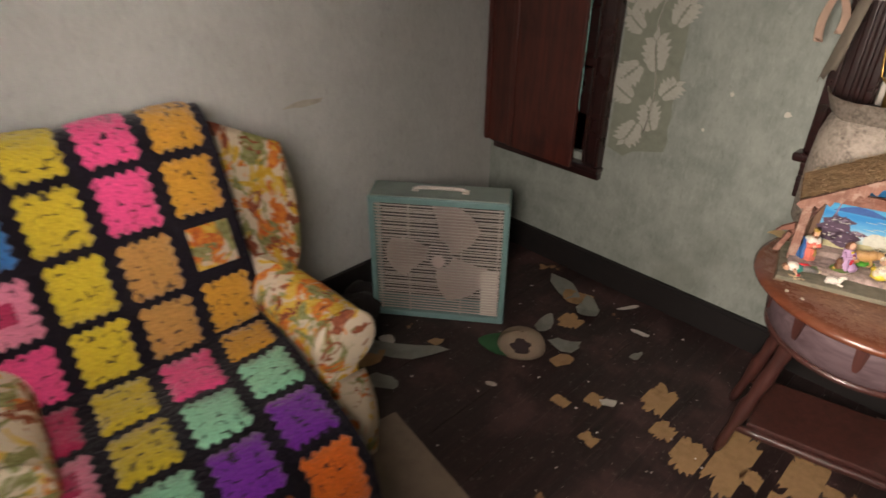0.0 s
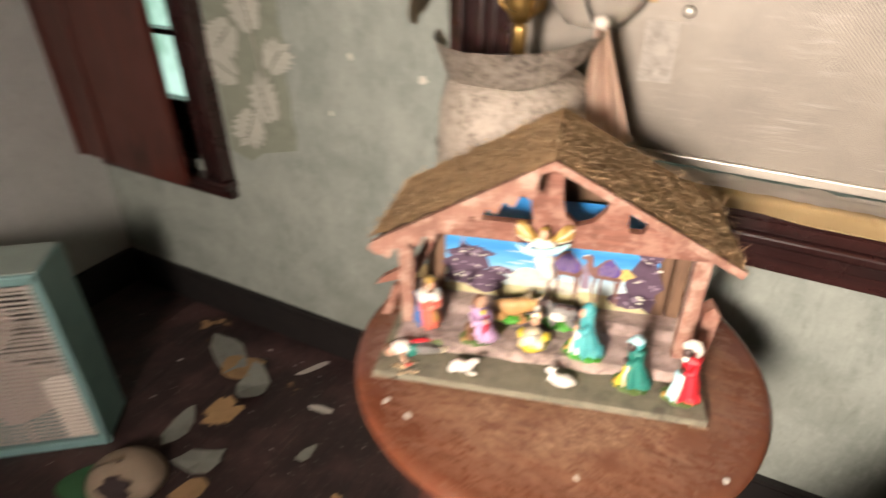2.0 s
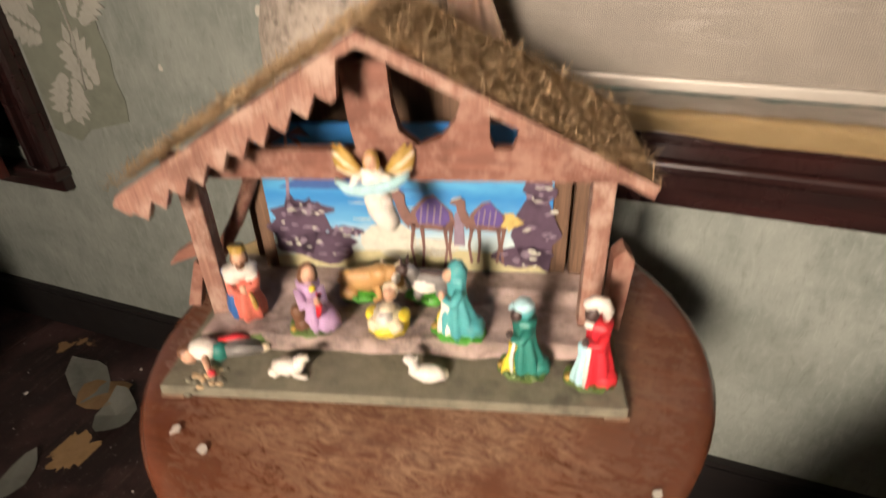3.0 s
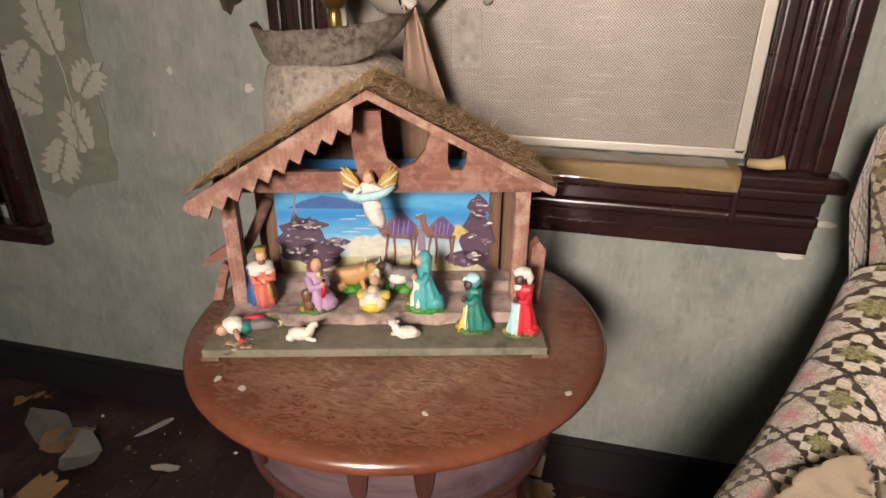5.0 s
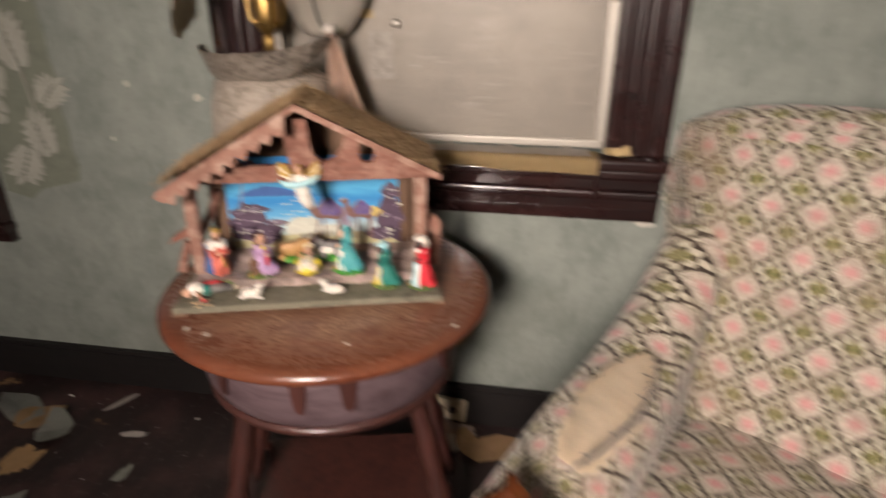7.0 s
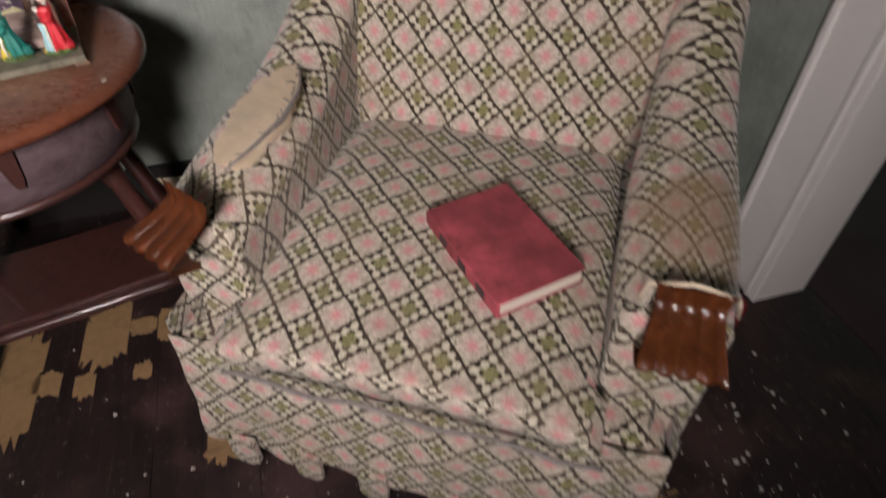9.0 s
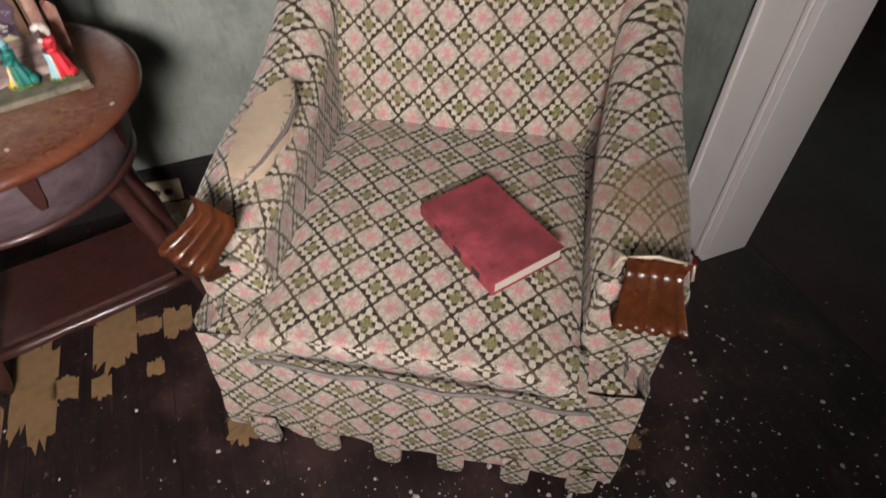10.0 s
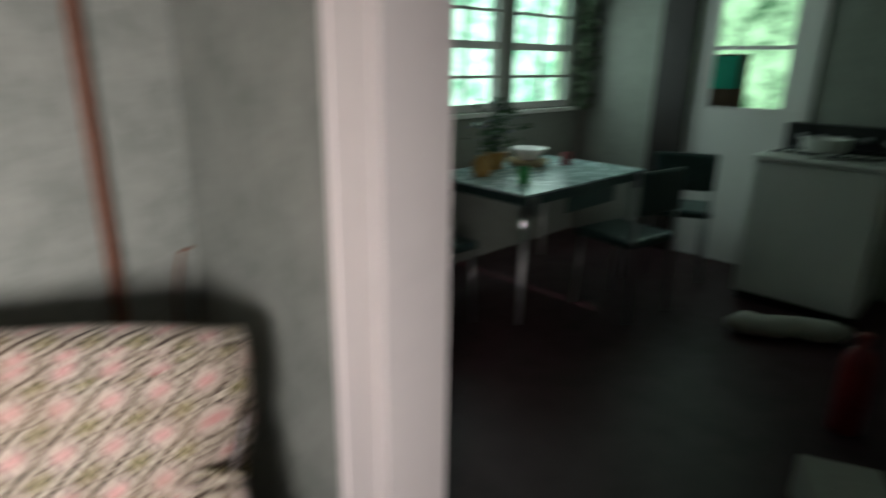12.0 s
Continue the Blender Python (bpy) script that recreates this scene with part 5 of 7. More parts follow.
wall("floor_kitchen", [(3.402, KX + 0.14, KS - 0.14, KN, -0.05, 0.0)], "lino", "dark maroon kitchen linoleum, dull with dirt")
structure(boxed("ground", -60, 60, -60, 60, -0.6, -0.56, "leaf"), "dark green ground outside")

# ---- the crib scene on the table ----
NV = pose(1.695, -0.499, TZ + 0.0015, 0, 0, 15.4) @ Matrix.Diagonal((0.972, 1, 1, 1))
M["crib_wood"] = wood("pink_brown_crib_wood", (0.25, 0.105, 0.07), (0.15, 0.062, 0.042), 0.7, "x", 4.0, wear=(0.33, 0.19, 0.14))
M["crib_pale"] = wood("pale_scuffed_crib_wood", (0.32, 0.17, 0.12), (0.19, 0.09, 0.065), 0.75, "z", 4.0, wear=(0.44, 0.31, 0.24))
M["crib_dark"] = wood("brown_crib_post", (0.20, 0.115, 0.065), (0.09, 0.05, 0.03), 0.7, "z", 2.0)
M["moss"] = plain("grey_green_crib_ground", (0.205, 0.19, 0.135), 0.8, vary=0.8, scale=48, bumpy=0.8, dark=0.5)
M["dusty_pink"] = plain("dusty_pink_crib_step", (0.42, 0.32, 0.28), 0.9, vary=0.9, scale=70, bumpy=0.9, dark=0.42)
M["straw"] = plain("matted_straw", (0.50, 0.34, 0.18), 0.9, vary=0.6, scale=80, bumpy=0.8)
M["straw_light"] = plain("dry_straw", (0.62, 0.46, 0.27), 0.9, vary=0.5, scale=80)
crib = empty("nativity_stable", NV, "wooden crib stable with straw roof standing on the table", "nativity stable")
bm = bmesh.new()
box(bm, -0.234, 0.234, -0.014, 0.20, 0.006, 0.018, 0.002)
part("ground_board", bm, "moss", crib)
for u in (-0.225, 0.225):
    boxed("foot_block", u - 0.012, u + 0.012, -0.012, 0.19, 0, 0.006, "crib_dark", crib)


def terrace(u, v):
    x = -0.215 + 0.43 * u
    return (x, 0.045 + 0.147 * v + 0.004 * noise.noise(Vector((x * 20, v, 0))), 0.02 + (0.012 if v > 0.02 else 0) + (0.010 if v > 0.55 else 0) + 0.003 * noise.noise(Vector((x * 30, v * 9, 2))))


part("raised_step", sheet(terrace, 50, 24), ["dusty_pink"], crib, "dusty pink rough step", smooth=False)
for u in (-0.207, 0.205):
    bm = bmesh.new()
    box(bm, u - 0.011, u + 0.011, 0.086, 0.106, 0.02, 0.213, 0.002)
    part("front_post", bm, "crib_pale", crib)
for u in (-0.172, 0.176, 0.20):
    bm = bmesh.new()
    box(bm, u - 0.010, u + 0.010, 0.168, 0.186, 0.02, 0.235, 0.002)
    part("back_post", bm, "crib_dark", crib)
bm = bmesh.new()
prism(bm, [(-0.20, 0.02), (0.20, 0.02), (0.20, 0.222), (0.0, 0.322), (-0.20, 0.218)], 0.19, 0.194)
part("back_panel", bm, "crib_dark", crib)
bm = bmesh.new()
prism(bm, [(-0.215, 0.206), (0.225, 0.206), (0.225, 0.217), (0.19, 0.236), (0.125, 0.265), (0.122, 0.245), (0.118, 0.236), (0.102, 0.236), (0.098, 0.246), (0.098, 0.275), (0.075, 0.287),
           (0.068, 0.262), (0.055, 0.246), (0.035, 0.238), (0.018, 0.252), (0.013, 0.275), (0.011, 0.312), (-0.030, 0.312), (-0.027, 0.262), (-0.022, 0.234), (-0.15, 0.234), (-0.215, 0.226)], 0.070, 0.084)
part("gable_frame", bm, "crib_wood", crib, "pink-brown fretwork gable")
for s in (-1, 1):
    def slope(u, v, s=s):
        a = u
        x, z = s * (0.002 + 0.232 * a), 0.333 - (0.119 if s > 0 else 0.130) * a
        return (x, 0.03 + 0.175 * v, z)
    bm = sheet(slope, 4, 4, -0.007 * s)
    part("roof_board", bm, "crib_dark", crib)
    bm = bmesh.new()
    if s < 0:
        pts = [(0.0, 0.345), (-0.234, 0.210), (-0.240, 0.200), (-0.226, 0.191)]
        k = 11
        for j in range(k - 1):
            f = 1 - j / k
            x, z = -0.226 * f, 0.324 - 0.129 * f
            pts += [(x + 0.004, z - 0.001), (x + 0.016, z - 0.008)]
        pts += [(-0.020, 0.296), (-0.017, 0.326), (0.0, 0.334)]
        prism(bm, pts, 0.022, 0.031)
    else:
        prism(bm, [(0.0, 0.345), (0.236, 0.226), (0.233, 0.216), (0.0, 0.334)], 0.022, 0.031)
    part("scalloped_fascia" if s < 0 else "fascia", bm, "crib_pale", crib)
    rnd = random.Random(11 + s)

    def thatch(u, v, s=s):
        x, z = s * (0.0 + 0.234 * u), 0.343 - (0.119 if s > 0 else 0.130) * u
        return (x, 0.0215 + 0.182 * v, z + 0.005 + 0.005 * noise.noise(Vector((x * 60, v * 14, s * 3))))
    part("straw_mat", sheet(thatch, 44, 26, 0.006 * s), "straw", crib, "matted straw covering")
    bm = bmesh.new()
    for k in range(2600):
        a, b = rnd.random(), rnd.random()
        x, z = s * 0.237 * a, 0.350 - (0.119 if s > 0 else 0.130) * a + rnd.uniform(-0.002, 0.005)
        p = Vector((x, 0.019 + 0.187 * b ** 1.4, z))
        d = Vector((rnd.gauss(0, 1), rnd.gauss(0, 0.8), rnd.gauss(0.05, 0.25))).normalized() * rnd.uniform(0.006, 0.017)
        w = d.cross(Vector((0.3, 0.5, 0.8))).normalized() * 0.0005
        bm.faces.new([bm.verts.new(q) for q in (p - w, p + w, p + d + w * 0.4, p + d - w * 0.4)])
    for f in bm.faces:
        f.material_index = rnd.randrange(2)
    tagged(part("loose_straw", bm, ["straw", "straw_light"], crib), kind="stuff")
# broken fence boards at the sides
for q, pts in enumerate((((0.222, 0.03), (0.238, 0.03), (0.243, 0.115), (0.232, 0.128), (0.222, 0.118)), ((-0.262, 0.085), (-0.222, 0.10), (-0.222, 0.118), (-0.25, 0.10)), ((-0.255, 0.03), (-0.240, 0.03), (-0.222, 0.085), (-0.232, 0.09)))):
    bm = bmesh.new()
    prism(bm, pts, 0.10 if q else 0.085, 0.112 if q else 0.108)
    part("fence_board", bm, "crib_wood", crib)
bm = bmesh.new()
tube(bm, [(-0.235, 0.13, 0.055), (-0.20, 0.15, 0.11), (-0.172, 0.165, 0.165)], 0.009, 6)
part("side_brace", bm, "crib_wood", crib)

# the printed backdrop card
M["card_sky"], ct, cb = material("printed_sky", (0.05, 0.25, 0.55), 0.35)
cz = ct.nodes.new("ShaderNodeSeparateXYZ")
ct.links.new(coords(ct), cz.inputs[0])
cn = noise_tex(ct, stretched(ct, coords(ct), 14, 14, 60), 2.0, 5.0)
cc = ramp(ct, maths(ct, "ADD", cz.outputs[2], maths(ct, "MULTIPLY", cn, 0.03)), [(0.06, (0.42, 0.46, 0.33)), (0.10, (0.50, 0.62, 0.62)), (0.125, (0.12, 0.38, 0.62)), (0.155, (0.03, 0.22, 0.52)), (0.175, (0.09, 0.38, 0.62)), (0.215, (0.02, 0.18, 0.45))])
ct.links.new(cc, cb.inputs["Base Color"])
for key, c in (("card_hill", (0.05, 0.12, 0.33)), ("card_rock", (0.10, 0.065, 0.10)), ("card_rock2", (0.27, 0.21, 0.27)), ("card_foam", (0.62, 0.62, 0.52)), ("card_camel", (0.22, 0.12, 0.10)), ("card_cloth", (0.12, 0.08, 0.26)), ("card_sand", (0.50, 0.46, 0.26)), ("card_yellow", (0.6, 0.45, 0.15))):
    M[key] = plain(key, c, 0.4, vary=0.5, scale=140, bumpy=0)
card = tagged(move(new("picture_card"), NV), "glossy printed seashore backdrop card with camels", "picture")
boxed("card", -0.163, 0.166, 0.164, 0.1665, 0.045, 0.225, "card_sky", card)


def printed(mat, pts, level=1):
    bm = bmesh.new()
    prism(bm, pts, 0.164 - 0.0004 * level, 0.1639)
    part("printed_shape", bm, mat, card)


def blotch(rx, rz, seed, n=44):
    """A smooth-edged uneven worn spot."""
    out = []
    for k in range(n):
        a = 2 * math.pi * k / n
        f = 1 + 0.42 * noise.noise(Vector((1.5 * math.cos(a), 1.5 * math.sin(a), seed * 3.7))) + 0.22 * noise.noise(Vector((4.5 * math.cos(a), 4.5 * math.sin(a), seed * 1.9)))
        out.append((rx * f * math.cos(a), rz * f * math.sin(a)))
    return out


def ragged(cx, cz, rx, rz, seed, n=18, amp=0.3):
    r = random.Random(seed)
    return [(cx + rx * (1 + r.uniform(-amp, amp)) * math.cos(2 * math.pi * k / n), cz + rz * (1 + r.uniform(-amp, amp)) * math.sin(2 * math.pi * k / n)) for k in range(n)]


printed("card_hill", [(-0.145, 0.15), (-0.12, 0.162), (-0.09, 0.170), (-0.06, 0.166), (-0.03, 0.156), (0.0, 0.15), (0.05, 0.148)], 1)
printed("card_sand", [(-0.163, 0.046), (0.166, 0.046), (0.166, 0.066), (0.05, 0.074), (-0.05, 0.07), (-0.163, 0.06)], 2)
printed("card_foam", ragged(-0.02, 0.085, 0.035, 0.022, 3), 2)
printed("card_foam", ragged(0.035, 0.078, 0.03, 0.012, 13), 2)
for k in range(7):
    printed("card_foam", ragged(-0.05 + 0.021 * (k % 4), 0.112 + 0.0052 * k, 0.016 - 0.001 * k, 0.0007, 200 + k, 12, 0.35), 2)
for k, (cx, czz, rx, rz) in enumerate(((-0.13, 0.10, 0.032, 0.036), (-0.105, 0.075, 0.045, 0.022), (-0.115, 0.125, 0.026, 0.010), (-0.075, 0.095, 0.02, 0.008), (0.15, 0.095, 0.026, 0.045), (0.135, 0.065, 0.032, 0.015), (0.152, 0.15, 0.016, 0.018))):
    printed("card_rock", ragged(cx, czz, rx, rz, 20 + k), 3)
    for j in range(14):
        r = random.Random(90 + 19 * k + j)
        printed("card_rock2" if j % 3 else "card_foam", ragged(cx + r.uniform(-0.75, 0.75) * rx, czz + r.uniform(-0.75, 0.75) * rz, r.uniform(0.0015, 0.006), r.uniform(0.0008, 0.0022), 60 + 19 * k + j, 7, 0.4), 4 + j % 3)
for cx, cz0, sc in ((0.028, 0.112, 1.25), (0.092, 0.110, 1.05)):
    body = [(-0.018, -0.008), (-0.021, 0.004), (-0.014, 0.014), (-0.004, 0.024), (0.004, 0.026), (0.013, 0.016), (0.021, 0.008), (0.023, -0.004), (0.016, -0.011), (0.0, -0.009)]
    printed("card_camel", [(cx + sc * p, cz0 + sc * q) for p, q in body], 4)
    printed("card_cloth", [(cx + sc * (0.002 + p * 0.72), cz0 + 0.005 + sc * q * 0.78) for p, q in body], 5)
    for j in range(4):
        printed("card_rock2", [(cx + sc * (-0.010 + 0.006 * j + p), cz0 + sc * (0.004 + 0.002 * (j % 2) + q)) for p, q in ((0, -0.008), (0.0016, -0.008), (0.004, 0.010), (0.0024, 0.011))], 6)
    printed("card_camel", [(cx + sc * p, cz0 + sc * q) for p, q in ((-0.016, 0.004), (-0.022, 0.016), (-0.022, 0.026), (-0.028, 0.031), (-0.037, 0.027), (-0.039, 0.023), (-0.032, 0.021), (-0.030, 0.012), (-0.027, 0.002), (-0.020, -0.008))], 5)
    printed("card_foam", [(cx + sc * p, cz0 + sc * q) for p, q in ((-0.027, 0.0312), (-0.037, 0.0275), (-0.037, 0.0266), (-0.027, 0.0300))], 6)
    for lx, bend in ((-0.017, -0.003), (-0.010, 0.002), (0.011, 0.003), (0.018, -0.002)):
        printed("card_camel", [(cx + sc * lx, cz0 - 0.004), (cx + sc * lx + 0.0048, cz0 - 0.004), (cx + sc * (lx + bend) + 0.003, cz0 - 0.028 * sc), (cx + sc * lx + 0.0034, cz0 - 0.050 * sc), (cx + sc * lx, cz0 - 0.050 * sc), (cx + sc * (lx + bend), cz0 - 0.028 * sc)], 4)
printed("card_rock2", [(0.055, 0.08), (0.068, 0.08), (0.066, 0.12), (0.061, 0.128), (0.056, 0.12)], 3)
printed("card_yellow", ragged(0.12, 0.112, 0.012, 0.010, 77, 14, 0.5), 5)
for dx, dz in ((-0.016, 0.008), (0.016, 0.010), (-0.010, 0.016), (0.012, -0.004), (-0.018, -0.003)):
    printed("card_rock", [(-0.125, 0.212), (-0.125 + dx, 0.212 + dz), (-0.125 + dx * 1.7, 0.212 + dz - 0.012), (-0.125 + dx * 0.6, 0.212 + dz * 0.5 - 0.005)], 3)
printed("card_rock2", [(-0.140, 0.12), (-0.136, 0.12), (-0.124, 0.212), (-0.127, 0.212)], 3)

# the plaster figures: each one plain mesh
PAINT = {"skin": (0.60, 0.36, 0.24), "white": (0.74, 0.70, 0.62), "cream": (0.70, 0.60, 0.42), "red": (0.62, 0.025, 0.04), "coral": (0.66, 0.17, 0.12), "blue": (0.03, 0.12, 0.34), "teal": (0.07, 0.36, 0.37), "green": (0.02, 0.20, 0.16), "grass": (0.06, 0.30, 0.03),
         "moss": (0.10, 0.16, 0.04), "yellow": (0.74, 0.58, 0.05), "violet": (0.46, 0.30, 0.48), "brown": (0.16, 0.075, 0.04), "ox": (0.50, 0.29, 0.11), "grey": (0.20, 0.19, 0.18), "gold": (0.42, 0.27, 0.06), "cyan": (0.40, 0.66, 0.70), "dark": (0.06, 0.035, 0.03)}
for key, c in PAINT.items():
    M["fig_" + key] = plain("figure_" + key, c, 0.45, vary=0.45, scale=170, bumpy=0.5)


def robe(bm, mat, x, y, z, height, r0, r1, folds=7, amp=0.14, lean=(0, 0), flat=0.85, phase=0.0):
    """A draped garment: a tapered bell with pleats that fade towards the shoulders."""
    n, rows, loops = 36, 9, []
    for j in range(rows + 1):
        f = j / rows
        r = r0 + (r1 - r0) * f ** 0.7 + 0.12 * r0 * math.sin(f * math.pi * 2.2)
        loop = []
        for k in range(n):
            a = 2 * math.pi * k / n
            q = r * (1 + amp * (1 - 0.75 * f) * math.sin(folds * a + phase + 1.2 * f) + 0.05 * math.sin(3 * a + 5 * f))
            loop.append(bm.verts.new((x + lean[0] * f + q * math.cos(a), y + lean[1] * f + q * flat * math.sin(a), z + height * f)))
        loops.append(loop)
    faces = [bm.faces.new((lo[k - 1], lo[k], hi[k], hi[k - 1])) for lo, hi in zip(loops, loops[1:]) for k in range(n)]
    faces += [bm.faces.new(loops[0][::-1]), bm.faces.new(loops[-1])]
    for f in faces:
        f.material_index, f.smooth = mat, True


def figure(name, u, v, z, turn, shapes, label, scale=1.0, base=None):
    """One plain painted plaster figure: robes, limbs and lumps in a single mesh."""
    bm = bmesh.new()
    mats = []

    def idx(key):
        key = "fig_" + key
        if key not in mats:
            mats.append(key)
        return mats.index(key)

    if base:
        blob(bm, 0, 0, 0.003, base[1], base[2], 0.006, idx(base[0]), lump=0.3, rings=10)
        for k in range(9):
            a = 0.7 * k
            blob(bm, base[1] * 0.85 * math.cos(a), base[2] * 0.85 * math.sin(a), 0.005, 0.0045, 0.004, 0.003, idx("gold" if k == 5 else base[0]), lump=0.4, rings=4)
    for kind, key, *q in shapes:
        if kind == "robe":
            robe(bm, idx(key), *q)
        elif kind == "limb":
            tube(bm, q[0], q[1], 8, idx(key))
        else:
            x, y, zz, rx, ry, rz, *tilt = q
            blob(bm, x, y, zz, rx, ry, rz, idx(key), Euler([radians(a) for a in tilt]).to_matrix().to_4x4() if tilt else None, 8, 0.25)
    ob = part(name, bm, mats)
    ob.matrix_basis = NV @ pose(u, v, z, 0, 0, turn) @ Matrix.Diagonal((1.17 * scale, 1.17 * scale, 1.17 * scale, 1))
    return tagged(ob, label, "figurine", "crib figures")


def head(x, y, z, hair="brown", r=0.0068, beard=False):
    """Face, nose, hair and perhaps a beard, looking towards -y."""
    out = [("lump", "skin", x, y, z, r, r, r * 1.2), ("lump", "skin", x, y - r, z - 0.001, 0.0014, 0.0016, 0.002), ("lump", hair, x, y + 0.6 * r, z + 0.45 * r, r * 1.0, r * 0.85, r * 0.95),
           ("lump", hair, x - r * 0.8, y + 0.2 * r, z - 0.3 * r, r * 0.4, r * 0.6, r * 0.9), ("lump", hair, x + r * 0.8, y + 0.2 * r, z - 0.3 * r, r * 0.4, r * 0.6, r * 0.9)]
    return out + ([("lump", hair, x, y - 0.55 * r, z - 0.95 * r, r * 0.62, r * 0.5, r * 0.75)] if beard else [])


Z1, Z2 = 0.0185, 0.034
figure("king_figurine", -0.172, 0.086, Z2, 20, [
    ("robe", "coral", 0.001, -0.002, 0, 0.050, 0.0135, 0.0105, 6, 0.16), ("robe", "blue", -0.005, 0.005, 0, 0.048, 0.0145, 0.012, 5, 0.12),
    ("lump", "white", 0, -0.001, 0.050, 0.0165, 0.0125, 0.0075), ("lump", "white", -0.007, -0.006, 0.046, 0.008, 0.006, 0.006), ("lump", "white", 0.008, -0.006, 0.046, 0.008, 0.006, 0.006),
    ("limb", "coral", [(0.013, -0.004, 0.046), (0.012, -0.012, 0.036), (0.003, -0.014, 0.038)], [0.0045, 0.0042, 0.003]), ("limb", "coral", [(-0.011, -0.005, 0.045), (-0.010, -0.012, 0.034), (-0.002, -0.014, 0.034)], [0.0045, 0.004, 0.003]),
    ("lump", "skin", 0.001, -0.015, 0.037, 0.0035, 0.003, 0.004), ("limb", "gold", [(0.006, -0.013, 0.030), (0.008, -0.013, 0.018), (0.008, -0.012, 0.012)], [0.002, 0.0028, 0.002]), *head(0.002, -0.003, 0.064, beard=True),
    ("robe", "gold", 0.002, -0.002, 0.069, 0.006, 0.0062, 0.0072, 6, 0.05)], "standing plaster king in coral robe and white collar")
figure("kneeling_figurine", -0.090, 0.066, Z2, 15, [
    ("robe", "violet", 0.003, 0, 0.003, 0.048, 0.0165, 0.0095, 7, 0.20, (-0.003, 0)), ("lump", "violet", 0.013, -0.006, 0.011, 0.012, 0.013, 0.010), ("limb", "violet", [(-0.009, -0.002, 0.045), (-0.006, -0.012, 0.034), (0.006, -0.014, 0.038)], [0.005, 0.005, 0.0035]),
    ("limb", "violet", [(0.009, -0.002, 0.045), (0.012, -0.010, 0.036), (0.007, -0.014, 0.040)], [0.005, 0.0045, 0.003]), ("limb", "red", [(0.009, -0.010, 0.044), (0.008, -0.014, 0.034), (0.006, -0.014, 0.022)], [0.003, 0.0032, 0.002]),
    ("lump", "skin", 0.007, -0.016, 0.040, 0.003, 0.003, 0.004), ("lump", "brown", -0.012, -0.007, 0.024, 0.007, 0.006, 0.009), ("lump", "brown", -0.010, -0.004, 0.010, 0.008, 0.009, 0.010), ("lump", "yellow", 0.004, -0.009, 0.049, 0.003, 0.003, 0.0035),
    *head(0.002, -0.003, 0.060, "brown"), ("lump", "brown", -0.003, 0.003, 0.055, 0.006, 0.006, 0.011)], "kneeling plaster figure in violet robe on grassy base", base=("moss", 0.023, 0.017))
figure("ox_figurine", -0.045, 0.122, Z2 + 0.001, 8, [
    ("lump", "ox", 0, 0, 0.021, 0.027, 0.010, 0.0125), ("lump", "ox", 0.015, -0.001, 0.026, 0.013, 0.010, 0.011), ("lump", "ox", 0.027, -0.005, 0.029, 0.009, 0.007, 0.009), ("lump", "ox", 0.034, -0.009, 0.021, 0.0055, 0.005, 0.008), ("lump", "cream", 0.037, -0.011, 0.015, 0.0045, 0.004, 0.0035),
    ("lump", "ox", -0.016, -0.004, 0.009, 0.010, 0.008, 0.008), ("limb", "ox", [(0.010, -0.008, 0.016), (0.016, -0.011, 0.006), (0.008, -0.013, 0.003)], [0.005, 0.004, 0.003]), ("limb", "cream", [(0.022, 0.001, 0.036), (0.018, -0.001, 0.041), (0.020, -0.003, 0.044)], [0.002, 0.0016, 0.0008]),
    ("limb", "cream", [(0.031, -0.004, 0.036), (0.036, -0.005, 0.040), (0.036, -0.006, 0.044)], [0.002, 0.0016, 0.0008]), ("lump", "ox", 0.020, -0.007, 0.031, 0.004, 0.002, 0.0025)], "tan plaster ox lying on a green base", base=("grass", 0.024, 0.013))
figure("manger_figurine", -0.008, 0.062, Z2, -5, [
    ("lump", "yellow", 0, 0, 0.009, 0.018, 0.015, 0.010), ("lump", "cream", 0, 0.002, 0.017, 0.0165, 0.0155, 0.008), ("lump", "cream", 0.010, -0.006, 0.014, 0.007, 0.008, 0.007), ("lump", "cream", -0.010, -0.006, 0.014, 0.007, 0.008, 0.007),
    ("lump", "yellow", 0.015, 0.003, 0.019, 0.006, 0.009, 0.005), ("lump", "yellow", -0.015, 0.003, 0.019, 0.006, 0.009, 0.005), ("lump", "white", 0, -0.006, 0.022, 0.008, 0.009, 0.005), ("lump", "cream", 0, 0.003, 0.025, 0.0075, 0.009, 0.006),
    ("lump", "skin", 0, 0.012, 0.034, 0.006, 0.0055, 0.0065), ("lump", "cream", 0, 0.016, 0.036, 0.007, 0.004, 0.008)], "cream and yellow plaster manger figure")
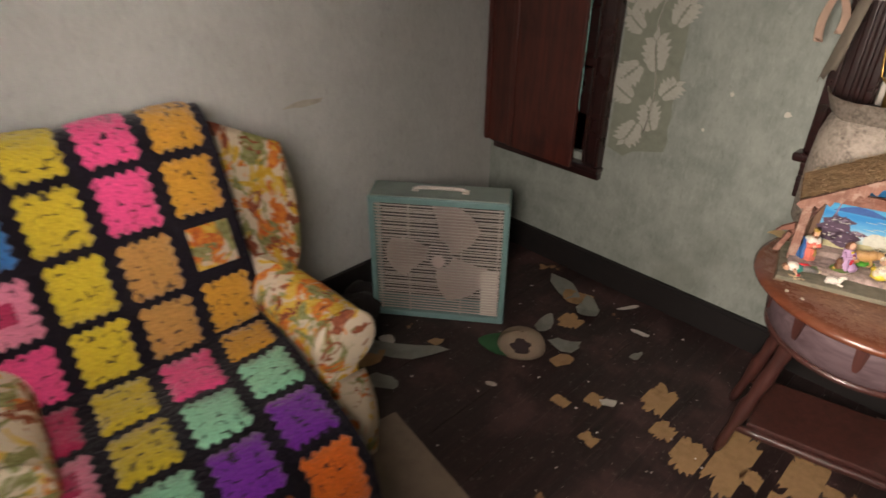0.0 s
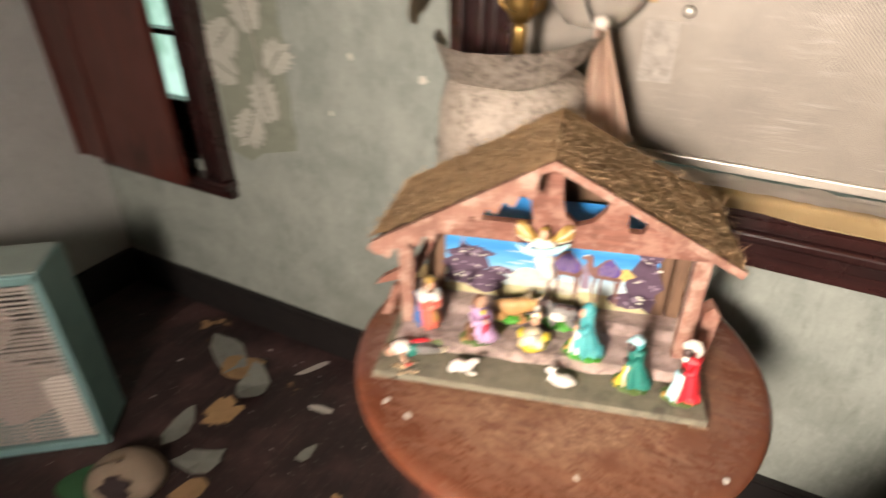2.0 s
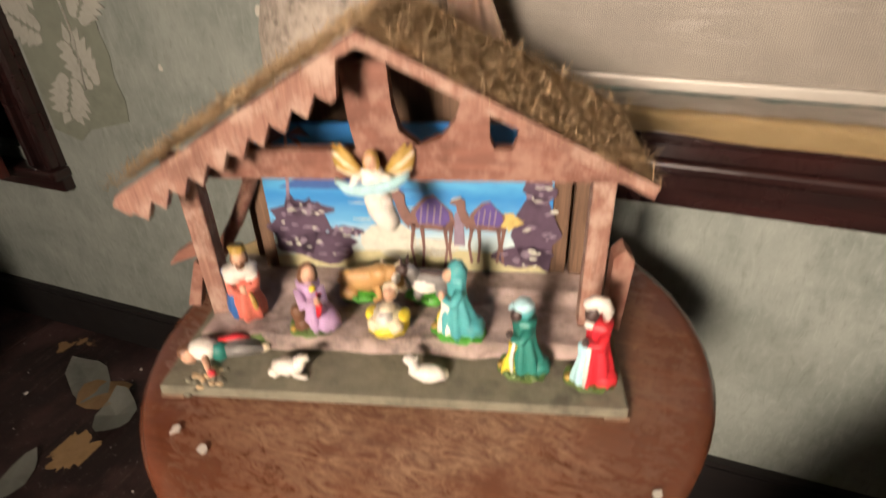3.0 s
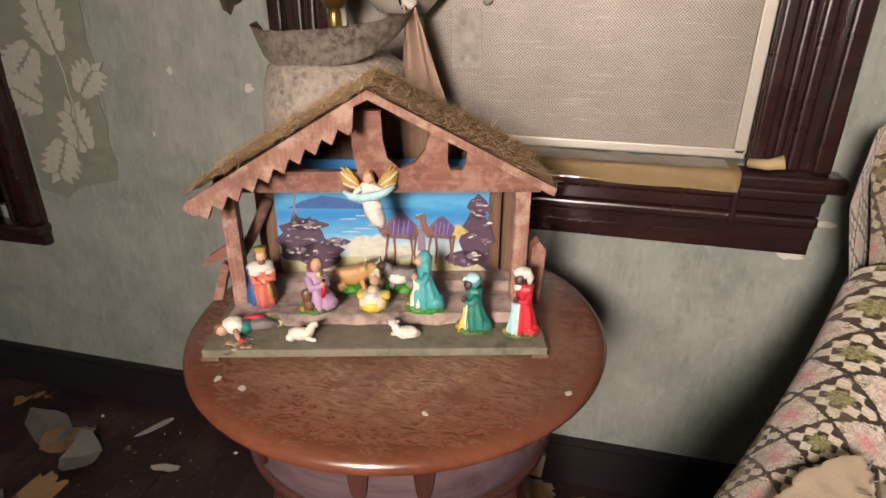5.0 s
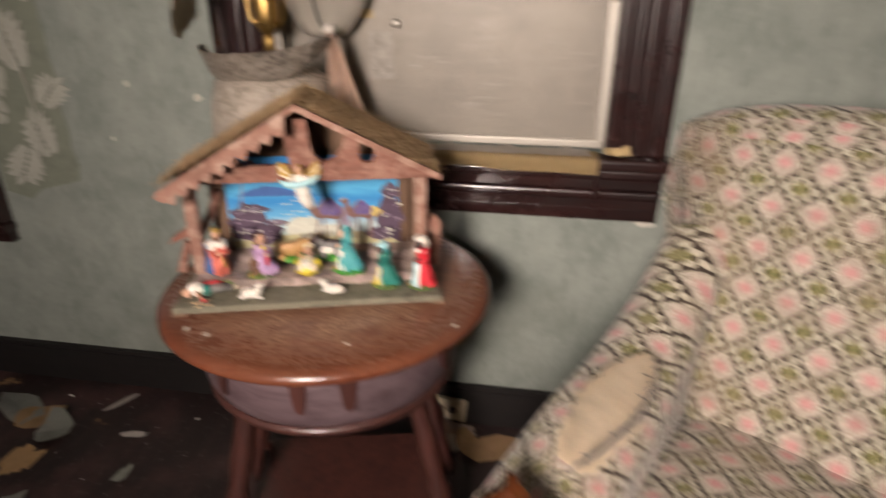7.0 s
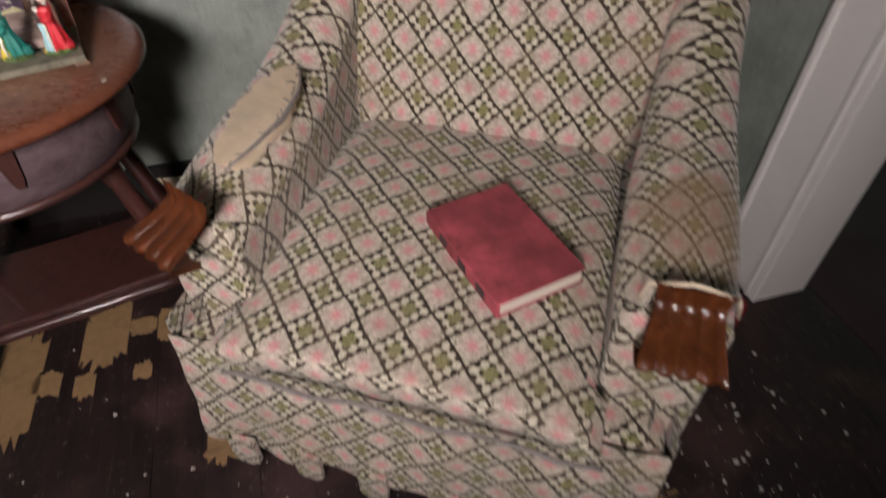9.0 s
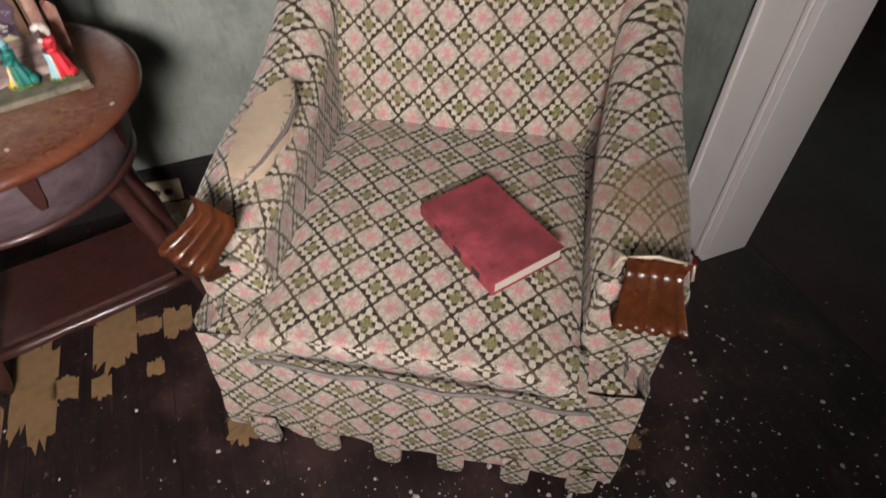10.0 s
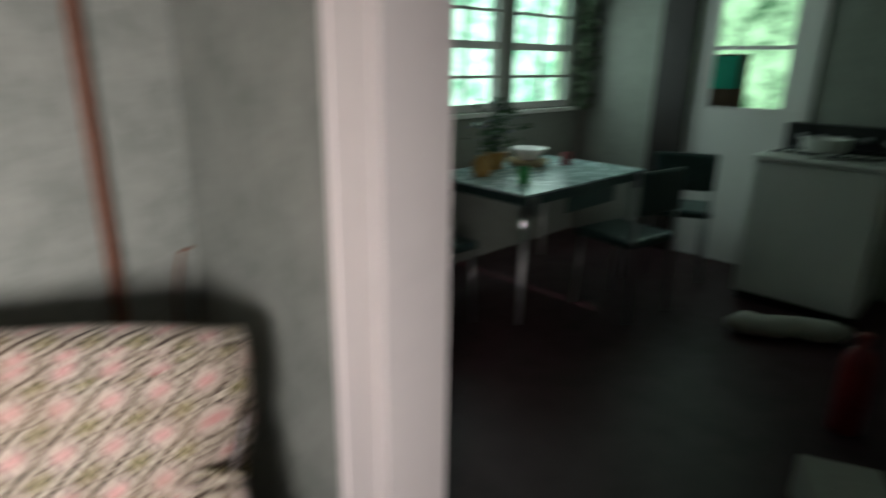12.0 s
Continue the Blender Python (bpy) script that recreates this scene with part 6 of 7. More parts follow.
figure("donkey_figurine", 0.030, 0.122, Z2 + 0.001, 178, [
    ("lump", "grey", 0, 0, 0.021, 0.023, 0.009, 0.0115), ("lump", "white", 0.004, 0.007, 0.018, 0.012, 0.004, 0.007), ("lump", "grey", 0.018, 0.002, 0.030, 0.008, 0.006, 0.010, 0, 30, 0), ("lump", "dark", 0.025, 0.005, 0.035, 0.0065, 0.005, 0.006), ("lump", "white", 0.031, 0.008, 0.027, 0.0045, 0.004, 0.006, 0, -25, 0),
    ("limb", "dark", [(0.021, 0.002, 0.040), (0.019, 0.001, 0.050)], [0.002, 0.0008]), ("limb", "dark", [(0.025, 0.006, 0.040), (0.026, 0.006, 0.049)], [0.002, 0.0008]), ("lump", "grey", -0.013, 0.003, 0.009, 0.007, 0.008, 0.009), ("lump", "grey", 0.010, 0.004, 0.009, 0.006, 0.008, 0.009), ("lump", "dark", -0.004, 0.001, 0.031, 0.014, 0.004, 0.003)],
    "grey plaster donkey lying on a green base", base=("grass", 0.024, 0.013))
figure("veiled_figurine", 0.066, 0.066, Z2, -20, [
    ("robe", "teal", 0.002, 0, 0.003, 0.060, 0.0175, 0.0085, 8, 0.17, (-0.002, 0)), ("lump", "teal", 0.014, 0.001, 0.011, 0.012, 0.013, 0.010), ("robe", "white", -0.007, -0.006, 0.003, 0.040, 0.010, 0.005, 5, 0.12), ("lump", "yellow", -0.013, -0.006, 0.014, 0.004, 0.005, 0.010),
    ("lump", "teal", 0.0, 0.001, 0.066, 0.0088, 0.0088, 0.0105), ("lump", "skin", -0.005, -0.005, 0.064, 0.0048, 0.005, 0.0065), ("limb", "teal", [(0.006, -0.005, 0.050), (0.002, -0.013, 0.040), (-0.006, -0.013, 0.045)], [0.0055, 0.005, 0.0035]), ("lump", "skin", -0.008, -0.013, 0.047, 0.003, 0.003, 0.0045)],
    "kneeling plaster figure in teal veil on grassy base", base=("grass", 0.025, 0.018))
figure("green_king_figurine", 0.134, 0.030, Z1, -20, [
    ("robe", "green", 0.003, 0.001, 0.003, 0.054, 0.0145, 0.0095, 7, 0.18, (-0.003, 0)), ("lump", "green", 0.013, 0.004, 0.009, 0.011, 0.011, 0.009), ("robe", "yellow", -0.009, -0.005, 0.002, 0.030, 0.0085, 0.004, 5, 0.14, (0.003, 0)), ("limb", "white", [(-0.004, -0.010, 0.040), (-0.006, -0.012, 0.020), (-0.005, -0.011, 0.006)], [0.0015, 0.002, 0.0015]),
    ("limb", "green", [(0.006, -0.004, 0.050), (0.002, -0.012, 0.042), (-0.006, -0.012, 0.044)], [0.005, 0.0045, 0.003]), ("lump", "dark", -0.008, -0.012, 0.047, 0.003, 0.003, 0.004), ("lump", "dark", -0.005, -0.004, 0.062, 0.0052, 0.0055, 0.0068), ("lump", "teal", 0.0, 0.002, 0.064, 0.0075, 0.0075, 0.0085),
    ("lump", "cyan", -0.001, 0.0, 0.070, 0.0085, 0.0080, 0.0055), ("limb", "cyan", [(-0.008, -0.003, 0.070), (-0.012, -0.005, 0.067)], [0.003, 0.001])], "kneeling plaster king in dark green and yellow robe", base=("moss", 0.021, 0.016))
figure("red_king_figurine", 0.200, 0.020, Z1, -12, [
    ("robe", "red", 0.003, 0, 0.003, 0.062, 0.014, 0.0095, 6, 0.17, (0, 0)), ("lump", "red", 0.012, 0.0, 0.009, 0.011, 0.012, 0.009), ("robe", "cyan", -0.006, -0.005, 0.003, 0.040, 0.0095, 0.005, 6, 0.14), ("limb", "white", [(-0.002, -0.011, 0.046), (-0.003, -0.013, 0.024), (-0.003, -0.012, 0.005)], [0.0016, 0.0022, 0.0018]),
    ("limb", "red", [(0.008, -0.004, 0.058), (0.006, -0.012, 0.048), (-0.004, -0.013, 0.050)], [0.005, 0.0048, 0.003]), ("lump", "dark", -0.006, -0.014, 0.052, 0.003, 0.003, 0.004), ("lump", "dark", -0.004, -0.003, 0.072, 0.0058, 0.006, 0.0075), ("lump", "white", -0.005, -0.006, 0.064, 0.004, 0.003, 0.004),
    ("limb", "white", [(-0.010, -0.003, 0.079), (-0.003, -0.002, 0.083), (0.004, 0, 0.081), (0.008, 0.001, 0.074), (0.007, 0.001, 0.066)], [0.004, 0.0055, 0.006, 0.005, 0.003]), ("lump", "white", 0.0, 0.002, 0.078, 0.007, 0.007, 0.006)], "standing plaster king in red robe and white turban", base=("moss", 0.021, 0.015))
figure("fallen_shepherd_figurine", -0.180, 0.030, Z1, 12, [
    ("lump", "white", -0.018, 0, 0.012, 0.014, 0.010, 0.010), ("lump", "skin", -0.031, -0.004, 0.009, 0.007, 0.006, 0.007), ("lump", "brown", -0.034, -0.001, 0.012, 0.007, 0.007, 0.006), ("lump", "green", -0.004, -0.001, 0.009, 0.009, 0.0085, 0.0085), ("limb", "skin", [(-0.016, -0.008, 0.010), (-0.013, -0.015, 0.005), (-0.010, -0.022, 0.003)], [0.0035, 0.003, 0.002]),
    ("limb", "grey", [(0.002, -0.001, 0.009), (0.016, -0.002, 0.010), (0.034, 0.001, 0.006)], [0.006, 0.006, 0.004]), ("limb", "grey", [(0.002, 0.003, 0.009), (0.016, 0.006, 0.009), (0.030, 0.008, 0.006)], [0.006, 0.0055, 0.004]), ("limb", "cream", [(0.032, 0.001, 0.006), (0.040, 0.002, 0.007)], [0.0045, 0.003]),
    ("limb", "red", [(-0.006, 0.007, 0.014), (0.010, 0.010, 0.013), (0.020, 0.011, 0.010)], [0.003, 0.0045, 0.003]), ("lump", "moss", 0.028, 0.012, 0.007, 0.009, 0.005, 0.006), ("lump", "red", -0.008, -0.022, 0.003, 0.004, 0.003, 0.003)], "plaster shepherd lying fallen on its back")
for u, turn, lb in ((-0.104, 0, "white plaster lamb lying on the crib ground"), (0.040, 180, "white plaster lamb lying on the crib ground")):
    figure("lamb_figurine", u, 0.012, Z1, turn, [("lump", "white", -0.001, 0, 0.0075, 0.015, 0.008, 0.0075), ("limb", "white", [(0.008, 0, 0.008), (0.012, -0.001, 0.014), (0.0135, -0.001, 0.018)], [0.006, 0.005, 0.004]), ("lump", "white", 0.0155, -0.002, 0.0195, 0.0055, 0.004, 0.004),
           ("lump", "grey", 0.0205, -0.002, 0.0185, 0.0015, 0.0018, 0.0015), ("limb", "white", [(0.011, -0.002, 0.020), (0.008, -0.004, 0.021)], [0.0016, 0.001]), ("limb", "white", [(0.006, -0.005, 0.004), (0.014, -0.006, 0.002), (0.018, -0.006, 0.002)], [0.003, 0.0024, 0.002]), ("lump", "white", -0.012, -0.004, 0.004, 0.006, 0.005, 0.004)], lb)
feathers = []
for s in (-1, 1):
    for k in range(6):
        a = radians(14 + 8 * k)
        ln = 0.033 - 0.0026 * abs(k - 4)
        p0 = Vector((s * 0.008, 0.003, 0.014))
        tip = p0 + Vector((s * ln * math.cos(a), 0.002, ln * math.sin(a)))
        feathers.append(("limb", "gold" if k % 3 else "cream", [p0, p0.lerp(tip, 0.55), tip], [0.0022, 0.0033, 0.0012]))
banner = [("limb", "cyan", [(-0.029, -0.004, 0.013), (-0.020, -0.007, 0.008), (-0.008, -0.009, 0.007), (0.006, -0.009, 0.009), (0.018, -0.007, 0.013), (0.029, -0.004, 0.019)], [0.002, 0.0045, 0.005, 0.005, 0.0045, 0.002])]
figure("angel_figurine", -0.006, 0.058, 0.198, 0, feathers + banner + [
    ("limb", "white", [(0.000, 0, 0.018), (0.000, -0.001, 0.004), (0.003, -0.001, -0.010), (0.009, -0.001, -0.022), (0.014, 0, -0.028)], [0.007, 0.010, 0.0105, 0.0095, 0.006]), ("lump", "white", 0, -0.002, 0.016, 0.011, 0.006, 0.007), ("lump", "white", 0.003, -0.003, -0.004, 0.011, 0.007, 0.010), ("limb", "white", [(-0.006, -0.003, 0.017), (-0.014, -0.005, 0.014), (-0.017, -0.007, 0.010)], [0.0035, 0.003, 0.002]),
    ("limb", "white", [(0.006, -0.003, 0.017), (0.013, -0.005, 0.016), (0.016, -0.007, 0.013)], [0.0035, 0.003, 0.002]), *head(0, -0.004, 0.028, "gold", 0.0056)], "plaster angel with gold wings pinned to the crib beam")
rnd = random.Random(21)
bm = bmesh.new()
for k in range(34):
    x, y = -0.19 + rnd.gauss(0, 0.010), 0.0 + rnd.gauss(0, 0.008)
    blob(bm, x, y, 0.0188, 0.005, 0.003, 0.0012, k % 2, rings=3)
ob = move(part("painted_moss", bm, ["straw_light", "moss"]), NV)
tagged(ob, "yellowish scraps of dry moss on the crib ground", "moss", kind="stuff")

# ---- the broken lamp behind it ----
M["ceramic"] = plain("mottled_grey_ceramic", (0.40, 0.345, 0.285), 0.7, vary=0.9, scale=95, bumpy=0.8, dark=0.35)
M["shade_cloth"] = plain("aged_cream_shade", (0.46, 0.41, 0.33), 0.85, vary=0.4, scale=30)
M["shade_white"] = plain("off_white_shade", (0.52, 0.48, 0.41), 0.7, vary=0.2, scale=10)
LX, LY = 1.505, -0.135
lamp = empty("table_lamp", pose(LX, LY, TZ + 0.001), "mottled grey ceramic lamp, cracked, with torn shade", "table lamp")
bm = bmesh.new()
lathe(bm, [(0.118, 0.0), (0.132, 0.02), (0.136, 0.20), (0.131, 0.28), (0.118, 0.330), (0.088, 0.350), (0.03, 0.356)], 48)
part("lamp_body", bm, "ceramic", lamp)


def broken_rim(u, v):
    t = math.pi * (1.0 + u)
    sag = 0.040 * math.sin(u * math.pi)
    z = 0.402 + 0.030 * (u - 0.5) - sag + 0.062 * (v - 0.5) * (0.35 + 0.65 * math.sin(u * math.pi)) + 0.003 * noise.noise(Vector((u * 14, v * 2, 1)))
    r = 0.128 + 0.016 * v
    return (r * math.cos(t) * 1.02, r * math.sin(t) * 0.8, z)


part("broken_rim", sheet(broken_rim, 40, 8, 0.006), "ceramic", lamp, "broken curved rim piece leaning on the body")
bm = bmesh.new()
lathe(bm, [(0.012, 0.35), (0.012, 0.41), (0.010, 0.42)], 16)
part("brass_neck", bm, "brass", lamp)
bm = bmesh.new()
lathe(bm, [(0.014, 0.42), (0.022, 0.435), (0.025, 0.45), (0.024, 0.50), (0.020, 0.512), (0.017, 0.53)], 24)
part("brass_socket", bm, "brass", lamp)
bm = bmesh.new()
for s in (-1, 1):
    tube(bm, [(s * 0.012, 0, 0.425), (s * 0.034, 0, 0.445), (s * 0.042, 0, 0.49), (s * 0.05, 0, 0.56), (s * 0.045, 0, 0.66), (0, 0, 0.72)], 0.0032, 6)
part("harp", bm, "brass", lamp)


def shade_left(u, v):
    t = math.pi * (0.92 + 0.36 * u)
    low = 0.445 - 0.03 * math.sin(u * math.pi * 1.3) + 0.018 * noise.noise(Vector((u * 7, 0, 5)))
    z = low + (0.72 - low) * v
    r = 0.17 - 0.05 * v
    return (r * math.cos(t), r * math.sin(t) - 0.02, z)


part("torn_shade", sheet(shade_left, 20, 14, 0.003), "shade_cloth", lamp, "torn hanging flap of cream lampshade")


def shade_right(u, v):
    a, b = (u - 0.5) * 2, v
    w = 0.098 * math.sin(math.pi * (0.10 + 0.72 * (1 - (1 - b) ** 1.6))) ** 0.7
    return (0.098 + a * w + 0.015 * b, 0.045 + 0.025 * a * a, 0.412 + 0.32 * b)


part("shade_panel", sheet(shade_right, 20, 22, 0.004), "shade_white", lamp, "smooth off-white shade panel", smooth=True)
bm = bmesh.new()
tube(bm, [(0.075, 0.035, 0.56), (0.085, 0.03, 0.50), (0.10, 0.02, 0.45), (0.115, 0.02, 0.42)], 0.0022, 6)
part("wire", bm, "black_metal", lamp)
M["pink_cloth"] = plain("faded_pink_cloth", (0.64, 0.47, 0.36), 0.9, vary=0.35, scale=18)


def rag(u, v):
    w = 0.012 + 0.036 * v
    a = (u - 0.5) * 2
    return (1.637 + 0.028 * v + a * w, -0.135 + 0.012 * math.sin(a * 5 + v), 1.058 - 0.185 * v + 0.004 * math.cos(a * 6) + 0.012 * (a if v > 0.9 else 0))


tagged(part("hanging_cloth", sheet(rag, 16, 20, 0.002), "pink_cloth", smooth=True), "faded pink and cream cloth hanging from the lamp", "cloth")
for x0, z0, z1 in ((1.315, 1.15, 1.40), (1.345, 1.175, 1.40)):
    def ribbon(u, v, x0=x0, z0=z0, z1=z1):
        return (x0 + 0.012 * (u - 0.5) * (1 + v) + 0.012 * math.sin(v * 7 + x0 * 90), -0.19 + 0.01 * math.cos(v * 8), z1 + (z0 - z1) * v)
    part("torn_ribbon", sheet(lambda u, v: tuple(Vector(ribbon(u, v)) - Vector((LX, LY, TZ + 0.001))), 5, 20, 0.0015), "pink_cloth", lamp, "faded pink torn ribbon of shade lining")
bm = bmesh.new()
blob(bm, 1.636, -0.134, 1.062, 0.013, 0.010, 0.012, lump=0.3)
tagged(part("cloth_knot", bm, "white_paper"), "white knotted cloth end above the hanging cloth", "cloth")
for x, y, w, seed in ((1.40, -0.30, 0.03, 1), (1.95, -0.52, 0.005, 2), (1.52, -0.60, 0.006, 3), (1.56, -0.61, 0.006, 4), (1.79, -0.60, 0.004, 5)):
    bm = bmesh.new()
    prism(bm, ragged(0, 0, w, w * 0.7, seed, 10), 0.0, 0.001, pose(x, y, TZ + 0.002, 90, 0, 30 * seed))
    tagged(part("paper_scrap", bm, "tan_paper" if seed == 1 else "white_paper"), "small pale paper scrap lying on the table", "scrap", "table scraps")

# ---- wall details ----
M["old_paper"] = plain("dark_green_old_wallpaper", (0.205, 0.225, 0.175), 0.75, vary=0.4, scale=30)
M["leaf_print"] = plain("pale_leaf_print", (0.40, 0.40, 0.345), 0.75, vary=0.35, scale=90)
M["plaster_edge"] = plain("pale_torn_plaster", (0.55, 0.52, 0.45), 0.85)
strip = tagged(new("wallpaper_strip"), "strip of older green wallpaper with pale leaves", "wallpaper")
rnd = random.Random(8)
pts = [(0.628, 0.62), (0.70, 0.60), (0.74, 0.63)]
z = 0.66
while z < 2.2:
    pts.append((0.865 + rnd.uniform(-0.006, 0.006), z))
    z += 0.045
pts += [(0.865, 2.25), (0.622, 2.25)]
bm = bmesh.new()
prism(bm, pts, -0.0016, -0.0002)
part("paper_ground", bm, "old_paper", strip)


def printed_leaf(x, z, ln, wd, turn, depth):
    """An acanthus leaf: pointed lobes in pairs along a curved rib, with gaps for the veins."""
    bm = bmesh.new()
    c, s = math.cos(radians(turn)), math.sin(radians(turn))

    def place(a, b):
        a += 0.16 * b * b / ln
        return (x + c * a - s * b, z + s * a + c * b)

    def lobe(b0, reach, rise, broad, side):
        out = []
        for k in range(9):
            f = k / 8
            w = broad * math.sin(math.pi * f ** 0.75) * (1.0 + (0.14 if k % 2 else -0.12))
            out.append((side * (0.0018 + reach * f) - side * w * 0.35, b0 + rise * f + w))
        for k in range(7, 0, -1):
            f = k / 8
            w = broad * math.sin(math.pi * f ** 0.75)
            out.append((side * (0.0018 + reach * f) + side * w * 0.35, b0 + rise * f - w))
        prism(bm, [place(*p) for p in (out if side > 0 else out[::-1])], -0.0022 - depth - 0.00012 * (b0 / ln * 10 + side), -0.0012)

    for k in range(5):
        f = k / 5
        reach = wd * math.sin(math.pi * (0.22 + 0.62 * f))
        for side in (1, -1):
            lobe(ln * (0.04 + 0.80 * f), reach * 1.12, ln * (0.16 + 0.10 * f), ln * 0.108, side)
    prism(bm, [place(a, b) for a, b in ((-0.004, ln * 0.80), (0.004, ln * 0.80), (wd * 0.28, ln * 0.92), (0.004, ln * 1.14), (-wd * 0.24, ln * 0.94))], -0.0038 - depth, -0.0012)
    return part("printed_leaf", bm, "leaf_print", strip)


LEAVES = ((0.735, 0.745, 0.11, 0.050, 160), (0.80, 0.73, 0.11, 0.046, 25), (0.70, 0.83, 0.10, 0.046, 70), (0.815, 0.86, 0.09, 0.040, -35),
          (0.71, 0.96, 0.12, 0.050, 140), (0.78, 0.95, 0.13, 0.052, 20), (0.70, 1.08, 0.09, 0.040, 60), (0.82, 1.11, 0.10, 0.044, -20),
          (0.75, 1.22, 0.13, 0.052, 120), (0.80, 1.30, 0.11, 0.046, 10), (0.72, 1.40, 0.12, 0.050, 70), (0.79, 1.50, 0.12, 0.050, -10), (0.74, 1.66, 0.13, 0.052, 40))
for k, (x, zz, ln, wd, turn) in enumerate(LEAVES):
    printed_leaf(x, zz, ln, wd, turn, 0.00031 * (k % 4))
bm = bmesh.new()
tube(bm, [(0.77 + 0.02 * math.sin(k * 1.3), -0.002, 0.72 + 0.10 * k) for k in range(12)], 0.003, 5)
part("printed_stem", bm, "leaf_print", strip)
for x, zz, w, h, seed in ((2.33, 0.635, 0.022, 0.010, 1), (1.244, 0.891, 0.010, 0.010, 2), (1.06, 0.92, 0.006, 0.008, 3), (0.99, 0.78, 0.005, 0.006, 4), (2.372, 0.70, 0.018, 0.006, 6)):
    bm = bmesh.new()
    prism(bm, ragged(x, zz, w, h, seed, 12), -0.0022, -0.0003)
    tagged(part("torn_paper_spot", bm, "plaster_edge"), "pale torn spot where the wallpaper has lifted", "torn paper", "torn wallpaper spots")
bm = bmesh.new()
prism(bm, blotch(0.075, 0.009, 4), -0.0012, -0.0002, pose(0.0, -1.0, 0.862, 0, 0, 90))
M["stain"] = plain("ochre_water_stain", (0.37, 0.345, 0.27), 0.8, vary=0.5, scale=30)
tagged(part("wall_stain", bm, "stain"), "faint ochre water stain on the grey wall", "stain")
M["rust"] = plain("rusty_brown_pipe", (0.16, 0.065, 0.035), 0.65, vary=0.5, scale=25)
bm = bmesh.new()
tube(bm, [(3.045, -0.022, 0.0), (3.045, -0.022, 1.2), (3.045, -0.022, H)], 0.0155, 12)
tagged(part("wall_pipe", bm, "rust"), "rusty brown upright pipe against the wall", "pipe")
bm = bmesh.new()
tube(bm, [(3.172, -0.03, 0.62), (3.176, -0.025, 0.80), (3.195, -0.018, 0.88), (3.207, -0.014, 0.918), (3.232, -0.010, 0.925)], [0.005, 0.005, 0.0045, 0.004, 0.006], 7)
tagged(part("bent_rod", bm, "rust"), "thin bent rusty rod leaning in the corner", "rod")
M["tan_paper"] = plain("pale_torn_paper", (0.42, 0.33, 0.27), 0.9, vary=0.4, scale=25)
M["outlet"] = plain("yellowed_outlet_plastic", (0.52, 0.44, 0.31), 0.5, vary=0.2)
ot = empty("wall_outlet", pose(1.866, -0.021, 0.052, 0, 6, 0), "yellowed double wall outlet on the baseboard", "outlet")
boxed("cover_plate", -0.055, 0.055, -0.012, 0, -0.036, 0.036, "outlet", ot, 0.003)
for x in (-0.017, 0.017):
    bm = bmesh.new()
    lathe(bm, [(0.0125, 0), (0.012, 0.0015)], 16, pose(x, -0.0125, 0, 90))
    part("socket", bm, "print", ot, "dark round socket")
bm = bmesh.new()
prism(bm, blotch(0.085, 0.035, 71), 0.0, 0.0015, pose(1.87, -0.065, 0.0018, 90, 0, 8))
tagged(part("torn_paper", bm, "tan_paper"), "pale torn paper lying under the wall outlet", "torn paper")

# ---- floor litter ----
def worn(rx, ry, seed, n=70):
    """A patch of worn-off paint: ragged ends and straight sides along the board joints."""
    out = []
    for k in range(n):
        a = 2 * math.pi * k / n
        p = Vector((math.cos(a), math.sin(a), seed * 2.3))
        f = 1.15 + 0.5 * noise.noise(Vector((2 * p.x, 2 * p.y, p.z))) + 0.42 * noise.noise(Vector((7 * p.x, 7 * p.y, p.z))) + 0.3 * noise.noise(Vector((17 * p.x, 17 * p.y, p.z)))
        out.append((max(-rx, min(rx, 1.25 * rx * f * p.x)), ry * f * p.y))
    return out


for k, (x, y, w, h) in enumerate(((1.71, -0.49, 0.050, 0.085), (1.535, -0.55, 0.050, 0.13), (1.86, -0.495, 0.035, 0.040), (1.79, -0.485, 0.032, 0.022), (1.68, -0.627, 0.022, 0.028), (1.60, -0.60, 0.030, 0.026), (1.971, -0.851, 0.03, 0.035), (1.43, -0.66, 0.045, 0.06),
                                  (1.25, -0.50, 0.045, 0.06), (1.33, -0.62, 0.035, 0.04), (1.10, -0.66, 0.03, 0.025), (1.02, -0.75, 0.03, 0.02), (1.18, -0.82, 0.03, 0.02), (1.80, -0.62, 0.02, 0.02), (0.78, -0.35, 0.045, 0.04))):
    bm = bmesh.new()
    prism(bm, worn(w, h, 40 + k), 0.0, 0.0012, pose(x, y, 0.0008, 90))
    M.setdefault("bare_board", plain("bare_tan_board", (0.30, 0.185, 0.085), 0.8, vary=0.5, scale=45))
    part("bare_patch", bm, "bare_board", fl, "bare tan patch where the paint is gone")
M["mat"] = plain("dull_brown_lino_piece", (0.19, 0.145, 0.105), 0.7, vary=0.4, scale=18)
bm = bmesh.new()
prism(bm, [(0.67, -1.19), (1.07, -1.25), (1.25, -1.7), (0.6, -1.7)], 0, 0.003, pose(0, 0, 0.0048, -90))
tagged(part("floor_covering", bm, "mat"), "dull brown piece of lino beside the chair", "floor covering")
M["grey_flake"] = plain("grey_green_wallpaper_flake", (0.30, 0.31, 0.27), 0.8, vary=0.35, scale=30)
M["tan_flake"] = plain("tan_paper_flake", (0.42, 0.27, 0.14), 0.85, vary=0.35, scale=30)
M["white_flake"] = plain("white_plaster_flake", (0.60, 0.57, 0.52), 0.85, vary=0.2)
rnd = random.Random(31)


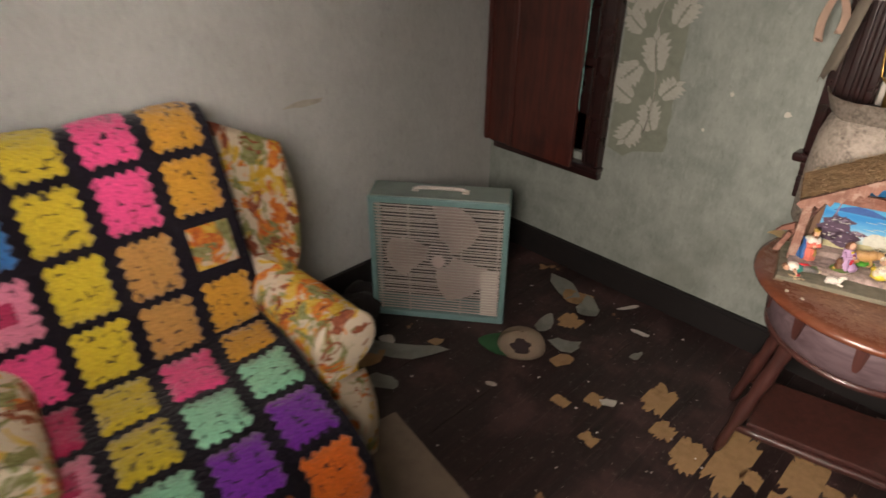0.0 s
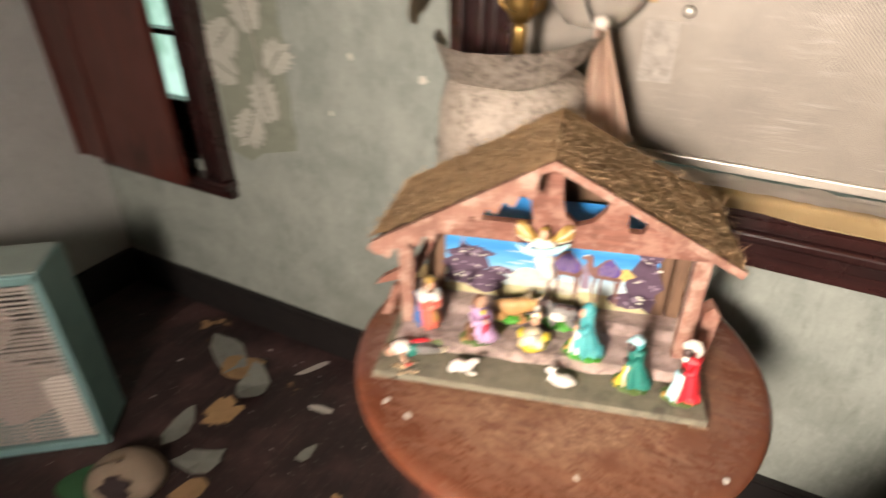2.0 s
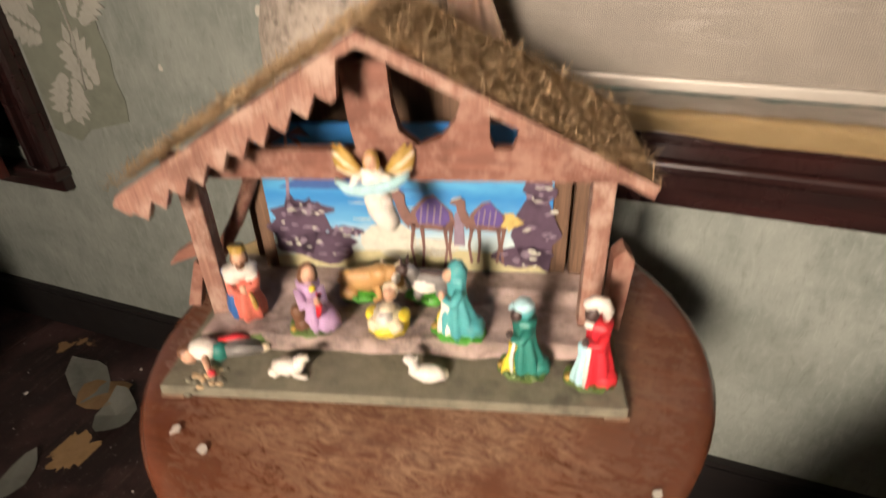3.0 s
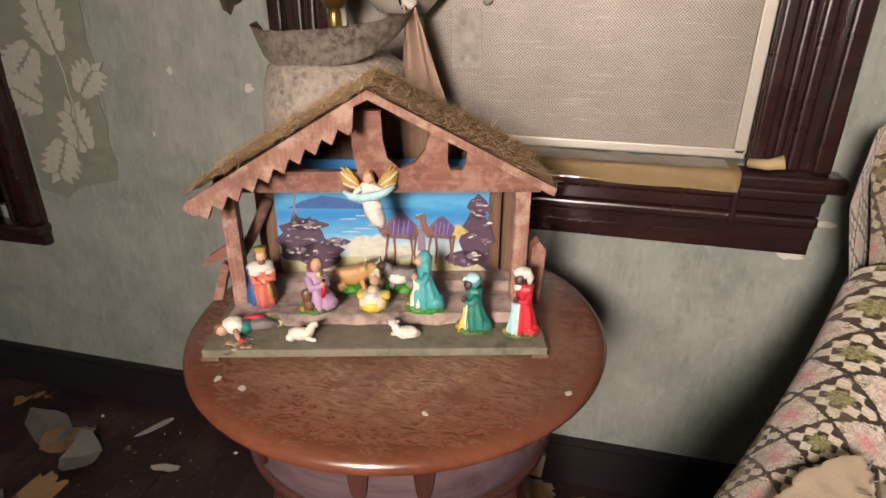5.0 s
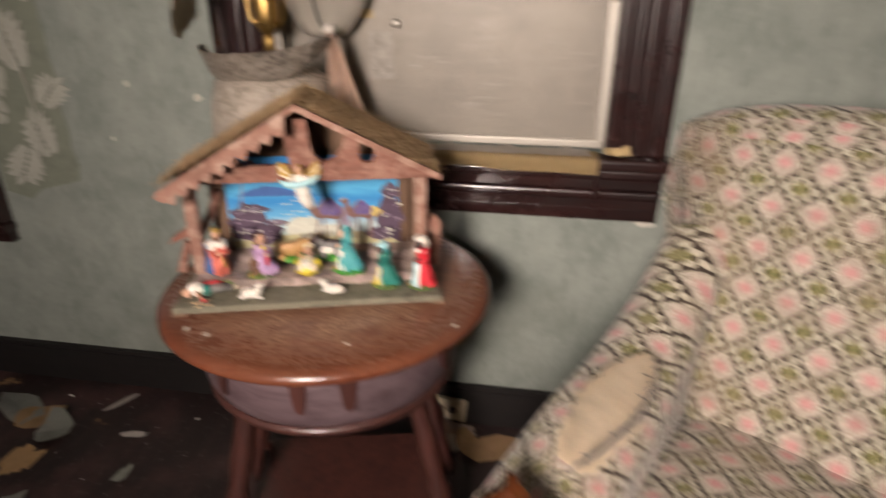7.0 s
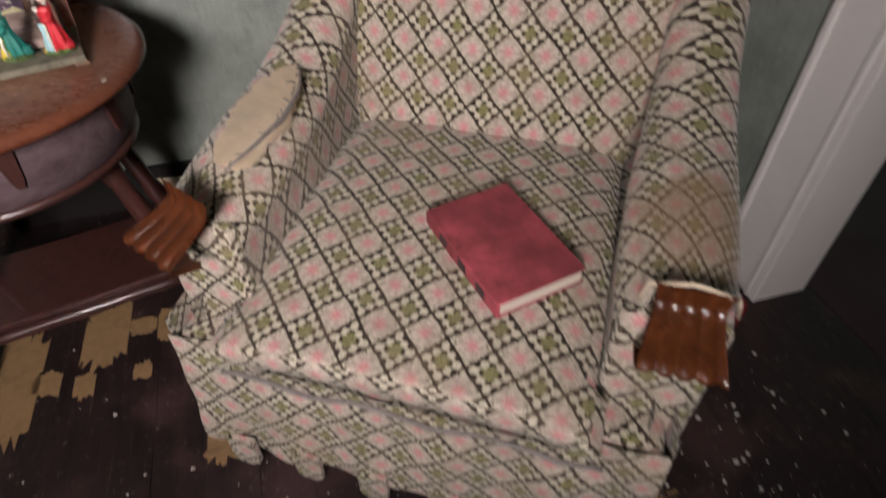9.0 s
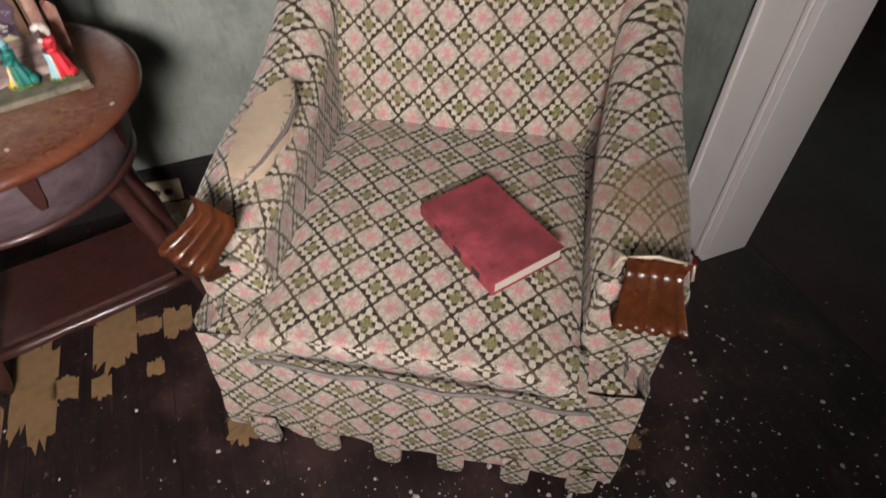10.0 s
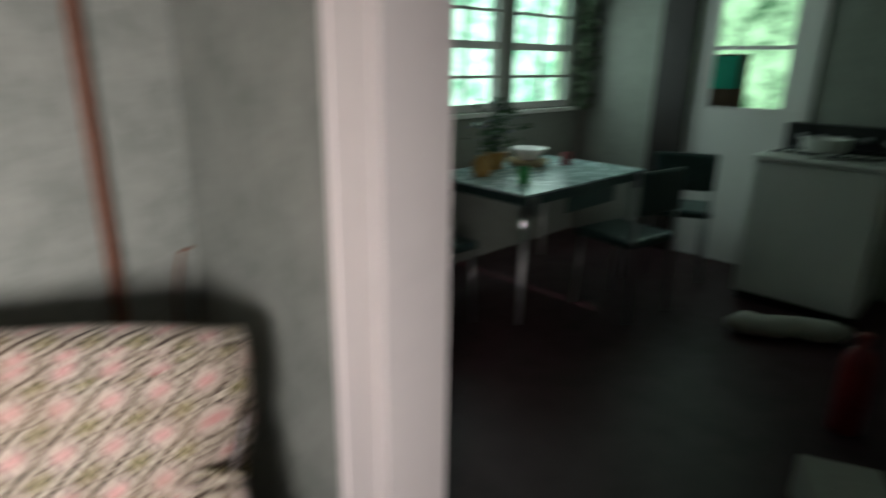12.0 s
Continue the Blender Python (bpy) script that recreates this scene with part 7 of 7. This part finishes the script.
def flake(x, y, w, h, turn, mat, seed, curl=0.012):
    """A curled scrap of fallen wallpaper."""
    outline = ragged(0, 0, w, h, seed, 11, 0.22)
    bm = bmesh.new()
    vs = [bm.verts.new((a, b, 0.003 + curl * (a / w) ** 2 * (0.5 + 0.5 * math.sin(seed)))) for a, b in outline]
    mid = bm.verts.new((0, 0, 0.003))
    for k in range(len(vs)):
        bm.faces.new((vs[k - 1], vs[k], mid))
    bmesh.ops.solidify(bm, geom=bm.faces[:], thickness=0.0012)
    ob = move(part("paper_flake", bm, mat), pose(x, y, 0.001, 0, 0, turn))
    return tagged(ob, {"grey_flake": "curled grey-green flake of fallen wallpaper on floor", "tan_flake": "curled tan flake of fallen wallpaper on floor", "white_flake": "small white chip of fallen plaster on floor"}[mat], "debris", "fallen wallpaper flakes")


for k, (x, y, w, h, turn, mat) in enumerate(((0.62, -0.17, 0.10, 0.05, -30, "grey_flake"), (0.70, -0.20, 0.07, 0.05, 10, "tan_flake"), (0.79, -0.24, 0.07, 0.045, -60, "grey_flake"), (0.44, -0.98, 0.16, 0.05, 40, "grey_flake"), (0.40, -1.09, 0.06, 0.04, 80, "tan_flake"), (0.52, -1.13, 0.06, 0.035, 20, "grey_flake"),
                                         (0.36, -0.97, 0.035, 0.03, 0, "white_flake"), (0.50, -0.84, 0.03, 0.02, 50, "tan_flake"), (0.86, -0.50, 0.06, 0.04, 30, "grey_flake"), (0.90, -0.58, 0.05, 0.03, 70, "tan_flake"), (0.72, -0.45, 0.06, 0.035, 100, "grey_flake"), (0.80, -0.86, 0.02, 0.012, 20, "white_flake"),
                                         (0.898, -0.10, 0.05, 0.012, 60, "white_flake"), (1.02, -0.22, 0.04, 0.012, 10, "white_flake"), (1.14, -0.64, 0.03, 0.018, 40, "white_flake"), (1.08, -0.36, 0.03, 0.015, 80, "grey_flake"), (2.00, -0.12, 0.08, 0.05, 20, "tan_flake"), (1.93, -0.10, 0.06, 0.03, 120, "tan_flake"), (1.86, -0.14, 0.07, 0.04, 60, "white_flake"), (1.965, -0.86, 0.028, 0.014, 20, "tan_flake"))):
    flake(x, y, w, h, turn, mat, 100 + k, 0.02 if w > 0.05 else 0.006)
bm = bmesh.new()
for k in range(1500):
    x, y = rnd.uniform(0.1, 3.2), rnd.uniform(-1.9, -0.05)
    if k > 500:
        x, y = 2.35 + rnd.gauss(0, 0.45), -1.30 + rnd.gauss(0, 0.16)
    r = 0.0014 + 0.0055 * rnd.random() ** 4
    vs = [bm.verts.new((x + r * math.cos(a + k) * rnd.uniform(0.6, 1.3), y + r * math.sin(a + k) * rnd.uniform(0.6, 1.3), 0.001)) for a in (0, 1.3, 2.5, 3.8, 5.0)]
    top = bm.verts.new((x, y, 0.002 + 0.5 * r))
    for q in range(5):
        bm.faces.new((vs[q - 1], vs[q], top))
tagged(part("plaster_crumbs", bm, "white_flake"), "white plaster crumbs scattered over the dark floor", "debris", kind="stuff")

# ---- the cap ----
M["cap_green"] = plain("green_cap_cloth", (0.05, 0.16, 0.065), 0.85, vary=0.25, scale=40)
M["cap_cream"] = plain("cream_cap_cloth", (0.42, 0.33, 0.24), 0.85, vary=0.25, scale=40)
cap = empty("baseball_cap", pose(0.745, -0.625, 0, 0, 0, 215), "cream baseball cap with green bill and dark emblem", "cap")


def crown(u, v):
    t, p = 2 * math.pi * u, v * math.pi / 2
    return (0.092 * math.cos(t) * math.cos(p * 0.96), 0.078 * math.sin(t) * math.cos(p * 0.96), 0.002 + 0.075 * math.sin(p) ** 0.8)


part("crown", sheet(crown, 28, 10, 0.0015), "cap_cream", cap, smooth=True)


def bill(u, v):
    a = (u - 0.5) * 2
    return (0.055 * (1 - a * a) ** 0.5 * (1 - v) + v * (0.165 - 0.075 * a * a) + 0.02 * (1 - v), a * (0.070 - 0.006 * v), 0.006 + 0.012 * (1 - a * a) * (1 - 0.5 * v))


part("bill", sheet(bill, 16, 10, 0.002), "cap_green", cap, smooth=True)


def emblem(u, v):
    a, b = (u - 0.5) * 2, (v - 0.5) * 2
    t = math.pi * 0.5 + 0.55 * a * (1 - 0.55 * abs(b)) + 0.1 * math.sin(6 * b)
    p = 0.70 + 0.40 * b
    return (0.0945 * math.cos(t) * math.cos(p * 0.96), 0.0805 * math.sin(t) * math.cos(p * 0.96), 0.004 + 0.076 * math.sin(p) ** 0.8)


part("emblem", sheet(emblem, 10, 8, 0.001), "print", cap, "plain dark bird-like emblem")
M["dark_cloth"] = plain("dark_bundle_cloth", (0.02, 0.016, 0.015), 0.9, vary=0.3)
bm = bmesh.new()
for k in range(7):
    blob(bm, 0.10 + 0.045 * (k % 3), -1.22 + 0.055 * k, 0.055, 0.07, 0.06, 0.055 + 0.012 * (k % 2), lump=0.4)
tagged(part("cloth_bundle", bm, "dark_cloth"), "dark crumpled cloth bundle behind the chair", "cloth")
bm = bmesh.new()
for k in range(5):
    blob(bm, 3.10 + 0.02 * math.sin(k * 3), -0.74 - 0.03 * k, 0.05 + 0.01 * k, 0.03, 0.03, 0.05, lump=0.4)
tagged(part("crumpled_cloth", bm, "white_paper"), "crumpled pale cloth between chair and casing", "cloth")
bm = bmesh.new()
lathe(bm, [(0.022, 0), (0.026, 0.01), (0.026, 0.07), (0.012, 0.09)], 18)
tagged(move(part("red_canister", bm, "red_paint"), pose(3.13, -0.855, 0.0)), "small red canister standing beside the chair", "canister")
